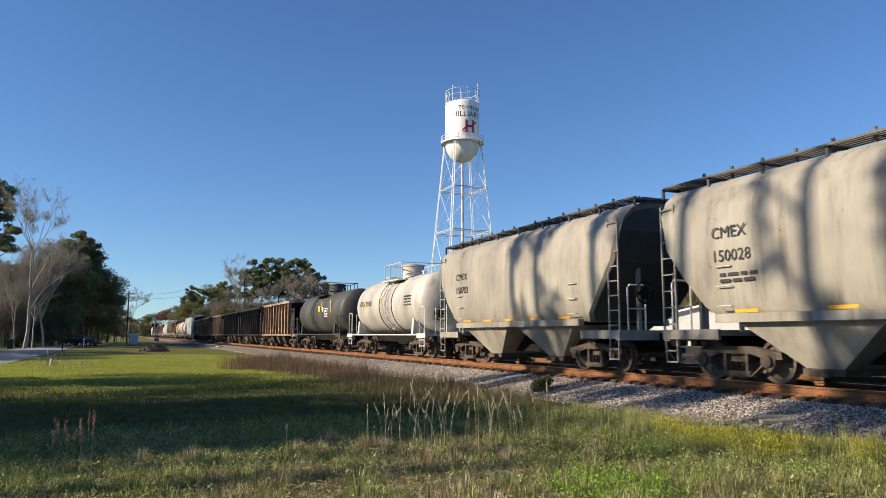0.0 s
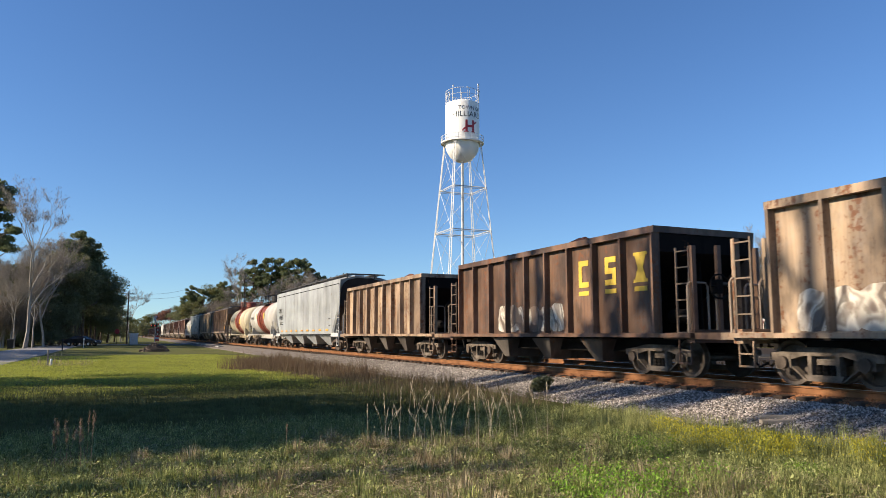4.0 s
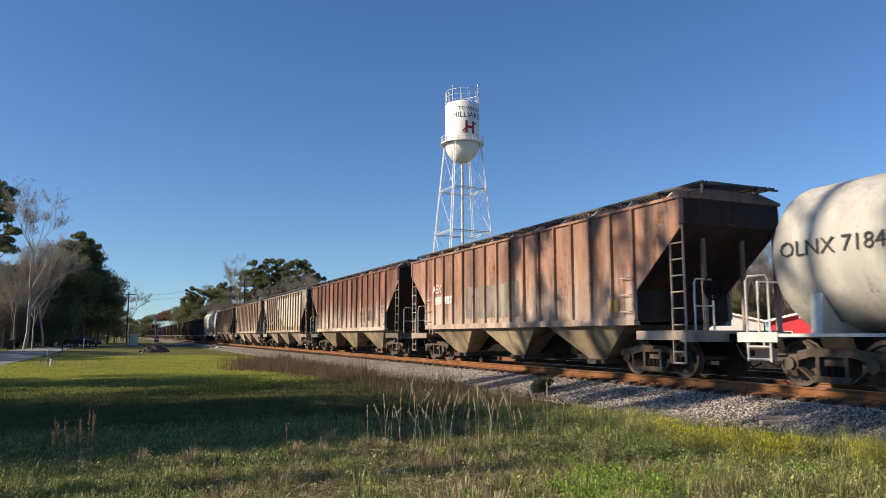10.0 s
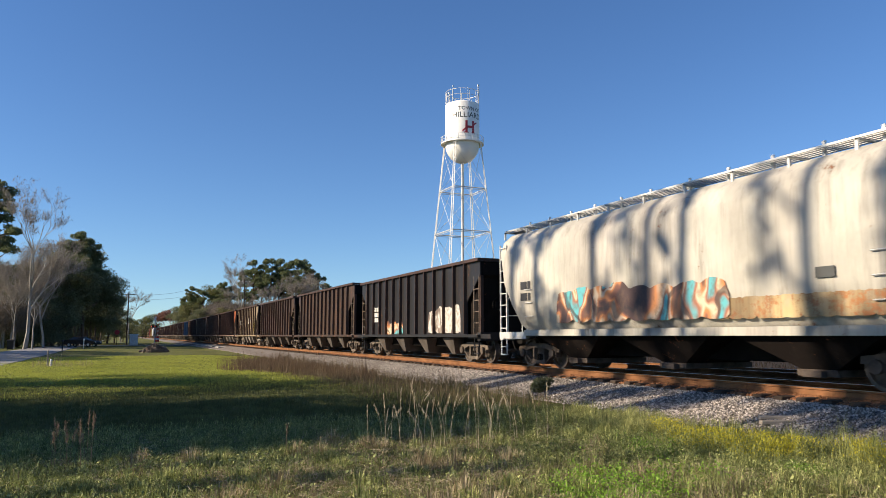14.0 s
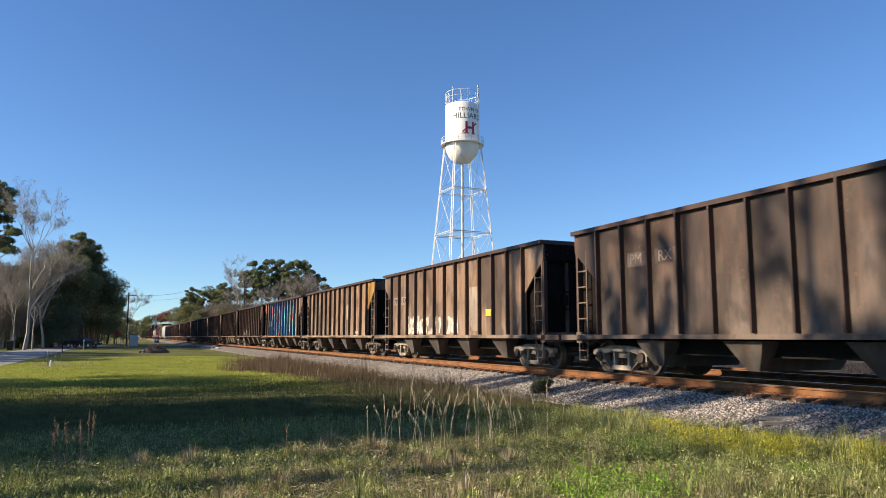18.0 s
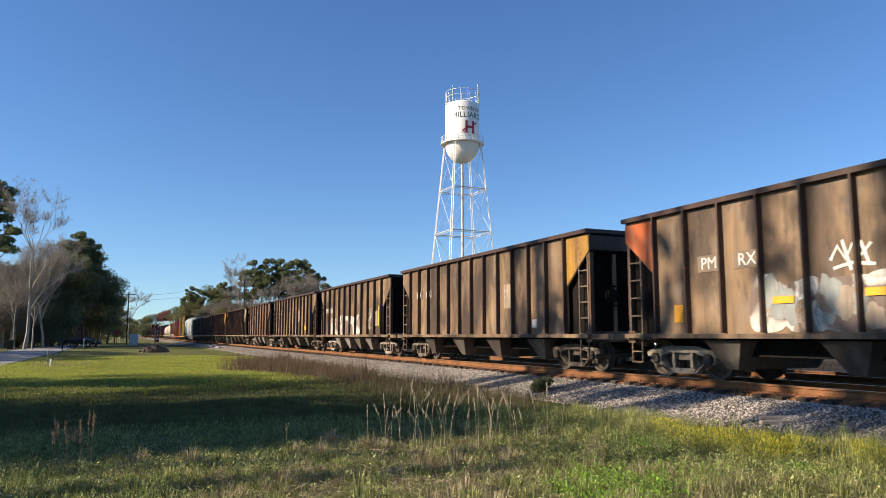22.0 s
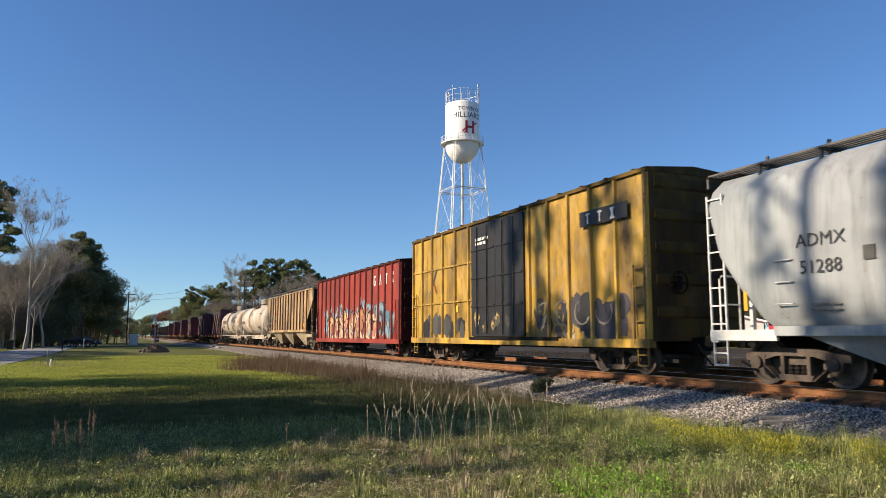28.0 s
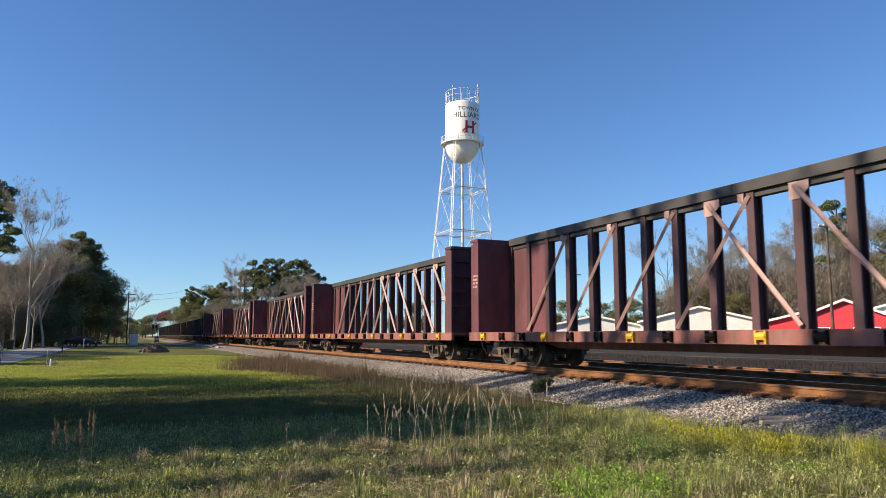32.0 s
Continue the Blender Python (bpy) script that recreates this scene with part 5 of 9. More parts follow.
def tree(kind, seed, h, label):
    """A tree at the origin: trunk with limbs, and its crown."""
    rnd, g = random.Random(seed), np.random.default_rng(seed)
    t = thing(kind + "_tree", Matrix(), label, "tree", kind + " trees")
    s = Shape()
    tips = []
    if kind == "tall_pine":
        s.tube([(0, 0, -0.3), (0.1, -0.1, h * 0.5), (0.2, 0.1, h * 0.98)], h * 0.0075, 8, h * 0.004)
        clumps = []
        for i in range(22):
            up = i > 6
            z = h * (rnd.uniform(0.87, 1.0) if up else rnd.uniform(0.58, 0.8))
            reach, a = h * (0.13 if up else 0.045) * rnd.uniform(0.2, 1.0), rnd.uniform(0, 6.283)
            c = (reach * math.cos(a), reach * math.sin(a), z)
            s.tube([(0.15, 0, z - 0.8), (c[0] * 0.5, c[1] * 0.5, z - 0.3), c], h * 0.003, 4, h * 0.0015)
            k = h * (rnd.uniform(0.03, 0.05) if up else rnd.uniform(0.01, 0.018))
            clumps.append((c, (k * 1.1, k * 1.1, k * (0.8 if up else 2.2))))
        pv, mat, size, bark = crown_points(clumps, 2600, g), L_PINE, 0.12, M_BARK
    elif kind == "pine":
        pts = [(0, 0, -0.3), (rnd.uniform(-0.2, 0.2), rnd.uniform(-0.2, 0.2), h * 0.5), (rnd.uniform(-0.5, 0.5), rnd.uniform(-0.5, 0.5), h * 0.97)]
        s.tube(pts, h * 0.013, 7, h * 0.004)
        clumps = []
        for i in range(46):
            z = h * rnd.uniform(0.55, 0.98)
            reach = h * 0.15 * (1.15 - (z / h - 0.55) * 1.3) * rnd.uniform(0.35, 1.1)
            a = rnd.uniform(0, 6.283)
            c = (reach * math.cos(a), reach * math.sin(a), z + rnd.uniform(0, 0.8))
            s.tube([(0, 0, z - 0.8), (c[0] * 0.5, c[1] * 0.5, z - 0.3), c], h * 0.004, 4, h * 0.0015)
            k = h * rnd.uniform(0.02, 0.045)
            clumps.append((c, (k * 1.3, k * 1.3, k * 0.75)))
        clumps.append(((0, 0, h), (h * 0.05, h * 0.05, h * 0.04)))
        pv, mat, size, bark = crown_points(clumps, 16000, g), L_PINE, 0.1, M_BARK
    elif kind in ("oak", "olive"):
        limb_tree(s, (0, 0, -0.2), h, 0.75, 2, rnd, h * 0.028, tips=tips)
        clumps = []
        for i in range(34):
            a, z = rnd.uniform(0, 6.283), h * rnd.uniform(0.22, 0.95)
            reach = h * 0.36 * math.sin(math.pi * min(1, max(0.12, (z / h - 0.05)))) ** 0.7 * rnd.uniform(0.3, 1.1)
            k = h * rnd.uniform(0.07, 0.14)
            clumps.append(((reach * math.cos(a), reach * math.sin(a), z), (k * 1.2, k * 1.2, k * 0.85)))
        pv, mat, size, bark = crown_points(clumps, 24000, g), L_OAK if kind == "oak" else L_OLIVE, 0.14, M_BARK
    elif kind == "bush":
        limb_tree(s, (0, 0, -0.1), h, 0.9, 2, rnd, h * 0.02, tips=tips, first=0.3)
        clumps = []
        for i in range(24):
            a, z = rnd.uniform(0, 6.283), h * rnd.uniform(0.08, 0.85)
            reach = h * 0.55 * rnd.uniform(0.1, 1.0) * (1.1 - z / h * 0.6)
            k = h * rnd.uniform(0.12, 0.22)
            clumps.append(((reach * math.cos(a), reach * math.sin(a), z), (k, k, k * 0.8)))
        pv, mat, size, bark = crown_points(clumps, 5200, g), L_OAK, 0.21, M_BARK
    else:
        limb_tree(s, (0, 0, -0.2), h, 0.62 if kind == "thicket" else 0.46, 4, rnd, h * 0.013, limbs=3, sides=6, tips=tips, first=0.22 if kind == "thicket" else 0.4)
        tp = np.array([tuple(p) for p in tips])
        many = {"bare": 7000, "mossy": 16000, "thicket": 30000}.get(kind, 3600)
        pv = tp[g.integers(0, len(tp), many)] + g.normal(size=(many, 3)) * h * {"bare": 0.011, "thicket": 0.075}.get(kind, 0.03)
        mat, size, bark = {"budding": L_BUD, "thicket": L_BRUSH}.get(kind, L_DRY), {"bare": 0.16, "mossy": 0.17, "thicket": 0.26}.get(kind, 0.3), M_PALEBARK
    part("trunk", s.mesh("trunk", True), bark, t)
    part("crown", big_mesh("crown", leaf_cards(pv, size * h / 14, g, 0.0, *((0.1, 0.8) if kind in ("bare", "mossy", "thicket") else (0.55, 0.0))), len(pv), 4), mat, t)
    return t


STOCK = {}
for kind, seed, h, label in (("pine", 1, 20, "tall dark green pine with a ragged crown"), ("pine", 2, 19, "tall pine with bare lower trunk"), ("oak", 3, 13, "dense dark evergreen oak"), ("oak", 4, 12, "broad dark evergreen oak"),
                             ("bare", 5, 16, "leafless pale-barked tree with fine twigs"), ("bare", 6, 15, "bare winter tree hung with moss"), ("mossy", 14, 14, "leafless tree draped in grey moss"), ("thicket", 15, 10, "leafless brown thicket of fine twigs"), ("thicket", 16, 10, "dense grey-brown winter brush"), ("budding", 7, 11, "tree with reddish spring buds"), ("olive", 8, 13, "sunlit olive-green leafy tree"), ("tall_pine", 12, 24, "tall slender pine with a thin high crown"), ("tall_pine", 13, 24, "tall slender pine with an open crown"), ("bush", 9, 5, "dense dark green shrub in the wood")):
    STOCK.setdefault(kind, []).append((tree(kind, seed, h, label), h))
used = set()


def plant(kind, x, y, h, turn=0.0, which=0):
    """Sets a tree of that kind, h metres tall, on the ground."""
    src, h0 = STOCK[kind][which % len(STOCK[kind])]
    k = h / h0
    if src.name in used:
        ob = copy_thing(src, Matrix())
    else:
        ob = src
        used.add(src.name)
    ob.scale = (k, k, k)
    ob.matrix_basis = Matrix.Translation((x, y, ground_height(x, y))) @ Matrix.Rotation(turn, 4, "Z") @ Matrix.Diagonal((k, k, k, 1))
    return ob


rnd = random.Random(11)
def polar(px, d):
    """The place d metres away on the bearing that lies px along the view's width."""
    r = (px - 784.0) / 1270.0
    f = 1.0072
    v = Vector((-f * 0.91500 + r * 0.40346, f * 0.40346 + r * 0.91500)).normalized()
    return v.x * d, v.y * d


# the wood along the side road, seen from its shaded side: bearing, distance, height
for px, d, h, kind in ((-30, 114, 22.2, "pine"), (-58, 118, 21.7, "pine"), (44, 98, 17.4, "bare"), (78, 103, 13.5, "bare"), (20, 104, 12.5, "mossy"), (2, 106, 9.5, "thicket"), (26, 108, 9.5, "thicket"), (48, 107, 10.5, "mossy"), (6, 106, 10.5, "mossy"), (-18, 108, 10, "thicket"), (58, 100, 9, "bare"), (26, 101, 10, "bare"),
                       (92, 122, 14.0, "oak"), (112, 126, 16.0, "pine"), (132, 128, 17.6, "pine"), (120, 131, 16.6, "oak"), (146, 131, 17.0, "pine"), (136, 133, 15.6, "oak"), (160, 136, 15.4, "pine"), (152, 138, 14.4, "oak"), (168, 142, 13.2, "pine"), (164, 146, 11.5, "oak"), (178, 152, 11.6, "pine"), (175, 158, 10.0, "oak"), (190, 164, 9.0, "oak"), (203, 172, 7.2, "oak"), (214, 182, 13.5, "bare"), (226, 186, 11.5, "bare"),
                       (110, 145, 15, "oak"), (30, 118, 11.5, "oak"), (-20, 120, 12, "oak"), (60, 122, 12, "oak"), (82, 124, 12.5, "oak"), (8, 120, 11.5, "oak"), (165, 160, 12, "oak"), (218, 205, 5.5, "oak"), (230, 220, 4.5, "oak")):
    x, y = polar(px, d)
    plant(kind, x, y, h, rnd.uniform(0, 6.28), rnd.randrange(2))
for px, d, h in ((-12, 113, 6.0), (8, 114, 7.0), (26, 115, 6.5), (44, 116, 7.0), (60, 116, 7.0), (76, 117, 7.5), (92, 118, 7.0), (106, 120, 6.5)):
    x, y = polar(px, d)
    plant("bush", x, y, h, rnd.uniform(0, 6.28))
for i in range(30):
    x, y = polar(-40 + i * 7.6, 108 + i * 2.2 + rnd.uniform(-3, 3))
    plant("bush", x, y, rnd.uniform(3.5, 6.0), rnd.uniform(0, 6.28))


# woods beyond the track: pines over a brown mass of bare trees
for px, d, h, kind in ((326, 240, 13.5, "pine"), (336, 236, 16.3, "pine"), (347, 240, 15.8, "pine"), (358, 232, 14.9, "pine"), (372, 238, 17, "olive"), (384, 234, 16.9, "pine"), (395, 228, 17.3, "pine"), (406, 230, 16.3, "pine"), (427, 205, 21.5, "bare"), (433, 225, 20.9, "pine"), (446, 220, 23.2, "pine"),
                       (462, 228, 22.8, "pine"), (477, 218, 23.6, "pine"), (492, 224, 24.2, "pine"), (507, 216, 22.3, "pine"), (522, 222, 24.0, "pine"), (536, 214, 23.1, "pine"), (549, 220, 20.9, "pine"), (562, 215, 18.6, "pine"), (574, 212, 16.3, "pine"), (596, 216, 14, "thicket"), (470, 206, 17, "bare"),
                       (500, 204, 16.5, "bare"), (528, 206, 17, "bare"), (412, 212, 16, "thicket"), (400, 215, 17, "thicket"), (386, 210, 16, "thicket"), (370, 216, 15.5, "thicket"), (352, 222, 13, "thicket"), (340, 226, 11, "olive"), (330, 230, 10, "oak"), (424, 208, 17.5, "thicket"), (440, 210, 17, "thicket"), (456, 206, 17, "thicket"), (472, 208, 16, "thicket"), (488, 204, 16, "thicket"), (504, 206, 15.5, "thicket"), (520, 203, 16.5, "thicket"), (536, 206, 17, "thicket"), (552, 203, 17.5, "mossy"), (566, 206, 16, "thicket"), (580, 208, 14.5, "thicket"),
                       (485, 198, 10, "oak"), (515, 198, 9, "olive"), (432, 200, 9, "oak"), (392, 204, 9, "olive"), (360, 210, 9, "oak"), (640, 215, 13, "thicket"), (690, 215, 12, "thicket"), (740, 205, 11, "olive")):
    x, y = polar(px, d)
    plant(kind, x, y, h, rnd.uniform(0, 6.28), rnd.randrange(2))
for px, d, h, kind in ((322, 330, 13, "budding"), (308, 340, 14, "budding"), (296, 345, 13, "budding"), (270, 420, 13, "olive"), (258, 440, 12, "olive"), (246, 460, 11, "olive"), (316, 300, 13, "oak"), (228, 470, 12, "olive"), (215, 480, 12, "olive"), (236, 420, 8, "oak"), (252, 400, 8, "oak")):
    x, y = polar(px, d)
    plant(kind, x, y, h, rnd.uniform(0, 6.28))
for px, d, h, kind in ((1195, 150, 20, "bare"), (1225, 145, 19, "bare"), (1260, 140, 19, "bare"), (1300, 150, 20, "bare"), (1335, 138, 17, "mossy"), (1370, 140, 18, "bare"), (1410, 135, 17, "mossy"), (1445, 130, 19, "bare"), (1470, 125, 17, "mossy"), (1490, 124, 21.5, "pine"), (1522, 128, 19, "pine"), (1535, 120, 18, "bare"), (1570, 122, 17, "mossy"), (1610, 120, 20, "pine"), (1650, 118, 19, "oak"),
                       (1215, 128, 17, "thicket"), (1250, 126, 19, "thicket"), (1285, 128, 18, "thicket"), (1320, 126, 20, "thicket"), (1355, 127, 18, "thicket"), (1390, 125, 19, "thicket"), (1430, 124, 17, "thicket"), (1470, 122, 19, "thicket"), (1510, 120, 18, "thicket"), (1550, 119, 19, "thicket"), (1590, 118, 18, "thicket"), (1010, 170, 10, "olive"), (1060, 168, 9, "oak"), (1110, 165, 10, "olive"), (1150, 160, 11, "oak"), (960, 175, 10, "olive"), (910, 180, 10, "oak"), (860, 185, 10, "olive"), (1240, 120, 9, "olive"), (1310, 118, 8, "olive")):
    x, y = polar(px, d)
    plant(kind, x, y, h, rnd.uniform(0, 6.28), rnd.randrange(2))
# the trees on the sun's side of the field, whose shade lies over grass and train
SHADE = [("oak", -14.3, -13.6, 8.8), ("oak", -17.5, -15, 10.5), ("mossy", -20.6, -15, 10.5), ("oak", -29.6, -16.0, 9.6), ("mossy", -28.4, -17.0, 14.0), ("oak", -18.4, -19.5, 13.0),
         ("tall_pine", -11.6, -23, 31.0), ("tall_pine", -13.4, -25.5, 32.5), ("tall_pine", -14.7, -22.5, 30.5), ("tall_pine", -17.9, -23.5, 31.5), ("tall_pine", -19.6, -25, 32.0), ("tall_pine", -21.3, -22.5, 30.5), ("tall_pine", -24.4, -24, 31.5), ("tall_pine", -26.2, -25.5, 32.0),
         ("oak", -58, -20, 10), ("oak", -64, -21, 10.5), ("oak", -71, -21, 11), ("oak", -78, -22, 11.5), ("oak", -84, -22, 10.5)]
for kind, x, y, h in SHADE:
    plant(kind, x, y, h, rnd.uniform(0, 6.28), rnd.randrange(2))
for x in (-15.5, -18.5):
    plant("bush", x, -12.5 + rnd.uniform(-1, 1), rnd.uniform(5, 7), rnd.uniform(0, 6.28))
plant("oak", -15.9, -14.6, 10.9, 2.0, 0)
for kind in list(STOCK):
    for src, h0 in STOCK[kind]:
        if src.name not in used:
            x, y = polar(1700, 150)
            plant(kind, x + rnd.uniform(-15, 15), y + rnd.uniform(-15, 15), h0)


# ---------------------------------------------------------------- grass
def blades(sampler, n, h0, h1, w, g, lean=0.5, simple=False):
    """Bent blades of two faces: arrays of quads and tips joined as five-cornered faces."""
    p = sampler(g, n)
    h = g.uniform(h0, h1, n) * p[:, 3]
    a = g.uniform(0, 6.283, n)
    d = np.stack([np.cos(a), np.sin(a), np.zeros(n)], -1)
    side = np.stack([-np.sin(a), np.cos(a), np.zeros(n)], -1) * (w * g.uniform(0.6, 1.4, n))[:, None]
    b = g.uniform(0.1, 1, n) * lean
    c = p[:, :3]
    up = np.array([0, 0, 1.0])
    mid = c + up * (h * 0.55)[:, None] + d * (b * h * 0.25)[:, None]
    tip = c + up * (h * (1 - 0.3 * b))[:, None] + d * (b * h * 0.9)[:, None]
    if simple:
        return np.stack([c - side, c + side, tip], 1).reshape(-1, 3)
    v = np.stack([c - side, c + side, mid + side * 0.75, mid - side * 0.75, tip], 1)
    return v.reshape(-1, 3)


def field(x0, x1, y0, y1, keep=None):
    def sample(g, n):
        out = np.empty((0, 2))
        while len(out) < n:
            q = np.stack([g.uniform(x0, x1, n), g.uniform(y0, y1, n)], -1)
            if keep is not None:
                q = q[keep(q[:, 0], q[:, 1], g)]
            out = np.concatenate([out, q])
        out = out[:n]
        z = np.array([ground_height(x, y) for x, y in out])
        tall = np.array([(0.75 + 0.9 * max(0, noise.noise((x * 0.5, y * 0.5, 7)) + 0.25)) * (0.5 + 1.2 * max(0, noise.noise((x * 3.7, y * 3.7, 2)) + 0.35)) for x, y in out])
        return np.column_stack([out, z, tall])
    return sample


M_GRASS = leafy("grass_blades", (0.05, 0.075, 0.016), (0.84, 0.86, 0.34), (0.4, 0.46, 0.15), 0.6, 9.0, 0.22)
M_STRAW = leafy("straw_blades", (0.2, 0.15, 0.08), (0.86, 0.74, 0.5), (0.4, 0.32, 0.17), 0.6, 6.0, 0.2)
# lawn green kept bright for the sunlit far part of the field
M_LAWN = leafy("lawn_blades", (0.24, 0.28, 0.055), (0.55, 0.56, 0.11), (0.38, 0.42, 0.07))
# greyer, darker grass; in the field it deepens the tree shade
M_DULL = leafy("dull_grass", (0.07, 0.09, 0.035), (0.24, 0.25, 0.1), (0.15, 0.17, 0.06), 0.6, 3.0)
M_WEED = leafy("pale_weeds", (0.14, 0.17, 0.045), (0.7, 0.68, 0.29), (0.36, 0.38, 0.13), 0.6, 4.0, 0.2)
M_BROADLEAF = leafy("broad_leaves", (0.08, 0.11, 0.03), (0.6, 0.63, 0.25), (0.35, 0.42, 0.12), 0.55, 5.0, 0.2)
M_GOLD = leafy("goldenrod", (0.34, 0.36, 0.03), (0.76, 0.68, 0.09), (0.5, 0.42, 0.03))
M_FRESH = leafy("fresh_weeds", (0.11, 0.24, 0.025), (0.32, 0.5, 0.075), (0.24, 0.4, 0.04))
# weed brown halved to take in the shadow beyond the train
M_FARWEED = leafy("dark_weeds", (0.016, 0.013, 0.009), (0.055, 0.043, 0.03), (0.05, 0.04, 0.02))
M_DITCH = leafy("ditch_grass", (0.08, 0.062, 0.038), (0.36, 0.285, 0.18), (0.25, 0.2, 0.11), 0.6, 2.0, 0.2)
M_BROWNWEED = leafy("brown_weeds", (0.075, 0.05, 0.034), (0.22, 0.16, 0.105), (0.15, 0.1, 0.06))


def sward(name, mat, label, n, sampler, h0, h1, w, seed, lean=0.5):
    g = np.random.default_rng(seed)
    simple = n > 40000
    v = blades(sampler, n, h0, h1, w * (1.3 if simple else 1), g, lean, simple)
    tagged(part(name, big_mesh(name, v, n, 3) if simple else bent_blades(name, v, n), mat), label, "grass", kind="stuff")


def patches(x, y, scale, seed):
    return np.array([noise.noise((a * scale, b * scale, seed)) for a, b in zip(x, y)])


def spots(x, y, places):
    """How far inside soft round places (x, y, radius) the points lie, 0 to 1."""
    out = np.zeros(len(x))
    for px, py, r in places:
        out = np.maximum(out, np.clip(1.3 - np.hypot(x - px, y - py) / r, 0, 1))
    return out


STRAW_SPOTS = ((-5.9, 5.6, 0.6), (-5.5, 5.0, 0.5), (-6.7, 4.2, 0.6), (-9.7, 3.6, 1.0), (-9.4, 4.6, 1.0), (-9.2, 5.6, 0.9), (-7.3, 4.0, 0.8), (-7.6, 2.9, 0.8), (-6.2, 6.3, 0.75), (-5.6, 6.9, 0.7), (-6.6, 3.6, 0.7), (-8.3, 1.2, 0.5), (-8.0, 2.2, 0.9), (-7.4, 1.9, 0.8), (-8.6, 3.3, 0.8), (-7.2, 2.6, 0.7), (-6.9, 5.0, 0.6))


def near_keep(x, y, g):
    return (y > -0.16 * -x - 1.2) & (y < 9.35 + 0.9 * patches(x, y, 0.8, 17)) & (g.random(len(x)) < np.clip(9.0 / np.maximum(3, -x), 0.25, 1))


def green_keep(x, y, g):
    k = near_keep(x, y, g)
    return k & (g.random(len(x)) < (0.25 + 0.75 * np.clip(0.6 + 1.6 * patches(x, y, 0.9, 2), 0, 1)) * (1 - 0.7 * spots(x, y, STRAW_SPOTS)))


def straw_keep(x, y, g):
    k = near_keep(x, y, g)
    return k & (g.random(len(x)) < 0.03 + 0.3 * np.clip(patches(x, y, 0.7, 9) * 1.5 - 0.2, 0, 1) + 0.88 * spots(x, y, STRAW_SPOTS))


def tuft_keep(x, y, g):
    return near_keep(x, y, g) & (patches(x, y, 5.5, 14) > 0.02) & (g.random(len(x)) < 0.3 + 0.7 * np.clip(patches(x, y, 1.1, 3) * 2 + 0.4, 0, 1))


sward("near_grass", M_GRASS, "rough green grass in the foreground", 120000, field(-14, -3.6, -4, 9.8, green_keep), 0.025, 0.1, 0.0034, 21, 0.9)
sward("dry_grass", M_STRAW, "dry straw-coloured grass among the green", 40000, field(-14, -3.6, -4, 9.8, straw_keep), 0.035, 0.14, 0.0022, 22, 1.0)
sward("grass_tufts", M_GRASS, "taller tufts of green grass", 36000, field(-14, -3.6, -4, 9.8, tuft_keep), 0.05, 0.15, 0.0034, 28, 1.0)
sward("rough_grass", M_DULL, "rough grass round the edge of the field", 46000, field(-60, 14, -15, 9.4, lambda x, y, g: ((x > -5) | (y < 0.14 * x - 0.5)) & ((y > -5.2) | (y < -11.6)) & (np.hypot(x, y) > 1.2)), 0.05, 0.16, 0.008, 37, 0.6)
# bright sward beyond, dull one where the tree shade lies
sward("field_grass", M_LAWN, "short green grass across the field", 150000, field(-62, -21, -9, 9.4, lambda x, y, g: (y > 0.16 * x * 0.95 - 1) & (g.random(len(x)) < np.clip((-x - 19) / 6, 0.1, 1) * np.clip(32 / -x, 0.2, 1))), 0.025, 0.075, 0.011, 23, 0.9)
sward("dull_grass", M_DULL, "dull green and grey grass, darkened for tree shade", 130000, field(-28, -13, -6, 9.4, lambda x, y, g: (y > 0.16 * x * 0.95 - 1) & (g.random(len(x)) < np.clip((28 + x) / 5, 0.1, 1) * np.clip(15 / -x, 0.2, 1))), 0.03, 0.1, 0.005, 36, 0.7)
sward("ditch_grass", M_DITCH, "brown and straw tall grass along the ballast", 30000, field(-48, -15, 5.6, 9.9, lambda x, y, g: g.random(len(x)) < np.clip((y - 5.2) / 3, 0.1, 1)), 0.1, 0.4, 0.0034, 24, 0.45)
sward("roadside_weeds", M_STRAW, "thin dead weeds round a marker stake", 260, field(-47, -41, -4.4, -1.4), 0.2, 0.6, 0.005, 33, 0.3)
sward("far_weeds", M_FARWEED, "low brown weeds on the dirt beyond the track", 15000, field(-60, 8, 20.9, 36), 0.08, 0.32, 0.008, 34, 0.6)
sward("brown_weeds", M_BROWNWEED, "brown dry weeds in a dense clump", 12000, field(-50, -24, 4.2, 9.2, lambda x, y, g: g.random(len(x)) < spots(x, y, ((-36, 6.6, 2.6), (-40, 7.6, 2.2), (-33, 7.3, 2.0), (-30, 7.6, 1.6), (-44, 8.0, 1.6), (-27, 8.2, 1.4))) ** 2), 0.2, 0.6, 0.006, 25, 0.35)
sward("dull_weeds", M_DULL, "low dull weeds at the foot of the ballast", 20000, field(-22, -11.5, 6.2, 9.9), 0.05, 0.2, 0.004, 38, 0.6)
sward("green_weeds", M_GRASS, "green weeds by the ballast", 20000, field(-12.5, -7, 6.2, 9.9), 0.07, 0.28, 0.0024, 26, 0.4)
GOLD_SPOTS = ((-7.3, 7.3, 0.62), (-7.1, 7.9, 0.6), (-7.6, 7.0, 0.42), (-6.5, 8.8, 0.35), (-9.2, 7.9, 0.3))


def gold_keep(x, y, g):
    return g.random(len(x)) < spots(x, y, GOLD_SPOTS) ** 1.5 * np.clip(0.45 + 2.2 * patches(x, y, 2.3, 5), 0.02, 1)


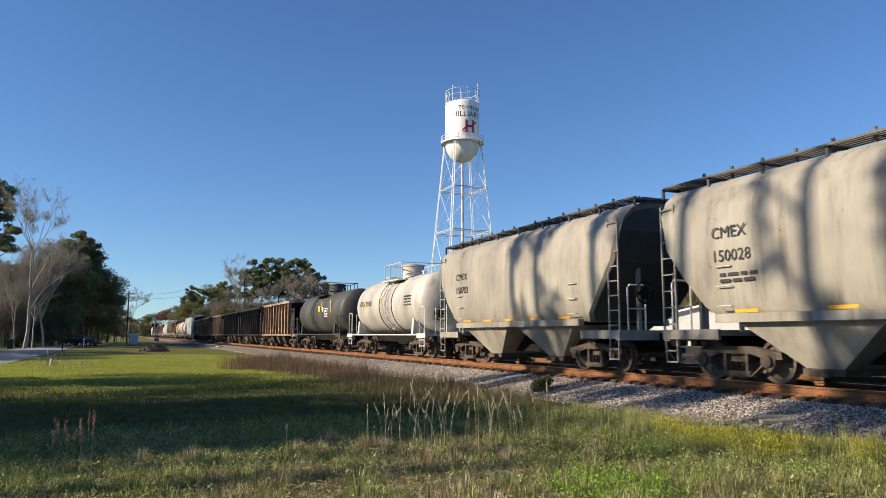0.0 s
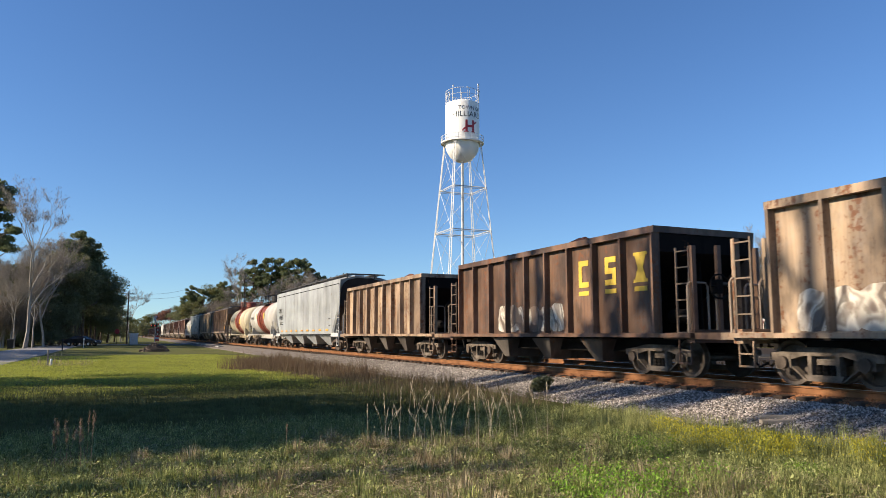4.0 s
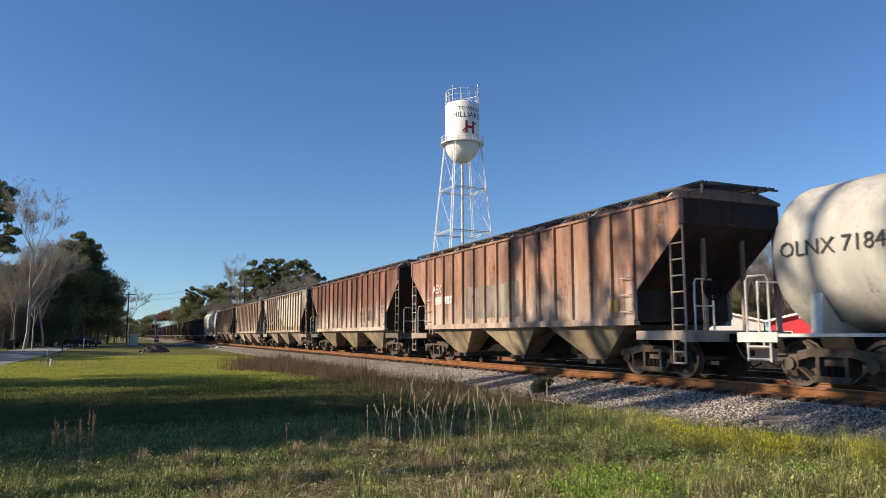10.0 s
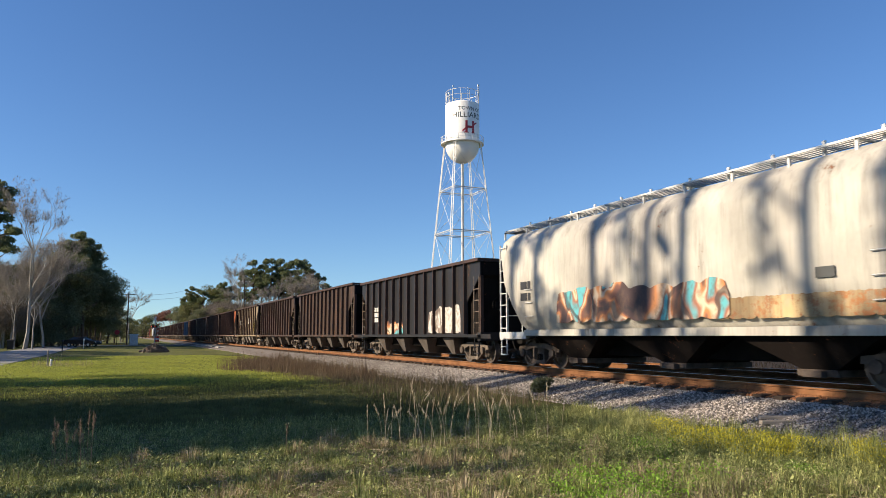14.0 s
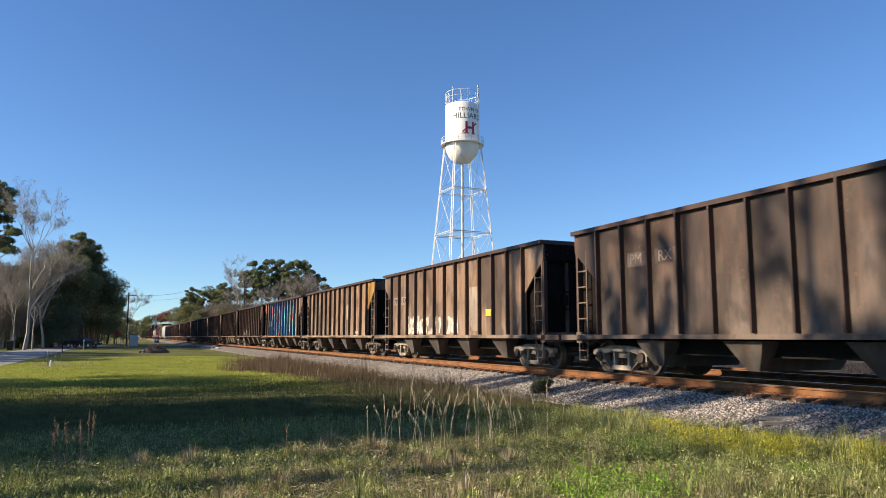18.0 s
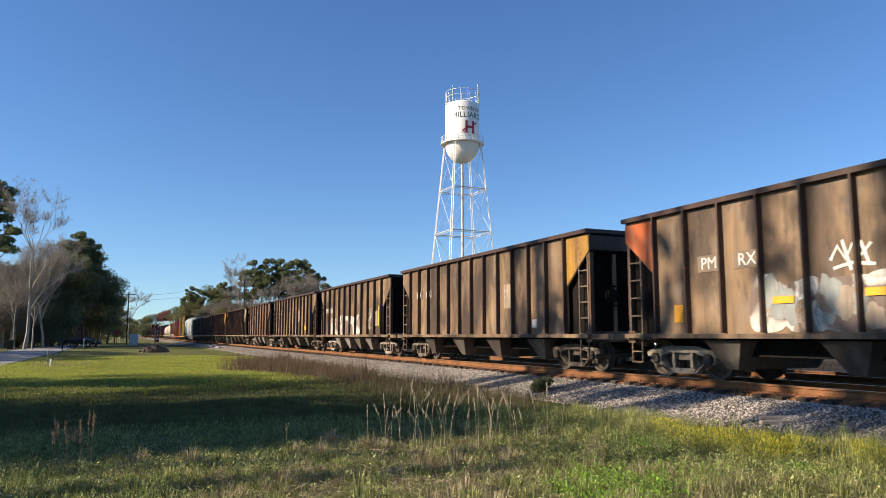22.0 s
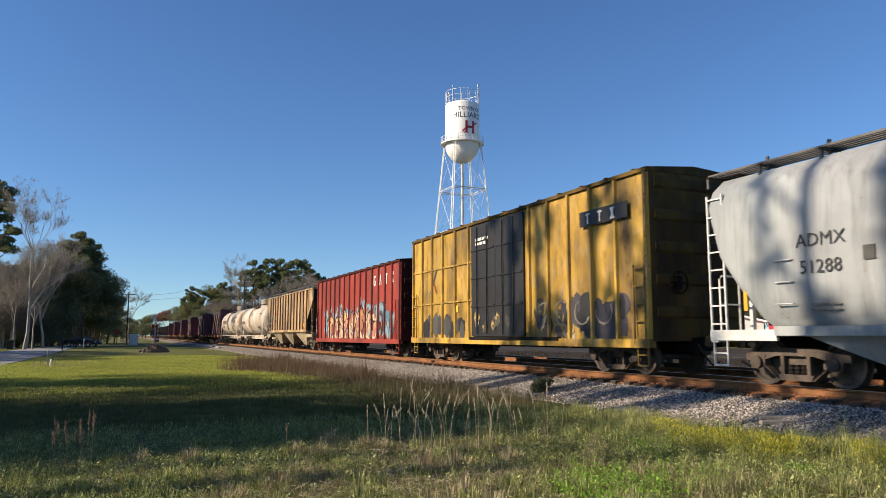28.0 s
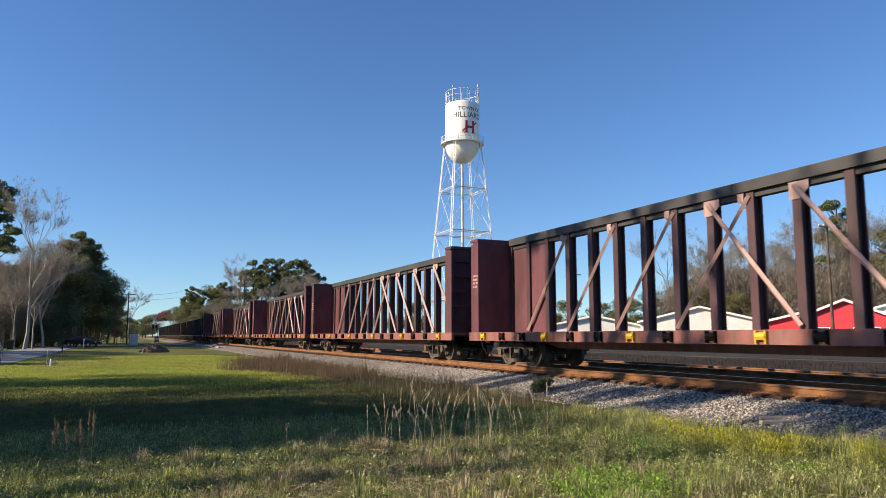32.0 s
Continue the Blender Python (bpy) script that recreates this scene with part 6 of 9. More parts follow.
sward("loose_weeds", M_WEED, "loose pale green weeds taller than the grass", 30000, field(-12.5, -4.8, 3.4, 9.7, lambda x, y, g: near_keep(x, y, g) & (g.random(len(x)) < np.clip(patches(x, y, 1.3, 21) * 2.2 + 0.25, 0.03, 1) * np.clip((y - 3.2) / 2.5, 0.1, 1))), 0.08, 0.24, 0.0024, 44, 0.9)
def weed_clumps(name, mat, label, places, h0, h1, w, seed):
    """Tufts whose blades lean out from one root."""
    g = np.random.default_rng(seed)
    vs = []
    for x, y, q in places:
        n = int(170 * q)
        a, far = g.uniform(0, 6.283, n), g.random(n) ** 0.7
        rad = 0.16 * q * far
        c = np.stack([x + rad * np.cos(a), y + rad * np.sin(a), np.full(n, ground_height(x, y))], -1)
        h = g.uniform(h0, h1, n) * q ** 0.5 * (1.1 - 0.5 * far)
        d = np.stack([np.cos(a), np.sin(a), np.zeros(n)], -1)
        b = (0.1 + 0.75 * far * g.random(n))[:, None] * h[:, None]
        side = np.stack([-np.sin(a), np.cos(a), np.zeros(n)], -1) * (w * g.uniform(0.6, 1.4, n))[:, None]
        up = np.array([0, 0, 1.0])
        mid, tip = c + up * (h * 0.6)[:, None] + d * b * 0.4, c + up * (h * (1 - 0.25 * far))[:, None] + d * b
        vs.append(np.stack([c - side, c + side, mid + side * 0.8, mid - side * 0.8, tip], 1).reshape(-1, 3))
    v = np.concatenate(vs)
    tagged(part(name, bent_blades(name, v, len(v) // 5), mat), label, "weeds", kind="stuff")


def clump_places(n, seed, x0, x1, y0, y1, keep=None):
    rc = random.Random(seed)
    out = []
    while len(out) < n:
        x, y = rc.uniform(x0, x1), rc.uniform(y0, y1)
        if noise.noise((x * 0.9, y * 0.9, seed)) + rc.uniform(-0.25, 0.25) > -0.05 and (keep is None or keep(x, y)):
            out.append((x, y, rc.uniform(0.6, 1.6)))
    return out


weed_clumps("weed_clumps", M_WEED, "tall pale green weeds in clumps by the ballast", clump_places(120, 3, -13, -5.4, 5.2, 9.3, lambda x, y: y > 9.3 + (x + 5.4) * 0.5), 0.16, 0.42, 0.0032, 61)
weed_clumps("low_clumps", M_GRASS, "tufted green grass clumps in the field", clump_places(190, 4, -11.5, -4.2, -1.2, 8.6), 0.07, 0.2, 0.0034, 62)
weed_clumps("straw_clumps", M_STRAW, "dead straw tufts in the field", clump_places(60, 6, -10.5, -4.4, 0.0, 7.6), 0.1, 0.26, 0.0026, 63)
sward("goldenrod_stems", M_GRASS, "green stems of yellow-flowering weeds", 9000, field(-10.6, -5.8, 6.4, 9.2, gold_keep), 0.12, 0.34, 0.0016, 27, 0.3)


def flowers():
    """Upright slender flower heads at the tops of the stems."""
    g = np.random.default_rng(31)
    n = 7000
    p = field(-10.6, -5.8, 6.4, 9.2, gold_keep)(g, n)
    c = p[:, :3] + np.stack([np.zeros(n), np.zeros(n), g.uniform(0.12, 0.4, n)], -1)
    a = g.uniform(0, 6.283, n)
    side = np.stack([np.cos(a), np.sin(a), np.zeros(n)], -1) * g.uniform(0.003, 0.008, (n, 1))
    up = np.stack([g.normal(0, 0.006, n), g.normal(0, 0.006, n), g.uniform(0.006, 0.02, n)], -1)
    v = np.stack([c - up, c + side, c + up, c - side], 1).reshape(-1, 3)
    tagged(part("yellow_flowers", big_mesh("yellow_flowers", v, n, 4), M_GOLD), "small yellow flower heads on tall weeds", "flowers", kind="stuff")


flowers()


def low_leaves(name, mat, label, n, places, size, h, seed):
    g = np.random.default_rng(seed)
    p = field(-13, -3.2, -4, 9.4, lambda x, y, g: near_keep(x, y, g) & ((g.random(len(x)) < spots(x, y, places)) if places else True))(g, n)
    pts = p[:, :3] + np.stack([np.zeros(len(p)), np.zeros(len(p)), g.uniform(0.01, h, len(p)) * p[:, 3]], -1)
    tagged(part(name, big_mesh(name, leaf_cards(pts, size, g, 0.6), len(pts), 4), mat), label, "weeds", kind="stuff")


low_leaves("clover_leaves", M_BROADLEAF, "small green leaves of low weeds", 110000, None, 0.014, 0.11, 41)
low_leaves("broad_weeds", M_BROADLEAF, "broader leaves of low field weeds", 15000, None, 0.022, 0.13, 46)
low_leaves("leafy_weeds", M_BROADLEAF, "knee-high leafy weeds along the ballast", 42000, ((-8.0, 7.0, 1.5), (-9.6, 7.6, 1.2), (-7.0, 6.2, 1.1), (-10.2, 6.2, 1.1), (-6.3, 7.6, 0.8), (-11.5, 8.2, 0.9), (-8.6, 5.4, 0.8), (-5.9, 6.6, 0.6)), 0.013, 0.26, 48)


def litter(name, mat, label, n, sampler, long0, long1, half, seed):
    """Dead stalks that lie about, propped on the grass."""
    g = np.random.default_rng(seed)
    p = sampler(g, n)
    a, lng = g.uniform(0, 6.283, n), g.uniform(long0, long1, n)
    d = np.stack([np.cos(a) * lng, np.sin(a) * lng, g.normal(0, 0.18, n) * lng], -1)
    side = np.stack([-np.sin(a), np.cos(a), np.full(n, 0.4)], -1) * half
    c = p[:, :3] + np.stack([np.zeros(n), np.zeros(n), g.uniform(0.01, 0.09, n)], -1)
    v = np.stack([c - side, c + side, c + d + side * 0.6, c + d - side * 0.6], 1).reshape(-1, 3)
    tagged(part(name, big_mesh(name, v, n, 4), mat), label, "dead stalks", kind="stuff")


litter("straw_litter", M_STRAW, "dead straw lying across the grass", 14000, field(-12, -3.8, -3, 9.0, lambda x, y, g: near_keep(x, y, g) & (g.random(len(x)) < 0.12 + 0.88 * spots(x, y, STRAW_SPOTS))), 0.06, 0.24, 0.0022, 47)
low_leaves("fresh_weeds", M_FRESH, "bright green leafy weeds", 8000, ((-6.2, 4.35, 0.45), (-5.95, 4.85, 0.45), (-5.6, 4.2, 0.4), (-6.6, 4.7, 0.3), (-8.3, 6.7, 0.4), (-7.6, 6.3, 0.35), (-6.0, 5.8, 0.25), (-6.2, 7.4, 0.3)), 0.015, 0.2, 42)


# end paints, darkened to carry the shade of the ends; the grey also paints railings
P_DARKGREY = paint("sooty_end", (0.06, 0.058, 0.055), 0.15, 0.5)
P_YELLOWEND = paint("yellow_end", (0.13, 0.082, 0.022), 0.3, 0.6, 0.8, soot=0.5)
P_BAYGREY = paint("bay_grey", (0.12, 0.105, 0.092), 0.25, 0.6, soot=0.6)
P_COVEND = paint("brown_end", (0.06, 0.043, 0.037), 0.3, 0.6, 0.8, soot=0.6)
# grime taken down to near black for the shade at open hopper ends
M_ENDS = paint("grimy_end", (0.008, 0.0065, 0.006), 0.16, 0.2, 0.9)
# ---------------------------------------------------------------- the train, from the front car back; places are those at 0 s
CARS = []


def put(car, *rest):
    CARS.append(car)
    return car


P_BEIGE = paint("beige_hopper", (0.355, 0.338, 0.292), 0.12, 0.45, soot=0.15)
P_WHITE = paint("white_hopper", (0.36, 0.39, 0.41), 0.05, 0.4, soot=0.12)
P_CREAMTANK = paint("cream_tank", (0.53, 0.48, 0.4), 0.44, 0.4, rust_col=(0.42, 0.2, 0.08), grime_col=(0.2, 0.12, 0.06), soot=0.22)
P_WHITETANK = paint("white_tank", (0.5, 0.49, 0.455), 0.1, 0.4, soot=0.15)
P_GREYTANK = paint("grey_tank", (0.075, 0.083, 0.084), 0.3, 0.7)
P_YELLOWTANK = paint("yellowed_tank", (0.55, 0.49, 0.345), 0.12, 0.4, soot=0.12)
P_REDBAND = paint("red_band", (0.27, 0.06, 0.034), 0.2, 0.5, soot=0.35)
P_BROWNCOV = paint("brown_hopper", (0.31, 0.2, 0.122), 0.35, 0.7, soot=0.55, chalk=0.35)
P_TANCOV = paint("tan_hopper", (0.42, 0.335, 0.225), 0.28, 0.6, soot=0.35)
P_GREYGREEN = paint("grey_green_hopper", (0.33, 0.375, 0.36), 0.05, 0.5, soot=0.15)
P_PINKCOV = paint("faded_pink_hopper", (0.36, 0.2, 0.14), 0.4, 0.6, soot=0.4, chalk=0.6)
P_REDCOV = paint("red_brown_hopper", (0.27, 0.118, 0.082), 0.35, 0.7, soot=0.5, chalk=0.8)
P_RUSTTAN = paint("rusty_tan_hopper", (0.42, 0.38, 0.315), 0.55, 0.65, soot=0.4, chalk=0.2)
P_TANCOV2 = paint("pale_tan_hopper", (0.4, 0.305, 0.225), 0.5, 0.7, soot=0.5, chalk=0.6)
P_DARKCOV = paint("dark_brown_hopper", (0.16, 0.11, 0.083), 0.4, 0.7, soot=0.85, chalk=0.45)
P_CHALKPANEL = paint("chalk_panel", (0.54, 0.51, 0.44), 0.12, 0.5, soot=0.1, chalk=0.3)
P_WHITECOV = paint("chalk_white_hopper", (0.5, 0.48, 0.425), 0.08, 0.45, soot=0.15)
P_DARKRIB = paint("dark_rib", (0.07, 0.036, 0.026), 0.25, 0.5, soot=0.4)
P_BLACKOPEN = paint("black_open", (0.021, 0.021, 0.024), 0.15, 0.4, 0.42, grime_col=(0.06, 0.05, 0.042))
P_OLDWHITE = paint("chalky_open", (0.47, 0.385, 0.3), 0.58, 0.65, soot=0.5)
P_TANOPEN = paint("tan_open", (0.44, 0.32, 0.22), 0.45, 0.65, soot=0.5)
P_RUSTOPEN = paint("rusty_open", (0.22, 0.125, 0.08), 0.45, 0.7, soot=0.6)
P_BROWNOPEN = paint("brown_open", (0.1, 0.058, 0.038), 0.3, 0.7, soot=0.75, chalk=0.12)
P_BROWN2 = paint("brown_open_two", (0.265, 0.176, 0.103), 0.26, 0.65, soot=0.75)
P_PALEBROWN = paint("pale_brown_open", (0.32, 0.25, 0.16), 0.25, 0.55, soot=0.55)
P_BROWN4 = paint("brown_open_four", (0.27, 0.158, 0.1), 0.3, 0.65, soot=0.6, chalk=0.15)
P_BROWN3 = paint("brown_open_three", (0.275, 0.174, 0.11), 0.26, 0.65, soot=0.7, chalk=0.1)
P_DARKOPEN = paint("dark_open", (0.06, 0.036, 0.026), 0.4, 0.5, soot=0.6)
P_YELLOWBOX = paint("yellow_boxcar", (0.5, 0.31, 0.045), 0.25, 0.5, soot=0.5)
P_REDBOX = paint("red_boxcar", (0.29, 0.04, 0.025), 0.1, 0.3)
P_REDPOST = paint("red_post", (0.2, 0.03, 0.024), 0.15, 0.4)
# body red darkened for the shaded boxcar end; also outlines the graffiti
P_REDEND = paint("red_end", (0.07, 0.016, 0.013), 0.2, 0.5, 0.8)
P_ORANGECOV = paint("orange_tan_hopper", (0.48, 0.355, 0.19), 0.58, 0.65, rust_col=(0.26, 0.11, 0.042), soot=0.42)
P_MAROON = paint("maroon_flat", (0.14, 0.048, 0.062), 0.12, 0.5, soot=0.4)
P_MAROONDECK = paint("maroon_deck", (0.3, 0.12, 0.1), 0.25, 0.5)
P_DARKPOST = paint("dark_post", (0.075, 0.036, 0.042), 0.2, 0.5, soot=0.4)
P_PINKBRACE = paint("faded_brace", (0.5, 0.33, 0.3), 0.2, 0.35, soot=0.15)
P_DARKCHORD = paint("dark_chord", (0.055, 0.055, 0.055), 0.2, 0.4)
P_ORANGECORNER = paint("orange_corner", (0.55, 0.13, 0.03), 0.2, 0.4)
P_YELLOWCORNER = paint("yellow_corner", (0.45, 0.25, 0.04), 0.4, 0.6)
P_MIDFRAME = plain("mid_frame", (0.16, 0.132, 0.108), 0.85, 0.0, 0.7, 3.5, 20, 0.3)
P_PALEFRAME = plain("pale_frame", (0.31, 0.27, 0.225), 0.85, 0.0, 0.6, 3.5, 20, 0.3)
P_PALEBAY = paint("pale_bay", (0.3, 0.275, 0.24), 0.25, 0.6, soot=0.5)
P_BAYTAN = paint("bay_tan", (0.4, 0.33, 0.225), 0.3, 0.6, soot=0.4)
P_WORNMARK = paint("worn_mark", (0.2, 0.15, 0.11), 0.3, 0.5)
P_FADED = paint("faded_patch", (0.4, 0.32, 0.25), 0.25, 0.6, soot=0.3)
P_STEELTRIM = plain("galvanised_trim", (0.62, 0.62, 0.6), 0.5, 0.3, 0.2, 3, 20, 0.1)
G_WHITE = graffiti("white_graffiti", [(0.12, 0.09, 0.075), (0.4, 0.36, 0.31), (0.6, 0.57, 0.5), (0.3, 0.26, 0.22), (0.52, 0.48, 0.4), (0.16, 0.12, 0.1)], 1.9, 3.1, (0.05, 0.04, 0.035), 0.03)
G_SILVER = graffiti("silver_graffiti", [(0.15, 0.11, 0.09), (0.45, 0.43, 0.39), (0.58, 0.56, 0.52), (0.4, 0.37, 0.34), (0.54, 0.52, 0.47), (0.24, 0.19, 0.15)], 1.6, 6.1, (0.07, 0.045, 0.035), 0.035)
G_TEAL = graffiti("orange_teal_graffiti", [(0.05, 0.35, 0.45), (0.08, 0.45, 0.52), (0.6, 0.22, 0.03), (0.64, 0.42, 0.07), (0.62, 0.3, 0.05), (0.5, 0.12, 0.03), (0.6, 0.55, 0.4)], 1.7, 1.7, (0.03, 0.02, 0.02), 0.03)
G_BLUE = graffiti("bright_graffiti", [(0.015, 0.06, 0.18), (0.03, 0.23, 0.4), (0.055, 0.38, 0.5), (0.1, 0.48, 0.56), (0.05, 0.32, 0.45), (0.25, 0.42, 0.36), (0.5, 0.48, 0.08)], 0.8, 5.2, (0.02, 0.12, 0.3), 0.02)
G_DARK = graffiti("black_graffiti", [(0.02, 0.018, 0.018), (0.16, 0.14, 0.1), (0.3, 0.27, 0.2), (0.05, 0.04, 0.035), (0.34, 0.25, 0.07), (0.03, 0.025, 0.025)], 1.9, 2.4, (0.012, 0.01, 0.01), 0.06)
G_TAN = graffiti("tan_graffiti", [(0.3, 0.12, 0.07), (0.48, 0.35, 0.22), (0.55, 0.43, 0.3), (0.42, 0.3, 0.19), (0.5, 0.39, 0.27), (0.4, 0.16, 0.1)], 1.5, 7.7, (0.2, 0.07, 0.05), 0.025)
G_HAZE = graffiti("pale_blue_haze", [(0.08, 0.13, 0.18), (0.2, 0.32, 0.39), (0.36, 0.42, 0.43), (0.12, 0.22, 0.29), (0.3, 0.33, 0.34)], 1.5, 9.2, (0.2, 0.35, 0.45), 0.012)
P_SPRAYBLUE = paint("spray_blue", (0.11, 0.24, 0.34), 0.15, 0.5)
P_SPRAYWHITE = paint("spray_white", (0.34, 0.37, 0.36), 0.1, 0.5, soot=0.25)
P_SPRAYDARK = paint("spray_dark", (0.06, 0.055, 0.075), 0.15, 0.5)
P_SPRAYCYAN = paint("spray_cyan", (0.05, 0.36, 0.46), 0.08, 0.4, soot=0.25)
P_SPRAYNAVY = paint("spray_navy", (0.018, 0.075, 0.2), 0.08, 0.4, soot=0.25)
P_SPRAYGREEN = paint("spray_green", (0.42, 0.5, 0.14), 0.08, 0.4, soot=0.15)
G_BROWN = graffiti("rust_graffiti", [(0.06, 0.035, 0.035), (0.16, 0.07, 0.05), (0.5, 0.2, 0.07), (0.6, 0.48, 0.34), (0.3, 0.12, 0.07), (0.1, 0.38, 0.42)], 1.5, 4.4)


def tag(car, mat, x0, x1, z0, z1, y, label, seed=1, name="graffiti"):
    """A sprayed panel with a wavy outline, in strips between the side's ribs."""
    rnd = random.Random(seed)
    H = z1 - z0
    m = max(2, round((x1 - x0) / (0.75 * H)))
    n = m * 8
    lift = [rnd.uniform(0.82, 1.0) for i in range(m)]
    ups, downs = [], []
    for i in range(n + 1):
        u = i / 8
        k = min(m - 1, int(u))
        v = abs((u - k) * 2 - 1)
        ups.append(z0 + H * lift[k] * (1 - 0.16 * v ** 4) + H * 0.05 * rnd.uniform(-1, 1))
        downs.append(z0 + H * 0.12 * v ** 3 * rnd.random())
    ups = [(ups[max(0, i - 1)] + 2 * ups[i] + ups[min(n, i + 1)]) / 4 for i in range(n + 1)]
    ups[0] = ups[-1] = z0 + H * 0.5
    if name == "patch":
        ups = [z1 - H * 0.06 * rnd.random() for u in ups]

    xs = [x0 + (x1 - x0) * i / n for i in range(n + 1)]

    def make(s):
        lo, hi = [(x, y, d) for x, d in zip(xs, downs)], [(x, y, u) for x, u in zip(xs, ups)]
        vs = [(x, yy + dy, zz) for dy in (-0.004, 0.003) for x, yy, zz in lo + hi]
        m = n + 1
        fs = []
        for i in range(n):
            fs += [(i, i + 1, m + i + 1, m + i), (2 * m + i + 1, 2 * m + i, 3 * m + i, 3 * m + i + 1), (i + 1, i, 2 * m + i, 2 * m + i + 1), (m + i, m + i + 1, 3 * m + i + 1, 3 * m + i)]
        fs += [(0, m, 3 * m, 2 * m), (n, 2 * m + n, 3 * m + n, m + n)]
        s.add(vs, fs)
    part(name, shaped(("tag", x0, x1, z0, z1, seed), make), mat, car, label)


def puffs(car, mats, x0, x1, z0, z1, r0, r1, n, y, label, seed):
    """Bursts of spray paint: overlapping ragged blobs."""
    rnd = random.Random(seed)
    for i in range(n * len(mats)):
        x, z, q = rnd.uniform(x0, x1), rnd.uniform(z0, z1), rnd.uniform(r0, r1)
        ph = rnd.uniform(0, 9)

        def make(s):
            ring = []
            for k in range(18):
                a = k * math.pi / 9
                w = q * (1 + 0.5 * noise.noise((1.3 * math.cos(a) + ph, 1.3 * math.sin(a), ph)) + 0.2 * noise.noise((4 * math.cos(a), 4 * math.sin(a) + ph, ph)))
                ring.append((w * 0.8 * math.cos(a), 0, w * math.sin(a)))
            s.add([(0, 0, 0)] + ring, [(0, 1 + k, 1 + (k + 1) % 18) for k in range(18)])
        part("spray_patch", shaped(("puffs", seed, i), make), mats[i % len(mats)], car, label, at=(x, y - 0.0004 * i, z))


def panel_mark(car, length, ribs, kinds, z, h, mat):
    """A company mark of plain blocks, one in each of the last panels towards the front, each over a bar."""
    b = length / 2 - 1.38
    step = (2 * b - 0.1) / (ribs - 1)
    for i, kind in enumerate(kinds):
        x = b - 0.05 - (len(kinds) - i) * step + (step - h * 0.62) / 2
        block_logo(car, x, z, -1.505, h, mat, kind, 0)
        stripe(car, x, z - 0.22, -1.505, h * 0.62, 0.12, mat)


def spray_line(car, pts, half, y, mat):
    """One thick sprayed stroke along a bent line."""
    def make(s):
        lo, hi = [], []
        for i, (x, z) in enumerate(pts):
            a, b = pts[max(0, i - 1)], pts[min(len(pts) - 1, i + 1)]
            d = Vector((b[0] - a[0], b[1] - a[1]))
            d = d.normalized() if d.length > 1e-6 else Vector((1, 0))
            lo.append((x - d.y * half, z + d.x * half))
            hi.append((x + d.y * half, z - d.x * half))
        m = len(pts)
        vs = [(x, y + dy, z) for dy in (0, 0.003) for x, z in lo + hi]
        fs = []
        for i in range(m - 1):
            fs += [(i, i + 1, m + i + 1, m + i), (2 * m + i + 1, 2 * m + i, 3 * m + i, 3 * m + i + 1)]
        s.add(vs, fs)
    part("graffiti_stroke", shaped(("stroke", tuple(pts), half), make), mat, car)


def block_logo(car, x, z, y, h, mat, kinds, step):
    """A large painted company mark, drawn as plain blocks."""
    for i, kind in enumerate(kinds):
        def make(s):
            w, t = h * 0.62, h * 0.2
            if kind == "c":
                s.box(0, t, -0.006, 0, 0, h); s.box(t, w, -0.006, 0, 0, t); s.box(t, w, -0.006, 0, h - t, h)
            elif kind == "g":
                s.box(0, t, -0.006, 0, 0, h); s.box(t, w, -0.006, 0, 0, t); s.box(t, w, -0.006, 0, h - t, h); s.box(w - t, w, -0.006, 0, t, h * 0.5); s.box(w * 0.5, w - t, -0.006, 0, h * 0.36, h * 0.5)
            elif kind == "s":
                s.box(0, w, -0.006, 0, 0, t); s.box(0, w, -0.006, 0, h - t, h); s.box(0, w, -0.006, 0, (h - t) / 2, (h + t) / 2); s.box(0, t, -0.006, 0, (h + t) / 2, h - t); s.box(w - t, w, -0.006, 0, t, (h - t) / 2)
            elif kind == "x":
                s.prism([(0, 0), (t * 1.3, 0), (w, h), (w - t * 1.3, h)], -0.006, 0, "y")
                s.prism([(w - t * 1.3, 0), (w, 0), (t * 1.3, h), (0, h)], -0.009, -0.001, "y")
                for q in (0, h - t * 0.5):
                    s.box(-t * 0.2, t * 1.6, -0.0075, -0.0005, q, q + t * 0.5); s.box(w - t * 1.6, w + t * 0.2, -0.0075, -0.0005, q, q + t * 0.5)
            elif kind == "a":
                s.prism([(0, 0), (t, 0), (w / 2, h - t), (w - t, 0), (w, 0), (w / 2 + t / 2, h), (w / 2 - t / 2, h)], -0.006, 0, "y")
            elif kind == "t":
                s.box(0, w, -0.006, 0, h - t, h); s.box((w - t) / 2, (w + t) / 2, -0.006, 0, 0, h - t)
            else:
                s.box(0, w, -0.006, 0, 0, h)
        part("painted_mark", shaped(("block", kind, h), make), mat, car, at=(x + i * step, y - 0.004, z))


c = put(covered_hopper(-1.87, -13.51, P_BEIGE, "beige two-bay covered hopper car with curved sides", smooth=True, bays=2, eave=4.24, end_mat=P_DARKGREY, stripes=4))
write_on(c, "CMEX", .25, -4.1, 3.05, -1.585, M_LETTER); write_on(c, "150028", .25, -4.1, 2.55, -1.585, M_LETTER); bars(c, -3.9, 2.3, -1.58, 1.0, 2, M_LETTER)
c = put(covered_hopper(-15.1, -26.67, P_BEIGE, "beige two-bay covered hopper car with orange stripes", smooth=True, bays=2, eave=4.24, end_mat=P_DARKGREY, stripes=5))
write_on(c, "CMEX", .25, -4.1, 3.05, -1.585, M_LETTER); write_on(c, "150703", .25, -4.1, 2.55, -1.585, M_LETTER)
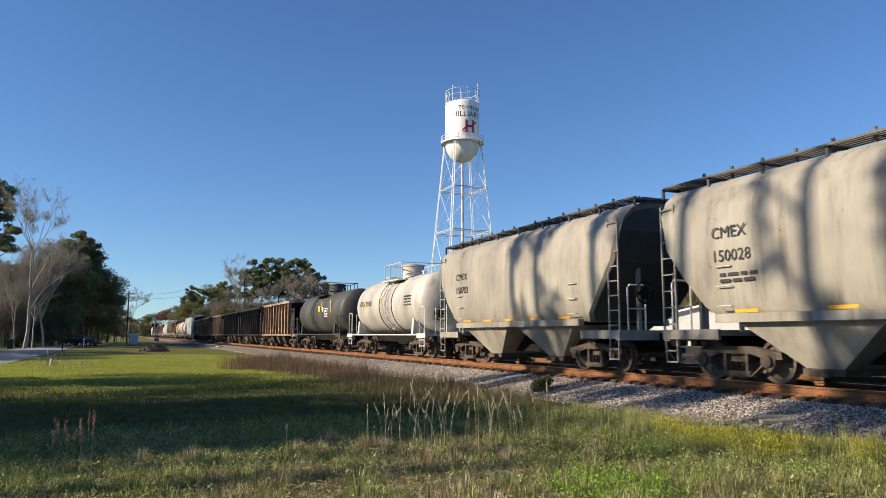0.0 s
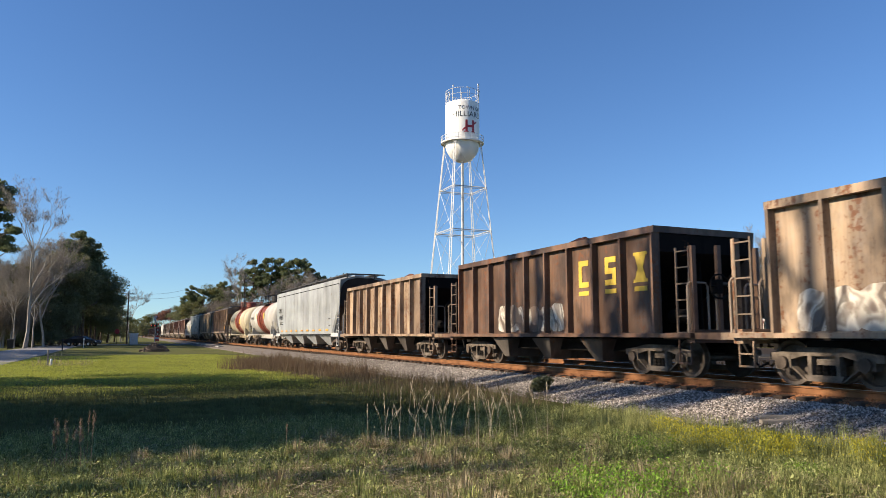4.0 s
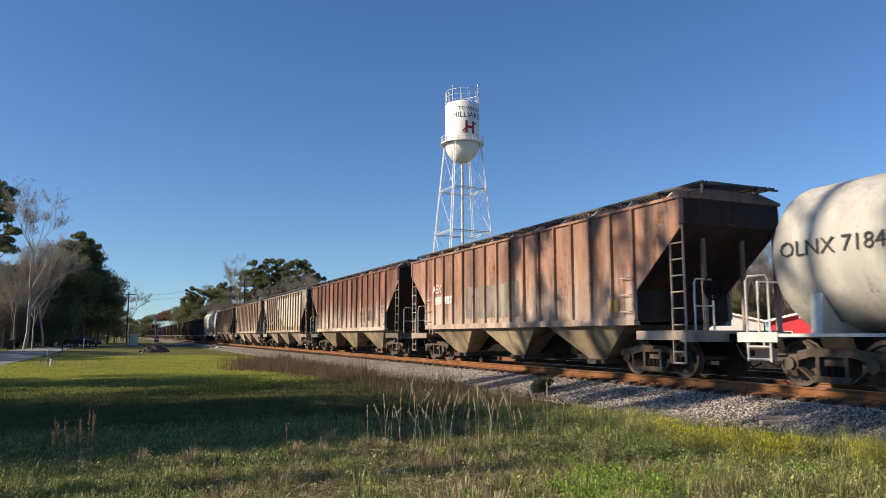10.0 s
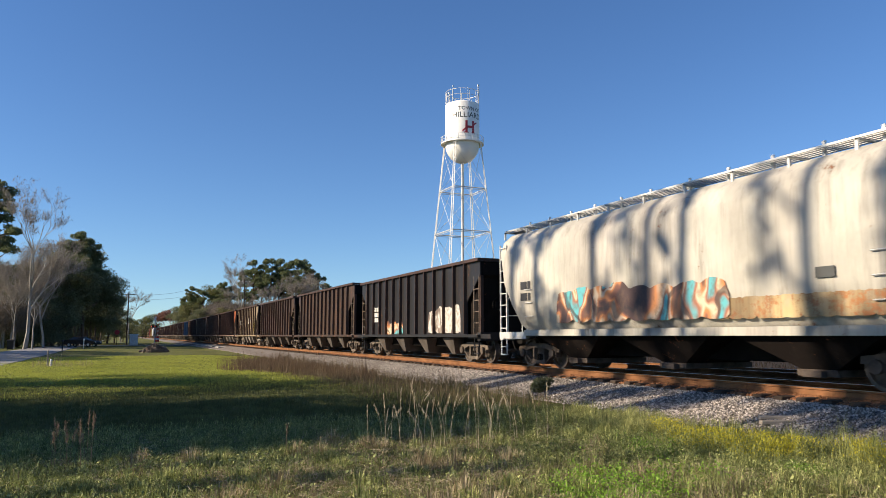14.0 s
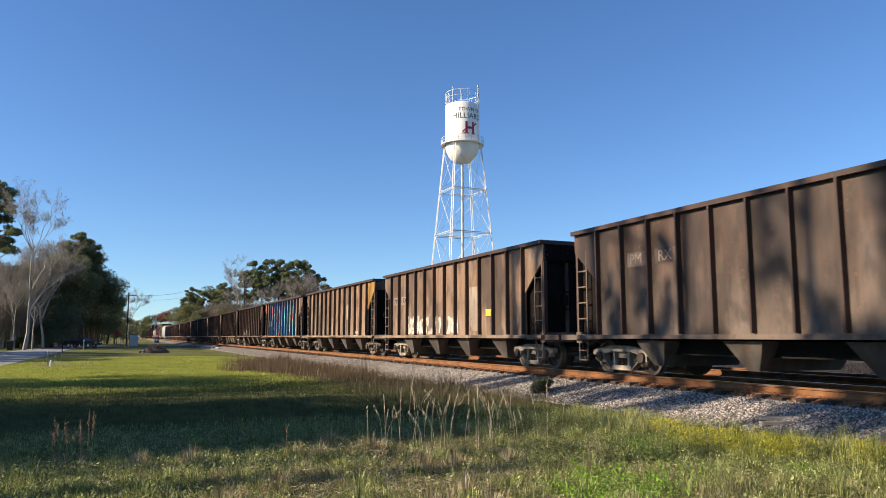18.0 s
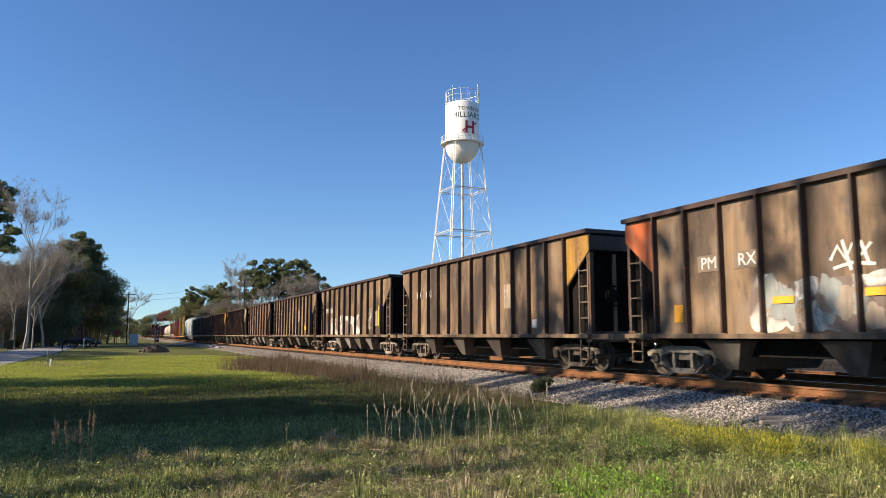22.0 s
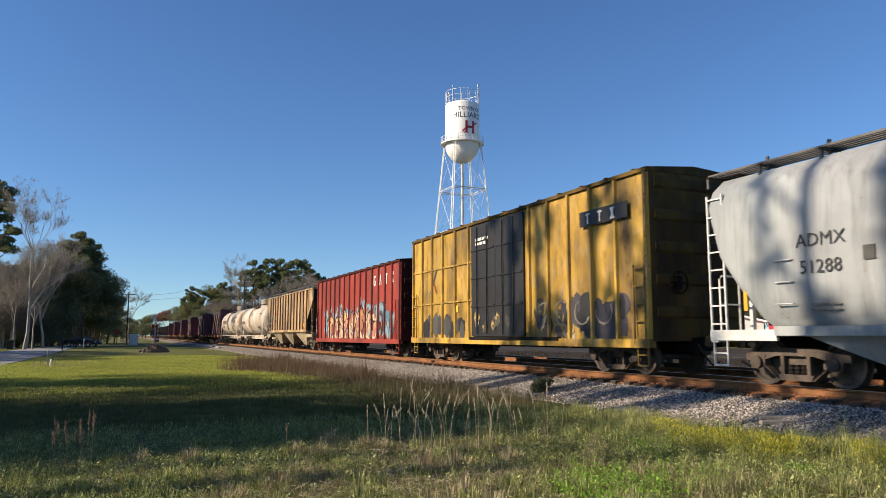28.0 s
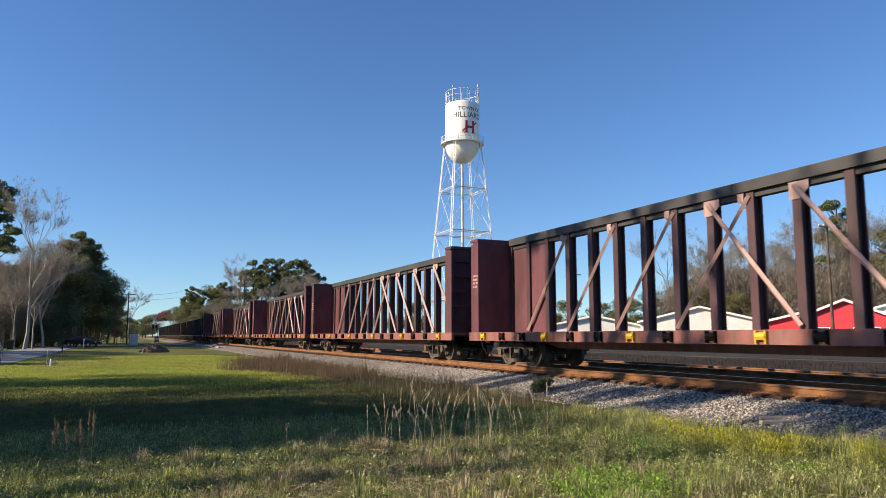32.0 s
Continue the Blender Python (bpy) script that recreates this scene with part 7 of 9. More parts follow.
c = put(tank_car(-28.3, -39.9, P_WHITETANK, "short white tank car with white railings", r=1.42, zc=2.47, trim=P_STEELTRIM, rail_mat=P_STEELTRIM, inset=(0.95, 0.45), dome_at=0.55, ladder_at=0.5, rings=(-0.5, 1.3)))
write_on(c, "UTLX 11685", .27, -3.75, 2.5, -1.425, M_LETTER); stripe(c, -2.75, 2.35, -1.428, 0.1, 0.5, M_LETTERY); stripe(c, -0.3, 2.5, -1.428, 0.1, 0.5, M_LETTERY); bars(c, 3.0, 2.8, -1.41, 0.9, 4, M_LETTER)
c = put(tank_car(-41.5, -53.8, P_GREYTANK, "dark grey tank car with yellow placard", r=1.38, zc=2.45, trim=P_GREYTANK, rail_mat=M_BLACK, inset=(0.4, 0.12), dish_deep=0.5))
stripe(c, 0.35, 2.5, -1.39, 0.55, 0.4, M_LETTERY, "placard"); bars(c, 1.9, 2.7, -1.385, 0.9, 6, M_LETTERW, 0.05, 0.05); stripe(c, 1.4, 2.5, -1.387, 0.3, 0.3, M_LETTERW); stripe(c, 1.2, 2.6, -1.385, 0.1, 0.6, M_LETTERY); stripe(c, 3.4, 2.4, -1.385, 0.12, 0.8, M_LETTERY)
c = put(open_hopper(-54.65, -67.25, P_OLDWHITE, "short chalky open hopper car with rusty ribs", ribs=10, top=3.62, bays=3, cage=0.9, porch=True, load=M_COAL, rib_mat=P_RUSTOPEN))
tag(c, G_BROWN, -3.6, 1.6, 1.08, 1.9, -1.506, "faded brown spray paint", 2)
spray_line(c, [(2.2 + 0.32 * math.cos(i * math.pi / 8), 2.55 + 0.4 * math.sin(i * math.pi / 8)) for i in range(13)], 0.11, -1.51, P_ORANGECOV)
c = put(open_hopper(-68.64, -81.9, P_BLACKOPEN, "black open hopper car with bright orange and teal graffiti", ribs=10, top=3.62, bays=3, cage=1.38, load=M_ORE))
panel_mark(c, 13.26, 10, "csx", 2.4, 0.75, M_LETTERY); tag(c, G_TEAL, -3.9, 1.9, 1.06, 2.3, -1.508, "orange and teal spray-painted piece", 3)
for x in (-5.3, -4.4): stripe(c, x, 2.0, -1.505, 0.45, 0.3, M_LETTERY); stripe(c, x, 1.5, -1.505, 0.5, 0.3, M_LETTERW)
stripe(c, 4.4, 1.5, -1.505, 0.12, 1.3, M_LETTERY); stripe(c, -5.6, 1.5, -1.505, 0.12, 0.8, M_LETTERY)
c = put(open_hopper(-83.1, -96.3, P_BLACKOPEN, "black open hopper car with yellow markings and an ore load", ribs=10, top=3.62, bays=3, cage=1.38, load=M_ORE))
panel_mark(c, 13.2, 10, "csx", 2.35, 0.8, M_LETTERY); write_on(c, "CS", .3, -4.6, 2.5, -1.5, M_LETTERY); write_on(c, "XT", .3, -3.5, 2.5, -1.5, M_LETTERY); bars(c, -4.6, 2.0, -1.505, 0.4, 1, M_LETTERY, 0.24); bars(c, -3.5, 2.0, -1.505, 0.4, 1, M_LETTERY, 0.24); bars(c, -2.4, 2.0, -1.505, 0.4, 1, M_LETTERY, 0.24)
stripe(c, 3.95, 1.3, -1.505, 0.7, 0.2, M_LETTERY); stripe(c, -4.7, 1.15, -1.505, 0.3, 0.22, M_LETTERY); stripe(c, -1.3, 1.15, -1.505, 0.4, 0.1, M_LETTERY); stripe(c, 0.8, 1.15, -1.505, 0.45, 0.1, M_LETTERY)
for x0, z0, q in ((0.72, 1.4, 0.75), (2.85, 1.5, 0.8)):
    for pts in ([(0, 0.1), (0.15, 0.5), (0.3, 0.1), (0.45, 0.55)], [(0.5, 0.1), (0.6, 0.45), (0.75, 0.1), (0.9, 0.5)], [(0.0, 0.3), (0.95, 0.34)], [(0.1, 0.6), (0.2, 0.15), (0.7, 0.6), (0.85, 0.12)]):
        spray_line(c, [(x0 + x * q, z0 + z * q) for x, z in pts], 0.028, -1.508, M_LETTERW)
for x in (1.85, 1.97, 2.09, 2.21, 2.33): stripe(c, x, 1.35, -1.506, 0.02, 0.3, M_LETTERW)
for z in (1.35, 1.45, 1.55, 1.63): stripe(c, 1.85, z, -1.509, 0.5, 0.02, M_LETTERW)
c = put(open_hopper(-97.57, -110.77, P_TANOPEN, "tan rusted open hopper car with faded yellow lettering", ribs=10, top=3.62, bays=3, cage=1.1, porch=True, load=M_ORE))
panel_mark(c, 13.76, 10, "cs", 2.3, 0.75, M_LETTERY); stripe(c, 4.2, 1.2, -1.51, 0.5, 1.3, M_LETTERY)
tag(c, G_WHITE, -5, 4, 1.06, 1.9, -1.506, "faded pale spray paint", 5)
c = put(open_hopper(-111.9, -125.1, P_RUSTOPEN, "dark brown open hopper car with yellow mark and white tag", ribs=10, top=3.62, bays=3, cage=1.1, porch=True, load=M_ORE))
panel_mark(c, 13.76, 10, "csx", 2.3, 0.75, M_LETTERY); tag(c, G_WHITE, -2.6, 1.4, 1.1, 2.0, -1.508, "white spray-painted letters", 6)
c = put(open_hopper(-126.7, -140.1, P_TANOPEN, "tan brown open hopper car with a stained side", ribs=10, top=3.62, bays=3, cage=1.1, porch=True, load=M_ORE))
c = put(covered_hopper(-141.1, -160.25, P_WHITE, "long white covered hopper car with a row of orange dashes", smooth=True, slab=True, square=1.6, bays=4, eave=4.3, low=1.15, stripes=9, end_mat=P_COVEND, trim=P_STEELTRIM))
write_on(c, "CBFX", .36, -8.35, 2.75, -1.585, M_LETTER); write_on(c, "490683", .36, -8.2, 2.2, -1.585, M_LETTER); bars(c, -8.0, 2.0, -1.57, 1.4, 2, M_LETTER)
c = put(tank_car(-161.8, -175.4, P_WHITETANK, "white tank car with a wide red band", band=P_REDBAND, ladder_mat=P_REDBAND, bands_at=(-1.65, 1.85), dome_at=0.35, ladder_at=0.35, rings=(-0.1, 0.8), trim=P_WHITETANK, sill_mat=P_WHITETANK, dome_mat=M_BLACK, rail_mat=M_BLACK))
write_on(c, "RCRX 2681", .26, -5.0, 2.5, -1.505, M_LETTER); stripe(c, -1.95, 2.55, -1.505, 0.22, 0.5, M_LETTERY); stripe(c, 1.75, 2.5, -1.505, 0.5, 0.5, M_LETTERY)
c = put(tank_car(-177.0, -190.55, P_YELLOWTANK, "cream yellow tank car with a wide red band", band=P_REDBAND, ladder_mat=P_REDBAND, bands_at=(-1.65, 1.85), dome_at=0.35, ladder_at=0.35, rings=(-0.1, 0.8), trim=P_YELLOWTANK, sill_mat=P_BAYTAN, dome_mat=P_REDBAND, rail_mat=P_REDBAND))
write_on(c, "RCRX 25A0", .26, -5.0, 2.45, -1.505, M_LETTER); stripe(c, 1.7, 2.2, -1.505, 0.5, 0.55, M_LETTERY, "placard"); stripe(c, -1.8, 2.4, -1.505, 0.14, 0.6, M_LETTERY)
c = put(covered_hopper(-192.15, -209.1, P_BROWNCOV, "brown ribbed three-bay covered hopper car streaked with rust", end_mat=P_BROWNCOV, ribs=16))
block_logo(c, 1.2, 2.9, -1.522, 0.6, P_WORNMARK, "sx", 1.0); stripe(c, 5.9, 1.75, -1.525, 0.45, 0.4, M_ORANGE)
c = put(covered_hopper(-211.0, -228.0, P_TANCOV, "cream tan three-bay covered hopper car", ribs=14, trim=P_PALEBAY))
block_logo(c, 1.0, 2.7, -1.6, 0.75, M_LETTER, "csx", 1.0); bars(c, 1.4, 2.2, -1.53, 2.4, 2, M_LETTER, 0.14); bars(c, -6.0, 3.0, -1.53, 1.6, 2, M_LETTER, 0.24, 0.14)
c = put(covered_hopper(-229.6, -245.6, P_GREYGREEN, "pale grey-green covered hopper car with smooth sides", smooth=True, slab=True, eave=4.4, low=1.28, end_mat=P_DARKGREY, stripes=4, board_mat=M_BLACK, hopper_mat=P_PALEBAY))
write_on(c, "FURX", .3, -6.6, 2.9, -1.585, M_LETTER); write_on(c, "855359", .3, -6.6, 2.35, -1.585, M_LETTER); bars(c, 6.0, 2.1, -1.59, 0.6, 4, M_LETTER, 0.05, 0.05)
for x0, m in ((2.3, M_LETTER), (4.3, P_GREYTANK)):
    for pts in ([(0, 0.3), (0.25, 0.5), (0.2, 0)], [(0.05, 0.05), (0.3, 0.25), (0.45, 0.1), (0.5, 0.45)], [(0.55, 0.4), (0.75, 0.45), (0.6, 0.1), (0.85, 0.05)], [(0.8, 0.5), (0.9, 0.2), (1.05, 0.45)], [(-0.1, 0.2), (1.1, 0.28)]):
        spray_line(c, [(x0 + x, 2.05 + z) for x, z in pts], 0.035, -1.592, m)
c = put(tank_car(-247.1, -259.7, P_WHITETANK, "cream white tank car with yellow placard", trim=P_STEELTRIM, rail_mat=P_STEELTRIM))
write_on(c, "OLNX 718409", .3, -5.2, 2.5, -1.505, M_LETTER); stripe(c, 0.5, 2.2, -1.51, 0.6, 0.55, M_LETTERY, "placard"); stripe(c, 4.7, 2.2, -1.49, 0.14, 0.9, M_ORANGE); stripe(c, 1.6, 2.35, -1.505, 0.1, 0.45, M_LETTERY)
c = put(covered_hopper(-261.2, -278.3, P_PINKCOV, "rust-bleached pink covered hopper car", end_mat=P_COVEND, ribs=16, hopper_mat=P_BAYTAN))
write_on(c, "AEX", .34, -6.0, 2.7, -1.595, M_LETTERW); bars(c, -6.0, 2.55, -1.53, 1.8, 1, M_LETTERW, 0.3); stripe(c, 5.7, 1.6, -1.525, 0.4, 0.3, M_LETTERY); tag(c, P_PALEBAY, -3, 1, 1.6, 2.8, -1.527, "worn pale patch", 4, name="patch")
c = put(covered_hopper(-280.0, -297.0, P_REDCOV, "faded red-brown covered hopper car", end_mat=P_COVEND, ribs=15, hopper_mat=P_BAYTAN, trim=P_PALEBAY))
stripe(c, 2.5, 1.75, -1.525, 0.8, 0.55, P_PALEBAY, "marking_patch"); stripe(c, 3.75, 1.75, -1.525, 0.8, 0.55, P_PALEBAY, "marking_patch")
for w, x, z in (("MW", 2.6, 2.05), ("CX", 3.85, 2.05), ("462", 2.6, 1.8), ("887", 3.85, 1.8)): write_on(c, w, .2, x, z, -1.53, M_LETTER)
stripe(c, 3.0, 1.5, -1.525, 0.12, 1.0, M_LETTERY); stripe(c, -1.2, 1.5, -1.525, 0.12, 0.6, M_LETTERY)
c = put(covered_hopper(-298.5, -315.5, P_RUSTTAN, "tan covered hopper car blotched with rust", end_mat=P_COVEND, ribs=16, rib_mat=P_RUSTOPEN))
for i in range(5, 15):
    x = -6.75 + 0.9 * i
    stripe(c, x + 0.06, (3.1, 2.4, 2.25, 1.75, 1.7)[min(4, i - 5)], -1.522, 0.78, (0.85, 1.55, 1.7, 2.2, 2.25)[min(4, i - 5)], P_CHALKPANEL, "repainted_panel")
for i, w in enumerate(("A", "X")): write_on(c, w, .3, -5.2 + 0.95 * i, 2.5, -1.55, M_LETTERW)
for i, n in enumerate((2, 3)): bars(c, -5.25 + 0.95 * i, 2.2, -1.55, 0.5, 1, M_LETTERW, 0.22)
stripe(c, -5.75, 1.46, -1.525, 0.4, 0.16, M_ORANGE); stripe(c, -2.2, 1.46, -1.525, 0.7, 0.18, M_ORANGE); stripe(c, 1.4, 1.46, -1.525, 0.7, 0.18, M_ORANGE); stripe(c, 5.0, 1.46, -1.525, 0.7, 0.18, M_ORANGE)
c = put(covered_hopper(-317.2, -334.2, P_TANCOV2, "pale tan covered hopper car with orange stripes", end_mat=P_DARKCOV, ribs=15, stripes=5, trim=P_PALEBAY))
stripe(c, -6.1, 2.33, -1.575, 0.66, 0.76, P_PALEBAY, "marking_patch"); write_on(c, "AEX", .25, -6.05, 2.78, -1.6, M_LETTER); write_on(c, "24", .25, -6.0, 2.4, -1.6, M_LETTER); stripe(c, -7.0, 1.6, -1.54, 0.5, 0.35, M_ORANGE)
c = put(covered_hopper(-336.0, -352.2, P_DARKCOV, "dark brown covered hopper car with stained panels", end_mat=P_COVEND, ribs=15, hopper_mat=P_BAYTAN))
for w, x in (("MW", -5.6), ("CX", -4.6), ("462", -3.6), ("887", -2.4)): stripe(c, x - 0.1, 2.35, -1.525, 0.85, 0.4, P_BAYGREY, "marking_patch")
tag(c, G_WHITE, 0.8, 4.3, 1.5, 2.5, -1.528, "silver spray-painted tag", 12); stripe(c, 4.0, 1.8, -1.54, 0.18, 0.55, M_ORANGE)
# bays take the near-black end colour for the shadow under the car
c = put(covered_hopper(-353.8, -369.5, P_WHITECOV, "chalk-white covered hopper car with graffiti along its foot", hopper_mat=M_ENDS, smooth=True, eave=4.25, low=1.1, end_mat=P_DARKGREY, trim=P_STEELTRIM, board_mat=P_STEELTRIM))
tag(c, P_ORANGECOV, 2.0, 6.3, 1.34, 1.8, -1.565, "rust-brown patch", 20, name="patch"); tag(c, G_BROWN, -4.2, 2.4, 1.36, 2.4, -1.592, "orange, black and teal spray paint", 13)
bars(c, -6.3, 2.7, -1.585, 0.6, 2, M_LETTER, 0.24, 0.12); stripe(c, 4.5, 2.05, -1.6, 0.4, 0.2, P_GREYTANK)
c = put(open_hopper(-371.0, -385.1, P_BLACKOPEN, "black open hopper car with pale tags along the side", top=3.8))
tag(c, G_SILVER, 2.2, 5.4, 1.1, 2.2, -1.508, "white spray-painted tag", 14); tag(c, G_BROWN, -3.0, -0.8, 1.06, 1.7, -1.508, "orange spray-painted tag", 15); bars(c, -5.0, 2.4, -1.51, 1.0, 3, M_LETTERW, 0.2)
c = put(open_hopper(-386.6, -400.6, P_DARKOPEN, "dark red-brown open hopper car"))
c = put(open_hopper(-402.1, -416.9, P_DARKOPEN, "dark brown open hopper car", ribs=14))


G_PURPLE = graffiti("faded_purple", [(0.17, 0.1, 0.1), (0.2, 0.12, 0.14), (0.13, 0.08, 0.06), (0.22, 0.15, 0.13)], 1.2, 2.2, (0.12, 0.07, 0.06))


def pm(car, x, z, mats=(P_FADED, M_LETTER), words=("PM", "RX")):
    for i, w in enumerate(words):
        stripe(car, x + i * 1.05, z - 0.06, -1.5, 0.72, 0.36, mats[0], "marking_patch")
        write_on(car, w, .26, x + 0.1 + i * 1.05, z, -1.507, mats[1])


c = put(open_hopper(-418.4, -431.7, P_PALEBROWN, "brown open hopper car with pale discharge doors", ribs=11, gear=P_PALEBAY, bay_mat=P_PALEBAY, frame_mat=P_PALEFRAME))
tag(c, G_WHITE, 1.9, 2.9, 2.3, 2.8, -1.508, "white scribbled tag", 16); stripe(c, 0.4, 2.2, -1.505, 0.9, 0.55, M_LETTERW, "marking_patch"); stripe(c, 4.6, 1.4, -1.505, 0.15, 0.9, M_LETTERY); bars(c, -5.0, 2.6, -1.505, 1.4, 2, M_LETTERW, 0.2)
c = put(open_hopper(-433.5, -448.0, P_BROWN4, "brown open hopper car with an orange front corner", corner=P_ORANGECORNER, bay_mat=P_PALEBAY))
tag(c, G_WHITE, -2.0, -0.8, 1.1, 2.0, -1.506, "pale patch of spray paint", 21); tag(c, G_WHITE, 2.8, 3.8, 1.1, 2.3, -1.506, "pale patch of spray paint", 22); bars(c, -6.0, 1.5, -1.505, 1.4, 2, M_LETTERW)
c = put(open_hopper(-449.7, -464.4, P_BROWNOPEN, "dark stained open hopper car", frame_mat=P_PALEFRAME))
pm(c, -5.0, 2.8, (P_BROWNOPEN, P_FADED))
c = put(open_hopper(-466.1, -480.8, P_BROWN3, "brown open hopper car with pale graffiti patches", frame_mat=P_PALEFRAME))
tag(c, G_WHITE, -4.4, 1.2, 1.1, 1.9, -1.508, "lavender and white spray paint", 23); stripe(c, 2.2, 1.2, -1.506, 0.75, 1.6, P_FADED, "paint_patch"); stripe(c, 3.5, 1.7, -1.506, 0.5, 0.25, M_LETTERY); pm(c, -6.0, 2.5)
c = put(open_hopper(-482.4, -497.3, P_BROWN3, "brown open hopper car with a rusty yellow corner and white square", corner=P_YELLOWCORNER))
stripe(c, 2.35, 1.95, -1.506, 0.62, 0.85, P_FADED, "white_square"); pm(c, -4.9, 2.75, (P_WORNMARK, M_LETTER)); bars(c, 3.9, 1.3, -1.506, 0.7, 2, M_LETTERW, 0.16, 0.04)
c = put(open_hopper(-498.9, -513.6, P_BROWN3, "open hopper car covered in bright blue and red graffiti", corner_rear=P_ORANGECORNER, rib_mat=P_SPRAYNAVY, rib_span=(-4.2, 5.4)))
tag(c, G_BLUE, -4.5, 5.4, 1.06, 3.7, -1.508, "bright blue, cyan and yellow spray-painted piece", 24)
puffs(c, (P_SPRAYNAVY, P_SPRAYCYAN), -3.9, 4.9, 1.5, 3.2, 0.2, 0.5, 9, -1.513, "cyan and dark blue spray paint", 241)
puffs(c, (M_LETTERY,), -3.6, 4.8, 2.6, 3.4, 0.08, 0.17, 9, -1.526, "yellow dots of spray paint", 242)
puffs(c, (P_SPRAYDARK, P_PALEBAY, P_SPRAYDARK), -6.0, -4.4, 1.3, 2.9, 0.15, 0.4, 5, -1.506, "grey and black bursts of spray paint", 243)
stripe(c, -0.6, 1.85, -1.53, 0.5, 1.85, P_DARKRIB, "graffiti_letter"); stripe(c, -0.52, 1.12, -1.53, 0.64, 0.56, P_SPRAYGREEN, "graffiti_letter")
for line in ([(-4.4, 1.1), (-4.4, 2.4), (-4.3, 3.55)], [(-4.25, 3.5), (-3.6, 2.6), (-3.05, 1.5)], [(-2.75, 3.55), (-2.6, 2.7), (-2.4, 1.95)], [(-1.2, 3.6), (-0.95, 2.7), (-1.2, 1.9), (-1.85, 1.75)], [(-1.9, 3.0), (-1.35, 3.05)], [(-1.85, 2.3), (-1.4, 2.35)],
             [(-0.62, 3.5), (-0.5, 2.5), (-0.52, 1.9)], [(0.1, 3.5), (-0.05, 2.6), (0.15, 1.9), (-0.4, 1.75)], [(-1.4, 1.2), (-0.7, 1.15)], [(-0.4, 1.1), (0.1, 1.18)], [(0.65, 2.85), (0.69, 2.3), (0.65, 1.75)], [(2.5, 3.5), (2.45, 1.4), (3.3, 1.25)], [(3.6, 1.3), (3.75, 2.4), (3.9, 3.5)], [(3.7, 2.4), (4.6, 2.5)], [(4.7, 3.5), (4.6, 1.4)]):
    spray_line(c, [(x + 0.035, z + 0.02) for x, z in line], 0.145, -1.534, P_SPRAYWHITE)
    spray_line(c, line, 0.135, -1.54, M_RED)
stripe(c, -5.2, 1.85, -1.52, 0.7, 0.5, P_PALEBAY, "marking_patch"); stripe(c, -4.3, 1.85, -1.548, 0.75, 0.5, P_PALEBAY, "marking_patch")
c = put(open_hopper(-515.3, -529.9, P_BROWNOPEN, "dark brown open hopper car with white tags low on its side", frame_mat=P_PALEFRAME))
tag(c, G_WHITE, -3.6, 0.2, 1.1, 1.7, -1.508, "white spray paint", 25); stripe(c, 3.4, 1.3, -1.506, 0.5, 0.4, M_LETTERW)
c = put(open_hopper(-531.7, -545.0, P_BROWN2, "brown open hopper car with pale door gear and white tags", ribs=11, gear=P_PALEBAY, bay_mat=P_PALEBAY, frame_mat=P_PALEFRAME))
for x in (-0.7, 0.9): puffs(c, (P_FADED, P_PALEBAY), x, x + 0.9, 1.35, 1.85, 0.08, 0.2, 4, -1.508, "small pale tag", int(x * 10) + 40)
stripe(c, 4.95, 1.4, -1.506, 0.5, 0.65, P_FADED, "white_square")
pm(c, -5.2, 2.6); stripe(c, -1.6, 1.4, -1.506, 0.14, 0.5, M_LETTERY); stripe(c, 2.5, 1.2, -1.506, 0.14, 0.7, M_LETTERY)
c = put(open_hopper(-546.7, -561.5, P_BROWN2, "brown open hopper car with silver tag and orange rear corner", frame_mat=P_PALEFRAME, corner_rear=P_ORANGECORNER))
tag(c, G_SILVER, -3.5, 5.2, 1.06, 2.25, -1.508, "silver and white spray paint", 26); pm(c, -4.9, 2.45, (P_WORNMARK, M_LETTERW)); stripe(c, -5.7, 1.3, -1.506, 0.3, 0.4, M_ORANGE)
for x0 in (-3.3, -1.9, -0.5, 0.9, 2.3, 3.7): puffs(c, (P_SPRAYWHITE, P_FADED, P_SPRAYWHITE), x0, x0 + 1.1, 1.35, 1.95, 0.15, 0.34, 4, -1.514, "white bursts of spray paint", int(x0 * 10) + 500)
for x, z in ((-2.9, 1.62), (-0.95, 1.68), (0.75, 1.62), (3.1, 1.65)): stripe(c, x, z, -1.53, 0.5, 0.14, M_ORANGE)
for line in ([(-1.6, 2.35), (-1.45, 2.6), (-1.3, 2.35), (-1.15, 2.62), (-1.0, 2.4), (-0.8, 2.6)], [(-1.55, 2.2), (-1.2, 2.28), (-0.75, 2.22)], [(-1.35, 2.7), (-1.2, 2.15)], [(-1.0, 2.65), (-0.85, 2.2)]): spray_line(c, line, 0.03, -1.512, M_LETTERW)
c = put(open_hopper(-563.1, -577.7, P_BROWN2, "brown open hopper car with a yellow front corner", corner=P_YELLOWCORNER))
stripe(c, 2.4, 1.9, -1.506, 0.55, 0.8, P_FADED, "white_square"); pm(c, -5.6, 2.6, (P_WORNMARK, M_LETTERW)); stripe(c, 4.2, 1.25, -1.506, 0.3, 0.25, M_LETTERW)
c = put(open_hopper(-579.4, -592.7, P_BROWN2, "brown open hopper car with white graffiti letters", ribs=11, gear=P_PALEBAY, bay_mat=P_PALEBAY, frame_mat=P_PALEFRAME))
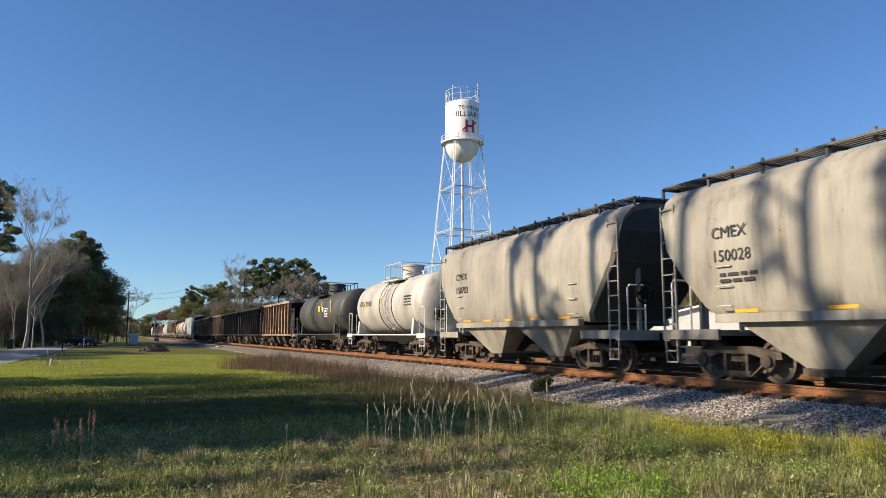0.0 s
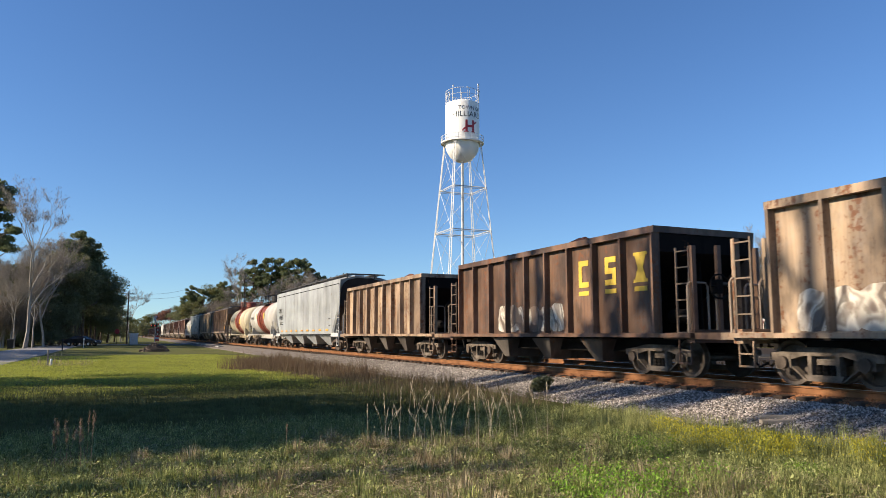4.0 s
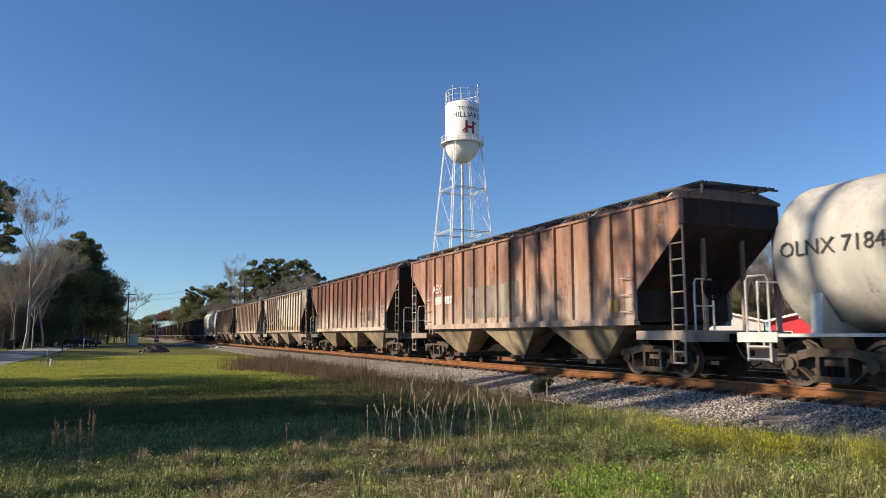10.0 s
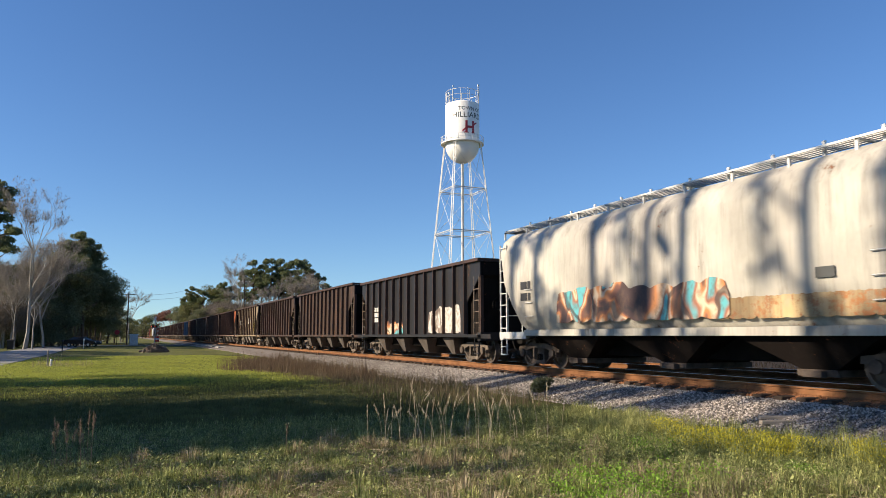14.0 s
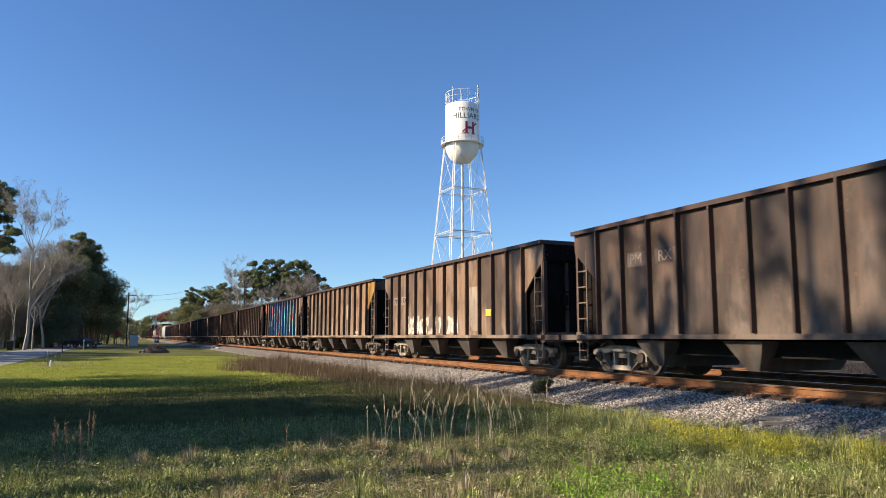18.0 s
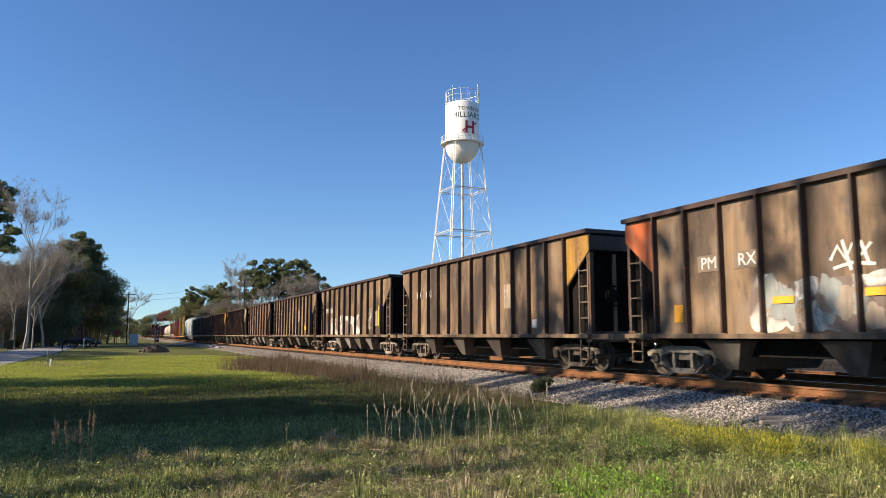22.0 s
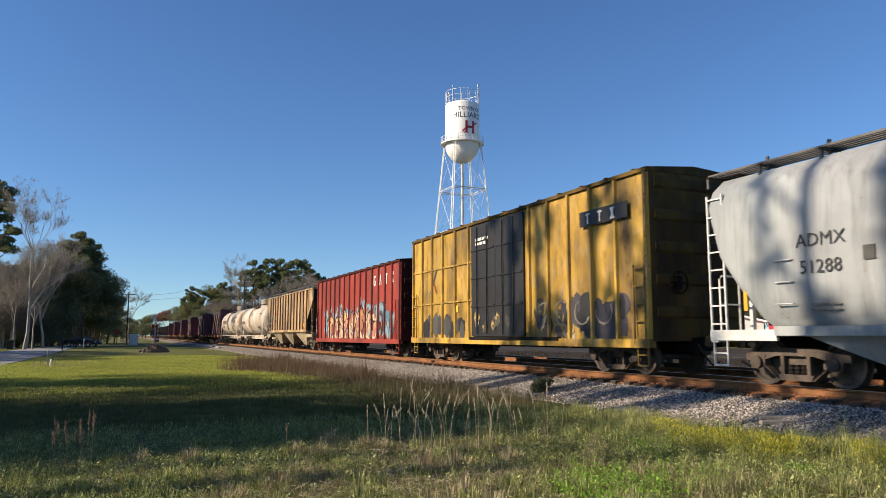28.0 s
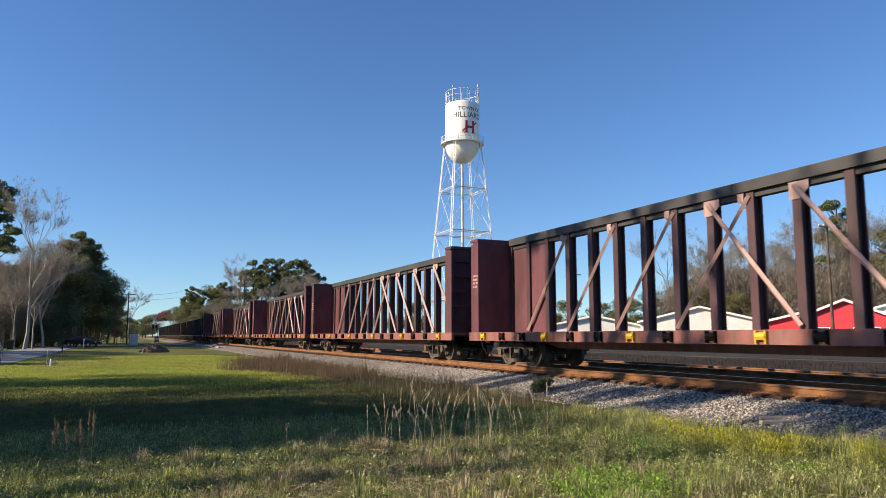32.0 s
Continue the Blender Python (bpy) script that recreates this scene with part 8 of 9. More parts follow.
tag(c, G_SILVER, -4.2, 1.8, 1.06, 2.3, -1.508, "large white spray-painted letters", 28); stripe(c, 4.2, 1.5, -1.506, 0.6, 0.75, P_FADED, "white_square"); stripe(c, 4.9, 1.5, -1.506, 0.12, 1.0, M_LETTERY); pm(c, -5.4, 2.4, (P_WORNMARK, M_LETTERW)); tag(c, G_WHITE, 3.0, 3.8, 1.3, 2.6, -1.507, "dark and pale faded tag", 51)
c = put(open_hopper(-594.2, -609.1, P_BROWN2, "brown open hopper car with a faded white square"))
stripe(c, 2.2, 2.0, -1.506, 0.6, 0.8, P_FADED, "white_square"); stripe(c, 4.3, 1.4, -1.506, 0.5, 0.3, M_LETTERY); pm(c, -5.4, 2.75)
c = put(open_hopper(-610.9, -622.9, P_RUSTOPEN, "short brown open hopper car with wide panels", ribs=8, gear=P_PALEBAY, bay_mat=P_PALEBAY, frame_mat=P_PALEFRAME, bays=3))
pm(c, -3.6, 2.6); tag(c, G_PURPLE, -4.5, -2.0, 1.3, 2.2, -1.506, "faded purple tag", 30); stripe(c, 1.8, 1.2, -1.506, 0.35, 0.4, M_LETTERW)
c = put(open_hopper(-624.6, -639.6, P_PALEBROWN, "pale brown open hopper car with an orange rear corner", corner_rear=P_ORANGECORNER, ribs=14))
stripe(c, 3.2, 1.3, -1.506, 0.12, 0.5, M_LETTERY)
c = put(open_hopper(-641.2, -656.0, P_BROWN2, "brown open hopper car with a bright yellow-orange corner", corner=P_YELLOWCORNER, frame_mat=P_PALEFRAME))
stripe(c, 2.3, 2.1, -1.506, 0.65, 0.7, P_FADED, "white_square"); stripe(c, 4.9, 1.4, -1.506, 0.14, 1.0, M_LETTERY); bars(c, 3.3, 1.6, -1.506, 0.8, 2, M_LETTERW)
c = put(open_hopper(-657.6, -672.1, P_BLACKOPEN, "black-brown open hopper car", ribs=14))
c = put(open_hopper(-673.5, -687.8, P_BLACKOPEN, "dark open hopper car with small marking", ribs=13))
stripe(c, -2.6, 2.3, -1.506, 0.3, 0.5, M_LETTERW)
c = put(covered_hopper(-689.4, -707.8, P_WHITE, "long white covered hopper car with curved sides and pipes below", smooth=True, eave=4.25, low=1.1, trim=P_STEELTRIM))
write_on(c, "ADMX", .25, -6.85, 2.65, -1.585, M_LETTER); write_on(c, "51288", .25, -6.8, 2.15, -1.585, M_LETTER); stripe(c, 3.6, 2.0, -1.59, 0.55, 0.3, M_LETTER, "sign"); stripe(c, -5.5, 2.3, -1.59, 0.22, 0.25, P_GREYTANK); bars(c, -6.6, 1.6, -1.57, 0.6, 2, P_PALEBAY, 0.04)
for x in (-8.2, -5.0, 3.0): stripe(c, x, 1.5, -1.545, 0.09, 0.6, M_ORANGE)
part("pipe", shaped("under_pipe", lambda s: (s.tube([(-5.6, -0.9, 0.42), (5.6, -0.9, 0.42)], 0.09, 8), s.tube([(-5.4, -0.6, 0.7), (5.4, -0.6, 0.7)], 0.07, 8))), P_STEELTRIM, c, "long discharge pipe")
YP = [-7.8, -6.75, -5.7, -4.6, -3.4, -2.2, 2.2, 3.3, 4.4, 5.5, 6.6, 7.8]
c = put(boxcar(-709.7, -725.45, P_YELLOWBOX, "tall yellow boxcar with black doors and graffiti", 5.1, 0.86, YP, M_BLACK, door=(-1.9, 1.9), rows=(2.3, 3.7), end_mat=P_YELLOWEND))
stripe(c, 5.1, 4.0, -1.6, 2.1, 0.42, M_BLACK, "mark_panel"); block_logo(c, 5.4, 4.05, -1.61, 0.3, M_LETTERW, "ttx", 0.55)
puffs(c, (P_SPRAYDARK, M_BLACK, P_GREYTANK), -6.7, -2.8, 1.1, 1.5, 0.2, 0.45, 7, -1.506, "grey and black spray paint", 31); puffs(c, (P_SPRAYDARK, M_BLACK, P_SPRAYDARK, G_DARK), 2.8, 6.9, 1.15, 1.75, 0.22, 0.5, 8, -1.506, "black and grey spray paint", 32); puffs(c, (P_GREYTANK, G_DARK), -1.5, 1.1, 1.1, 1.7, 0.12, 0.34, 6, -1.6, "grey spray paint on the doors", 33)
for q in range(4):
    spray_line(c, [(3.0 + 1.0 * q + 0.36 * math.cos(k * 0.55 + q), 1.65 + 0.34 * math.sin(k * 0.55 + q)) for k in range(8)], 0.03, -1.53, P_PALEBAY)
bars(c, -1.5, 4.5, -1.6, 1.0, 2, M_LETTERW, 0.1); stripe(c, -3.4, 1.9, -1.51, 0.25, 0.25, M_LETTERY)
for k, m in ((-1, P_REDBAND), (1, P_GREYTANK)): part("star_mark", shaped(("star", k), lambda s: s.prism([(-0.4, -0.45 * k), (-0.28, -0.5 * k), (0.4, 0.45 * k), (0.28, 0.5 * k)], -0.008 - 0.002 * k, 0, "y")), m, c, at=(-5.6, -1.506, 3.2))
RP = [-7.72 + i * 1.0293 for i in range(16)]
c = put(boxcar(-727.05, -742.7, P_REDBOX, "red boxcar with tan and blue graffiti", 4.5, 0.78, RP, P_REDBOX, door=(0.0, 0.0), end_mat=P_REDEND, post_mat=P_REDPOST))
block_logo(c, 3.84, 3.53, -1.506, 0.52, M_LETTERW, "gatx", 0.9)
for x0, x1, zt in ((-6.0, -4.6, 2.3), (-4.8, -3.0, 2.5), (-3.2, -1.2, 2.55), (-1.4, 0.6, 2.65), (0.4, 2.6, 2.8), (2.4, 4.4, 2.65), (4.2, 5.6, 2.45), (5.3, 6.9, 1.9)):
    puffs(c, (P_SPRAYBLUE, G_HAZE, P_SPRAYWHITE, P_SPRAYDARK, G_HAZE), x0, x1, 1.1, zt + 0.1, 0.1, 0.28, 7, -1.504, "blue and white bursts of spray paint", int(x0 * 10) + 400)
for i in range(6):
    x0, zt = -5.1 + 1.56 * i, (2.35, 2.15, 2.5, 2.4, 2.6, 2.3)[i]
    tag(c, G_TAN, x0, x0 + 1.62, 0.84, zt, -1.5185, "tan spray-painted letter", 60 + i)
    loop = [(x0 + 0.75 + 0.3 * math.cos(k * 0.6 + i), 1.55 + 0.32 * math.sin(k * 0.6 + i)) for k in range(6 + i % 3)]
    top = [(x0 + 0.02, zt - 0.5), (x0 + 0.2 + 0.1 * (i % 2), zt - 0.12), (x0 + 0.7, zt + 0.02), (x0 + 1.1, zt - 0.25 - 0.15 * (i % 3)), (x0 + 1.5, zt - 0.6)]
    side = [(x0 + 0.1, 0.95 + 0.2 * (i % 3)), (x0 + 0.3, 1.5), (x0 + 0.12, zt - 0.6)]
    for line, half in ((loop, 0.045), (top, 0.05), (side, 0.035), ([(x0 + 0.9, 0.95), (x0 + 1.2, 1.25 + 0.1 * i), (x0 + 1.1, 1.7)], 0.07)):
        spray_line(c, line, half, -1.526, P_REDEND)
    puffs(c, (P_REDPOST, P_SPRAYWHITE), x0 + 0.2, x0 + 1.4, 0.95, 1.3, 0.08, 0.2, 3, -1.53, "red and white spray paint", 80 + i)
    stripe(c, x0 + 0.75, zt - 0.55, -1.527, 0.16, 0.3, M_LETTERY)
puffs(c, (P_REDEND, P_REDPOST), 4.3, 5.4, 1.05, 1.6, 0.15, 0.35, 5, -1.52, "dark red spray paint", 77)
c = put(covered_hopper(-744.0, -761.0, P_ORANGECOV, "orange-tan covered hopper car streaked with rust", ribs=14, end_mat=P_COVEND, trim=P_BAYTAN, hopper_mat=P_BAYTAN, rib_mat=P_RUSTOPEN))
bars(c, -5.4, 2.6, -1.53, 1.6, 1, P_FADED, 0.3); stripe(c, 5.7, 1.6, -1.525, 0.4, 0.3, M_ORANGE)
c = put(tank_car(-762.6, -777.6, P_CREAMTANK, "stained cream tank car with red tags", trim=P_CREAMTANK, rail_mat=P_DARKGREY, sill_mat=P_CREAMTANK))
bars(c, -6.0, 2.5, -1.505, 2.0, 1, P_WORNMARK, 0.26); bars(c, -0.3, 3.2, -1.44, 0.5, 2, P_WORNMARK, 0.1, 0.1); stripe(c, 3.4, 1.7, -1.35, 0.9, 0.6, P_GREYTANK, "blue_tag")
bars(c, 4.4, 3.1, -1.43, 1.0, 5, M_LETTER)
c = put(tank_car(-779.2, -795.2, P_CREAMTANK, "cream tank car with a large dark word on its side", trim=P_CREAMTANK, rail_mat=P_DARKGREY, zc=2.55, sill_mat=P_CREAMTANK, inset=(0.45, 0.15), dish_deep=0.35))
for i in range(6):
    part("painted_mark", shaped("hollow_block", lambda s: (s.box(0, 0.1, -0.008, 0.002, 0, 0.39), s.box(0.45, 0.55, -0.008, 0.002, 0, 0.39), s.box(0.1, 0.45, -0.008, 0.002, 0, 0.08), s.box(0.1, 0.45, -0.008, 0.002, 0.31, 0.39))), M_LETTER, c, "worn dark block of a painted word", at=(-5.87 + i * 0.622, -1.505, 2.44))
write_on(c, "PROX 91556", .24, -5.82, 2.04, -1.44, M_LETTER); stripe(c, 2.6, 2.7, -1.5, 0.75, 0.4, M_ORANGE); bars(c, 4.6, 3.1, -1.43, 1.2, 4, M_LETTER)
for f, r in ((-796.5, -819.2), (-820.8, -844.2), (-845.8, -869.1), (-870.7, -894.0), (-895.6, -918.9)):
    put(lumber_flat(f, r, P_MAROON, "empty maroon centre-beam lumber flat car", P_MAROONDECK, P_PINKBRACE, P_DARKCHORD, P_DARKPOST))
for i in range(10):
    f = -920.5 - i * 16.3
    put(open_hopper(f, f - 14.7, P_BLACKOPEN if i % 3 else P_DARKOPEN, "dark open hopper car near the end of the train"))


def motions():
    """The train rolls by at a steady speed; wheels turn while their car is near."""
    for car in CARS:
        m = car.matrix_world.copy()
        end = m.copy()
        end.translation.x += SPEED * 32.0
        walk(car, [(0, m), (32, end)])
    walk(SIDE_CAR, [(0, pose(528.5, -7.4, 0.05, 0, 0, 180)), (32, pose(-47.5, -7.4, 0.05, 0, 0, 180))])
    for w, front, k in WHEELS:
        t0, t1 = max(0.0, (-48 - front) / SPEED), min(32.0, (14 - front) / SPEED)
        if t1 <= 0.1 or t0 >= 31.9:
            continue
        a, rows = 0.0, []
        f0, f1 = math.ceil(t0 * FPS), math.floor(t1 * FPS)
        if f0 > 0:
            rows.append((0, pose(k, 0, 0.457)))
        for f in range(f0, f1 + 1):
            rows.append((f / FPS, pose(k, 0, 0.457, 0, a, 0)))
            a += 86.0
        if f1 < 32 * FPS:
            rows.append((32, pose(k, 0, 0.457, 0, a - 86.0, 0)))
        walk(w, rows)


# ---------------------------------------------------------------- dry stalks that stand out singly
M_DEADWEED = leafy("dead_weed", (0.2, 0.13, 0.09), (0.42, 0.3, 0.22), (0.2, 0.14, 0.09))
M_STALK = leafy("pale_stalks", (0.6, 0.5, 0.34), (0.85, 0.76, 0.56), (0.4, 0.32, 0.2))


def stalk(x, y, h, tilt, turn, plume, mat=None):
    t = thing("dry_stalk", pose(x, y, ground_height(x, y), 0, 0, turn), "tall dry grass stalk with a feathery head", "grass stalk", "dry stalks in the field")
    bend = [(0, 0, 0), (tilt * 0.2 * h, 0, h * 0.5), (tilt * 0.6 * h, 0, h * 0.86), (tilt * h, 0, h)]
    part("stem", shaped(("stem", round(h, 2), tilt), lambda s: s.tube(bend, 0.0028, 4, 0.0014)), M_STALK if mat is None else mat, t)
    g = np.random.default_rng(int(h * 100))
    n = 30
    u = g.random(n)
    c = np.stack([tilt * h * (0.55 + 0.5 * u) + g.normal(0, plume * 0.5, n), g.normal(0, plume * 0.5, n), h * (0.76 + 0.25 * u)], -1)
    a = g.uniform(0, 6.283, n)
    side = np.stack([np.cos(a), np.sin(a), np.zeros(n)], -1) * 0.0022
    up = np.stack([g.normal(0, 0.008, n), g.normal(0, 0.008, n), g.uniform(0.015, 0.035, n)], -1)
    tagged(part("plume", big_mesh("plume", np.stack([c - up, c + side, c + up, c - side], 1).reshape(-1, 3), n, 4), M_STALK if mat is None else mat, t), kind="stuff")


rnd = random.Random(5)
for x, y, h, tilt in ((-9.7, 3.4, 0.75, -0.05), (-9.8, 3.65, 0.85, 0.02), (-10.1, 3.9, 0.95, 0.05), (-9.9, 4.0, 0.9, -0.12), (-9.6, 4.25, 0.8, 0.1), (-9.3, 4.5, 0.85, 0.0), (-9.2, 4.6, 0.95, 0.06), (-9.1, 4.75, 0.7, -0.1),
                      (-9.5, 5.0, 0.85, -0.2), (-9.2, 5.2, 0.8, -0.25), (-9.0, 5.45, 0.85, -0.1), (-9.0, 5.6, 0.95, 0.0), (-8.8, 5.7, 0.75, 0.12), (-9.9, 3.2, 0.6, 0.1), (-9.4, 4.1, 0.7, 0.2)):
    stalk(x, y, h, tilt * 1.6, rnd.uniform(-40, 40), 0.008)
for i in range(26):
    stalk(-9.6 + rnd.uniform(-0.5, 0.5), 4.4 + rnd.uniform(-1.1, 1.2), rnd.uniform(0.5, 0.85), rnd.choice((-1, 1)) * rnd.uniform(0.05, 0.4), rnd.uniform(60, 130), 0.006)
for i in range(14):
    stalk(-9.9 + rnd.uniform(-0.35, 0.35), -0.5 + rnd.uniform(-0.22, 0.22), rnd.uniform(0.4, 0.7), rnd.uniform(-0.25, 0.25), rnd.uniform(0, 360), 0.02, M_DEADWEED)
stalk(-9.6, 2.0, 0.42, 0.03, 10, 0.02, M_DEADWEED)
stalk(-9.4, -1.55, 0.75, 0.05, 60, 0.01)


def small_bush(x, y, h, label):
    g = np.random.default_rng(int(abs(x) * 10))
    t = thing("shrub", pose(x, y, ground_height(x, y)), label, "shrub")
    r = random.Random(3)
    s = Shape()
    limb_tree(s, (0, 0, 0), h, 0.9, 2, r, 0.012, first=0.45)
    part("stems", s.mesh("stems"), M_BARK, t)
    pts = crown_points([((r.uniform(-.3, .3) * h, r.uniform(-.3, .3) * h, h * r.uniform(.3, .8)), (h * .28, h * .28, h * .25)) for i in range(9)], 1500, g)
    part("leaves", big_mesh("leaves", leaf_cards(pts, 0.045, g), len(pts), 4), L_OAK, t)


small_bush(-16.9, 10.35, 0.55, "low dark green shrub on the ballast edge")
for x, y, z, turn, tilt in ((-9.38, 10.73, 0.14, 62, 0), (-9.13, 10.45, 0.1, 70, 0)):
    t = part("old_tie", shaped("old_tie", lambda s: s.bevel_box(-0.45, 0.45, -0.06, 0.06, 0, 0.06, 0.012)), M_WOOD)
    t.matrix_world = pose(x, y, z, 0, tilt, turn)
    tagged(t, "grey weathered timber lying by the ballast", "timber")


# ---------------------------------------------------------------- water tower
def water_tower():
    bx, by = -123.75, 58.7
    t = thing("water_tower", pose(bx, by, 0, 0, 0, 0), "white steel water tower on braced legs", "water tower")
    R, z0, z1 = 3.35, 38.7, 46.45
    part("tank", shaped("tower_tank", lambda s: s.lathe([(R * math.sin(i * math.pi / 16), z0 - 3.8 * math.cos(i * math.pi / 16)) for i in range(0, 9)][1:] + [(R, z0 + 0.02), (R, z1), (R * 0.98, z1 + 0.1), (R * 0.5, z1 + 0.75), (0.3, z1 + 1.0)], (0, 0, 0), "z", 40), True), M_TOWER, t)

    def ring(s, r, z, rad=0.05, n=32):
        s.tube([(r * math.cos(i * 2 * math.pi / n), r * math.sin(i * 2 * math.pi / n), z) for i in range(n + 1)], rad, 5)
    part("catwalk", shaped("catwalk", lambda s: s.lathe([(R, z0 - 0.1), (R + 0.85, z0 - 0.1), (R + 0.85, z0 + 0.12), (R, z0 + 0.05)], (0, 0, 0), "z", 40)), M_TOWER, t)
    rail = part("catwalk_railing", shaped("catwalk_rail", lambda s: (ring(s, R + 0.8, z0 + 1.2), ring(s, R + 0.8, z0 + 0.65, 0.035))), M_STEELWHITE, t)
    for i in range(20):
        a = i * 2 * math.pi / 20
        part("rail_post", shaped("rail_post", lambda s: s.box(-0.04, 0.04, -0.04, 0.04, 0, 1.1)), M_STEELWHITE, rail, at=((R + 0.8) * math.cos(a), (R + 0.8) * math.sin(a), z0 + 0.1))
    top = part("roof_railing", shaped("roof_rail", lambda s: (ring(s, R - 0.1, z1 + 2.6), ring(s, R - 0.1, z1 + 1.5, 0.04))), M_STEELWHITE, t)
    for i in range(12):
        a = i * 2 * math.pi / 12
        part("rail_post", shaped("roof_post", lambda s: s.box(-0.04, 0.04, -0.04, 0.04, 0, 2.6)), M_STEELWHITE, top, at=((R - 0.1) * math.cos(a), (R - 0.1) * math.sin(a), z1))
    for a, r, h, w in ((3.6, R - 0.1, 3.4, 0.16), (3.9, R - 0.1, 2.9, 0.16), (0.9, R - 0.1, 4.0, 0.16), (1.2, R - 0.1, 2.9, 0.16), (5.2, R - 0.4, 3.3, 0.09), (2.0, 1.6, 4.3, 0.05), (5.5, 0.4, 2.4, 0.12)):
        part("antenna", shaped(("antenna", h, w), lambda s: (s.box(-w / 2, w / 2, -w / 2, w / 2, 0, h), s.box(-w, w, -w, w, h - 0.25, h))), M_STEELWHITE, t, at=(r * math.cos(a), r * math.sin(a), z1 + 0.1))
    legs = []
    for a0, name in ((3.90, "leg"), (5.47, "leg"), (0.76, "leg"), (2.33, "leg")):
        c, s0 = math.cos(a0), math.sin(a0)
        top_p, base_p = Vector((3.8 * c, 3.8 * s0, z0)), Vector((8.1 * c, 8.1 * s0, 0))
        legs.append((top_p, base_p))

        def leg(s):
            n = Vector((-s0, c, 0))
            for k in (-0.22, 0.22):
                s.tube([base_p + n * k, top_p + n * k * 0.8], 0.085, 4)
            m = 60
            for i in range(m):
                p, q = base_p.lerp(top_p, i / m), base_p.lerp(top_p, (i + 1) / m)
                s.tube([p + n * 0.22 * (-1 if i % 2 else 1), q + n * 0.22 * (1 if i % 2 else -1)], 0.04, 3)
        part(name, shaped(("tower_leg", a0), leg), M_STEELWHITE, t, "latticed steel leg")
        part("footing", shaped("footing", lambda s: s.bevel_box(-0.7, 0.7, -0.7, 0.7, -0.2, 0.5, 0.05)), M_CONCRETE, t, at=(8.1 * c, 8.1 * s0, 0))
    for i in range(4):
        (ta, ba), (tb, bb) = legs[i], legs[(i + 1) % 4]
        for z in (8.5, 21.2, 29.6):
            f = z / z0
            part("strut", shaped(("strut", i, z), lambda s: (s.tube([ba.lerp(ta, f), bb.lerp(tb, f)], 0.11, 4), s.tube([ba.lerp(ta, f - 0.008), bb.lerp(tb, f - 0.008)], 0.05, 4))), M_STEELWHITE, t)
        for f0, f1 in ((0.0, 8.5 / z0), (8.5 / z0, 21.2 / z0), (21.2 / z0, 29.6 / z0), (29.6 / z0, 0.97)):
            part("tie_rod", shaped(("tie_rod", i, f0), lambda s: (s.tube([ba.lerp(ta, f0), bb.lerp(tb, f1)], 0.035, 4), s.tube([bb.lerp(tb, f0), ba.lerp(ta, f1)], 0.035, 4))), M_STEELWHITE, t)
    part("riser_pipe", shaped("riser", lambda s: s.lathe([(0.28, 0), (0.28, z0 - 3.4), (0.5, z0 - 3.0)], (0, 0, 0), "z", 14), True), M_STEELWHITE, t)
    part("ladder", shaped("tower_ladder", lambda s: ladder(s, z1 - z0 + 1.5, 0.5, 24)), M_STEELWHITE, t, at=Matrix.Translation((0, 0, z0)) @ Matrix.Rotation(radians(-66 + 6), 4, "Z") @ Matrix.Translation((-1.3, -R - 0.25, 0)))
    # writing bent round the tank, facing the railway
    face = math.atan2(-by, -bx) + 0.20

    def bent(me, a_mid, z, key):
        if key in MESHES:
            return MESHES[key]
        out = me.copy()
        xs = [v.co.x for v in out.vertices]
        mid = (min(xs) + max(xs)) / 2
        for v in out.vertices:
            a = a_mid + (v.co.x - mid) / R
            r = R + 0.02 - v.co.y
            v.co = (r * math.cos(a), r * math.sin(a), z + v.co.z)
        MESHES[key] = out
        return out
    part("lettering", bent(lettering("TOWN OF", 0.72), face + 0.3, z1 - 1.75, "bent_town"), M_LETTER, t, "dark lettering")
    part("lettering", bent(lettering("HILLIARD", 1.08), face + 0.16, z1 - 3.2, "bent_name"), M_LETTER, t, "dark lettering")

    def emblem(s):
        s.box(-0.95, -0.5, -0.03, 0, 0, 2.5)
        s.box(0.45, 0.9, -0.03, 0, 0, 2.5)
        s.box(-0.5, 0.45, -0.03, 0, 1.05, 1.5)
        s.prism([(-1.6, 0.2), (-0.5, 1.1), (-0.5, 1.5), (-1.5, 0.6)], -0.03, 0, "y")
        s.prism([(0.45, 1.3), (1.6, 2.2), (1.5, 2.45), (0.45, 1.75)], -0.03, 0, "y")
        s.box(-1.2, -0.3, -0.03, 0, -0.02, 0.25)
        s.box(0.3, 1.1, -0.03, 0, -0.02, 0.25)
    em = shaped("emblem_flat", emblem)
    bm = bmesh.new()
    bm.from_mesh(em)
    bmesh.ops.subdivide_edges(bm, edges=bm.edges[:], cuts=2, use_grid_fill=True)
    bm.to_mesh(em)
    bm.free()
    part("emblem", bent(em, face + 0.26, z1 - 6.35, "bent_emblem"), M_RED, t, "dark red painted emblem")


water_tower()


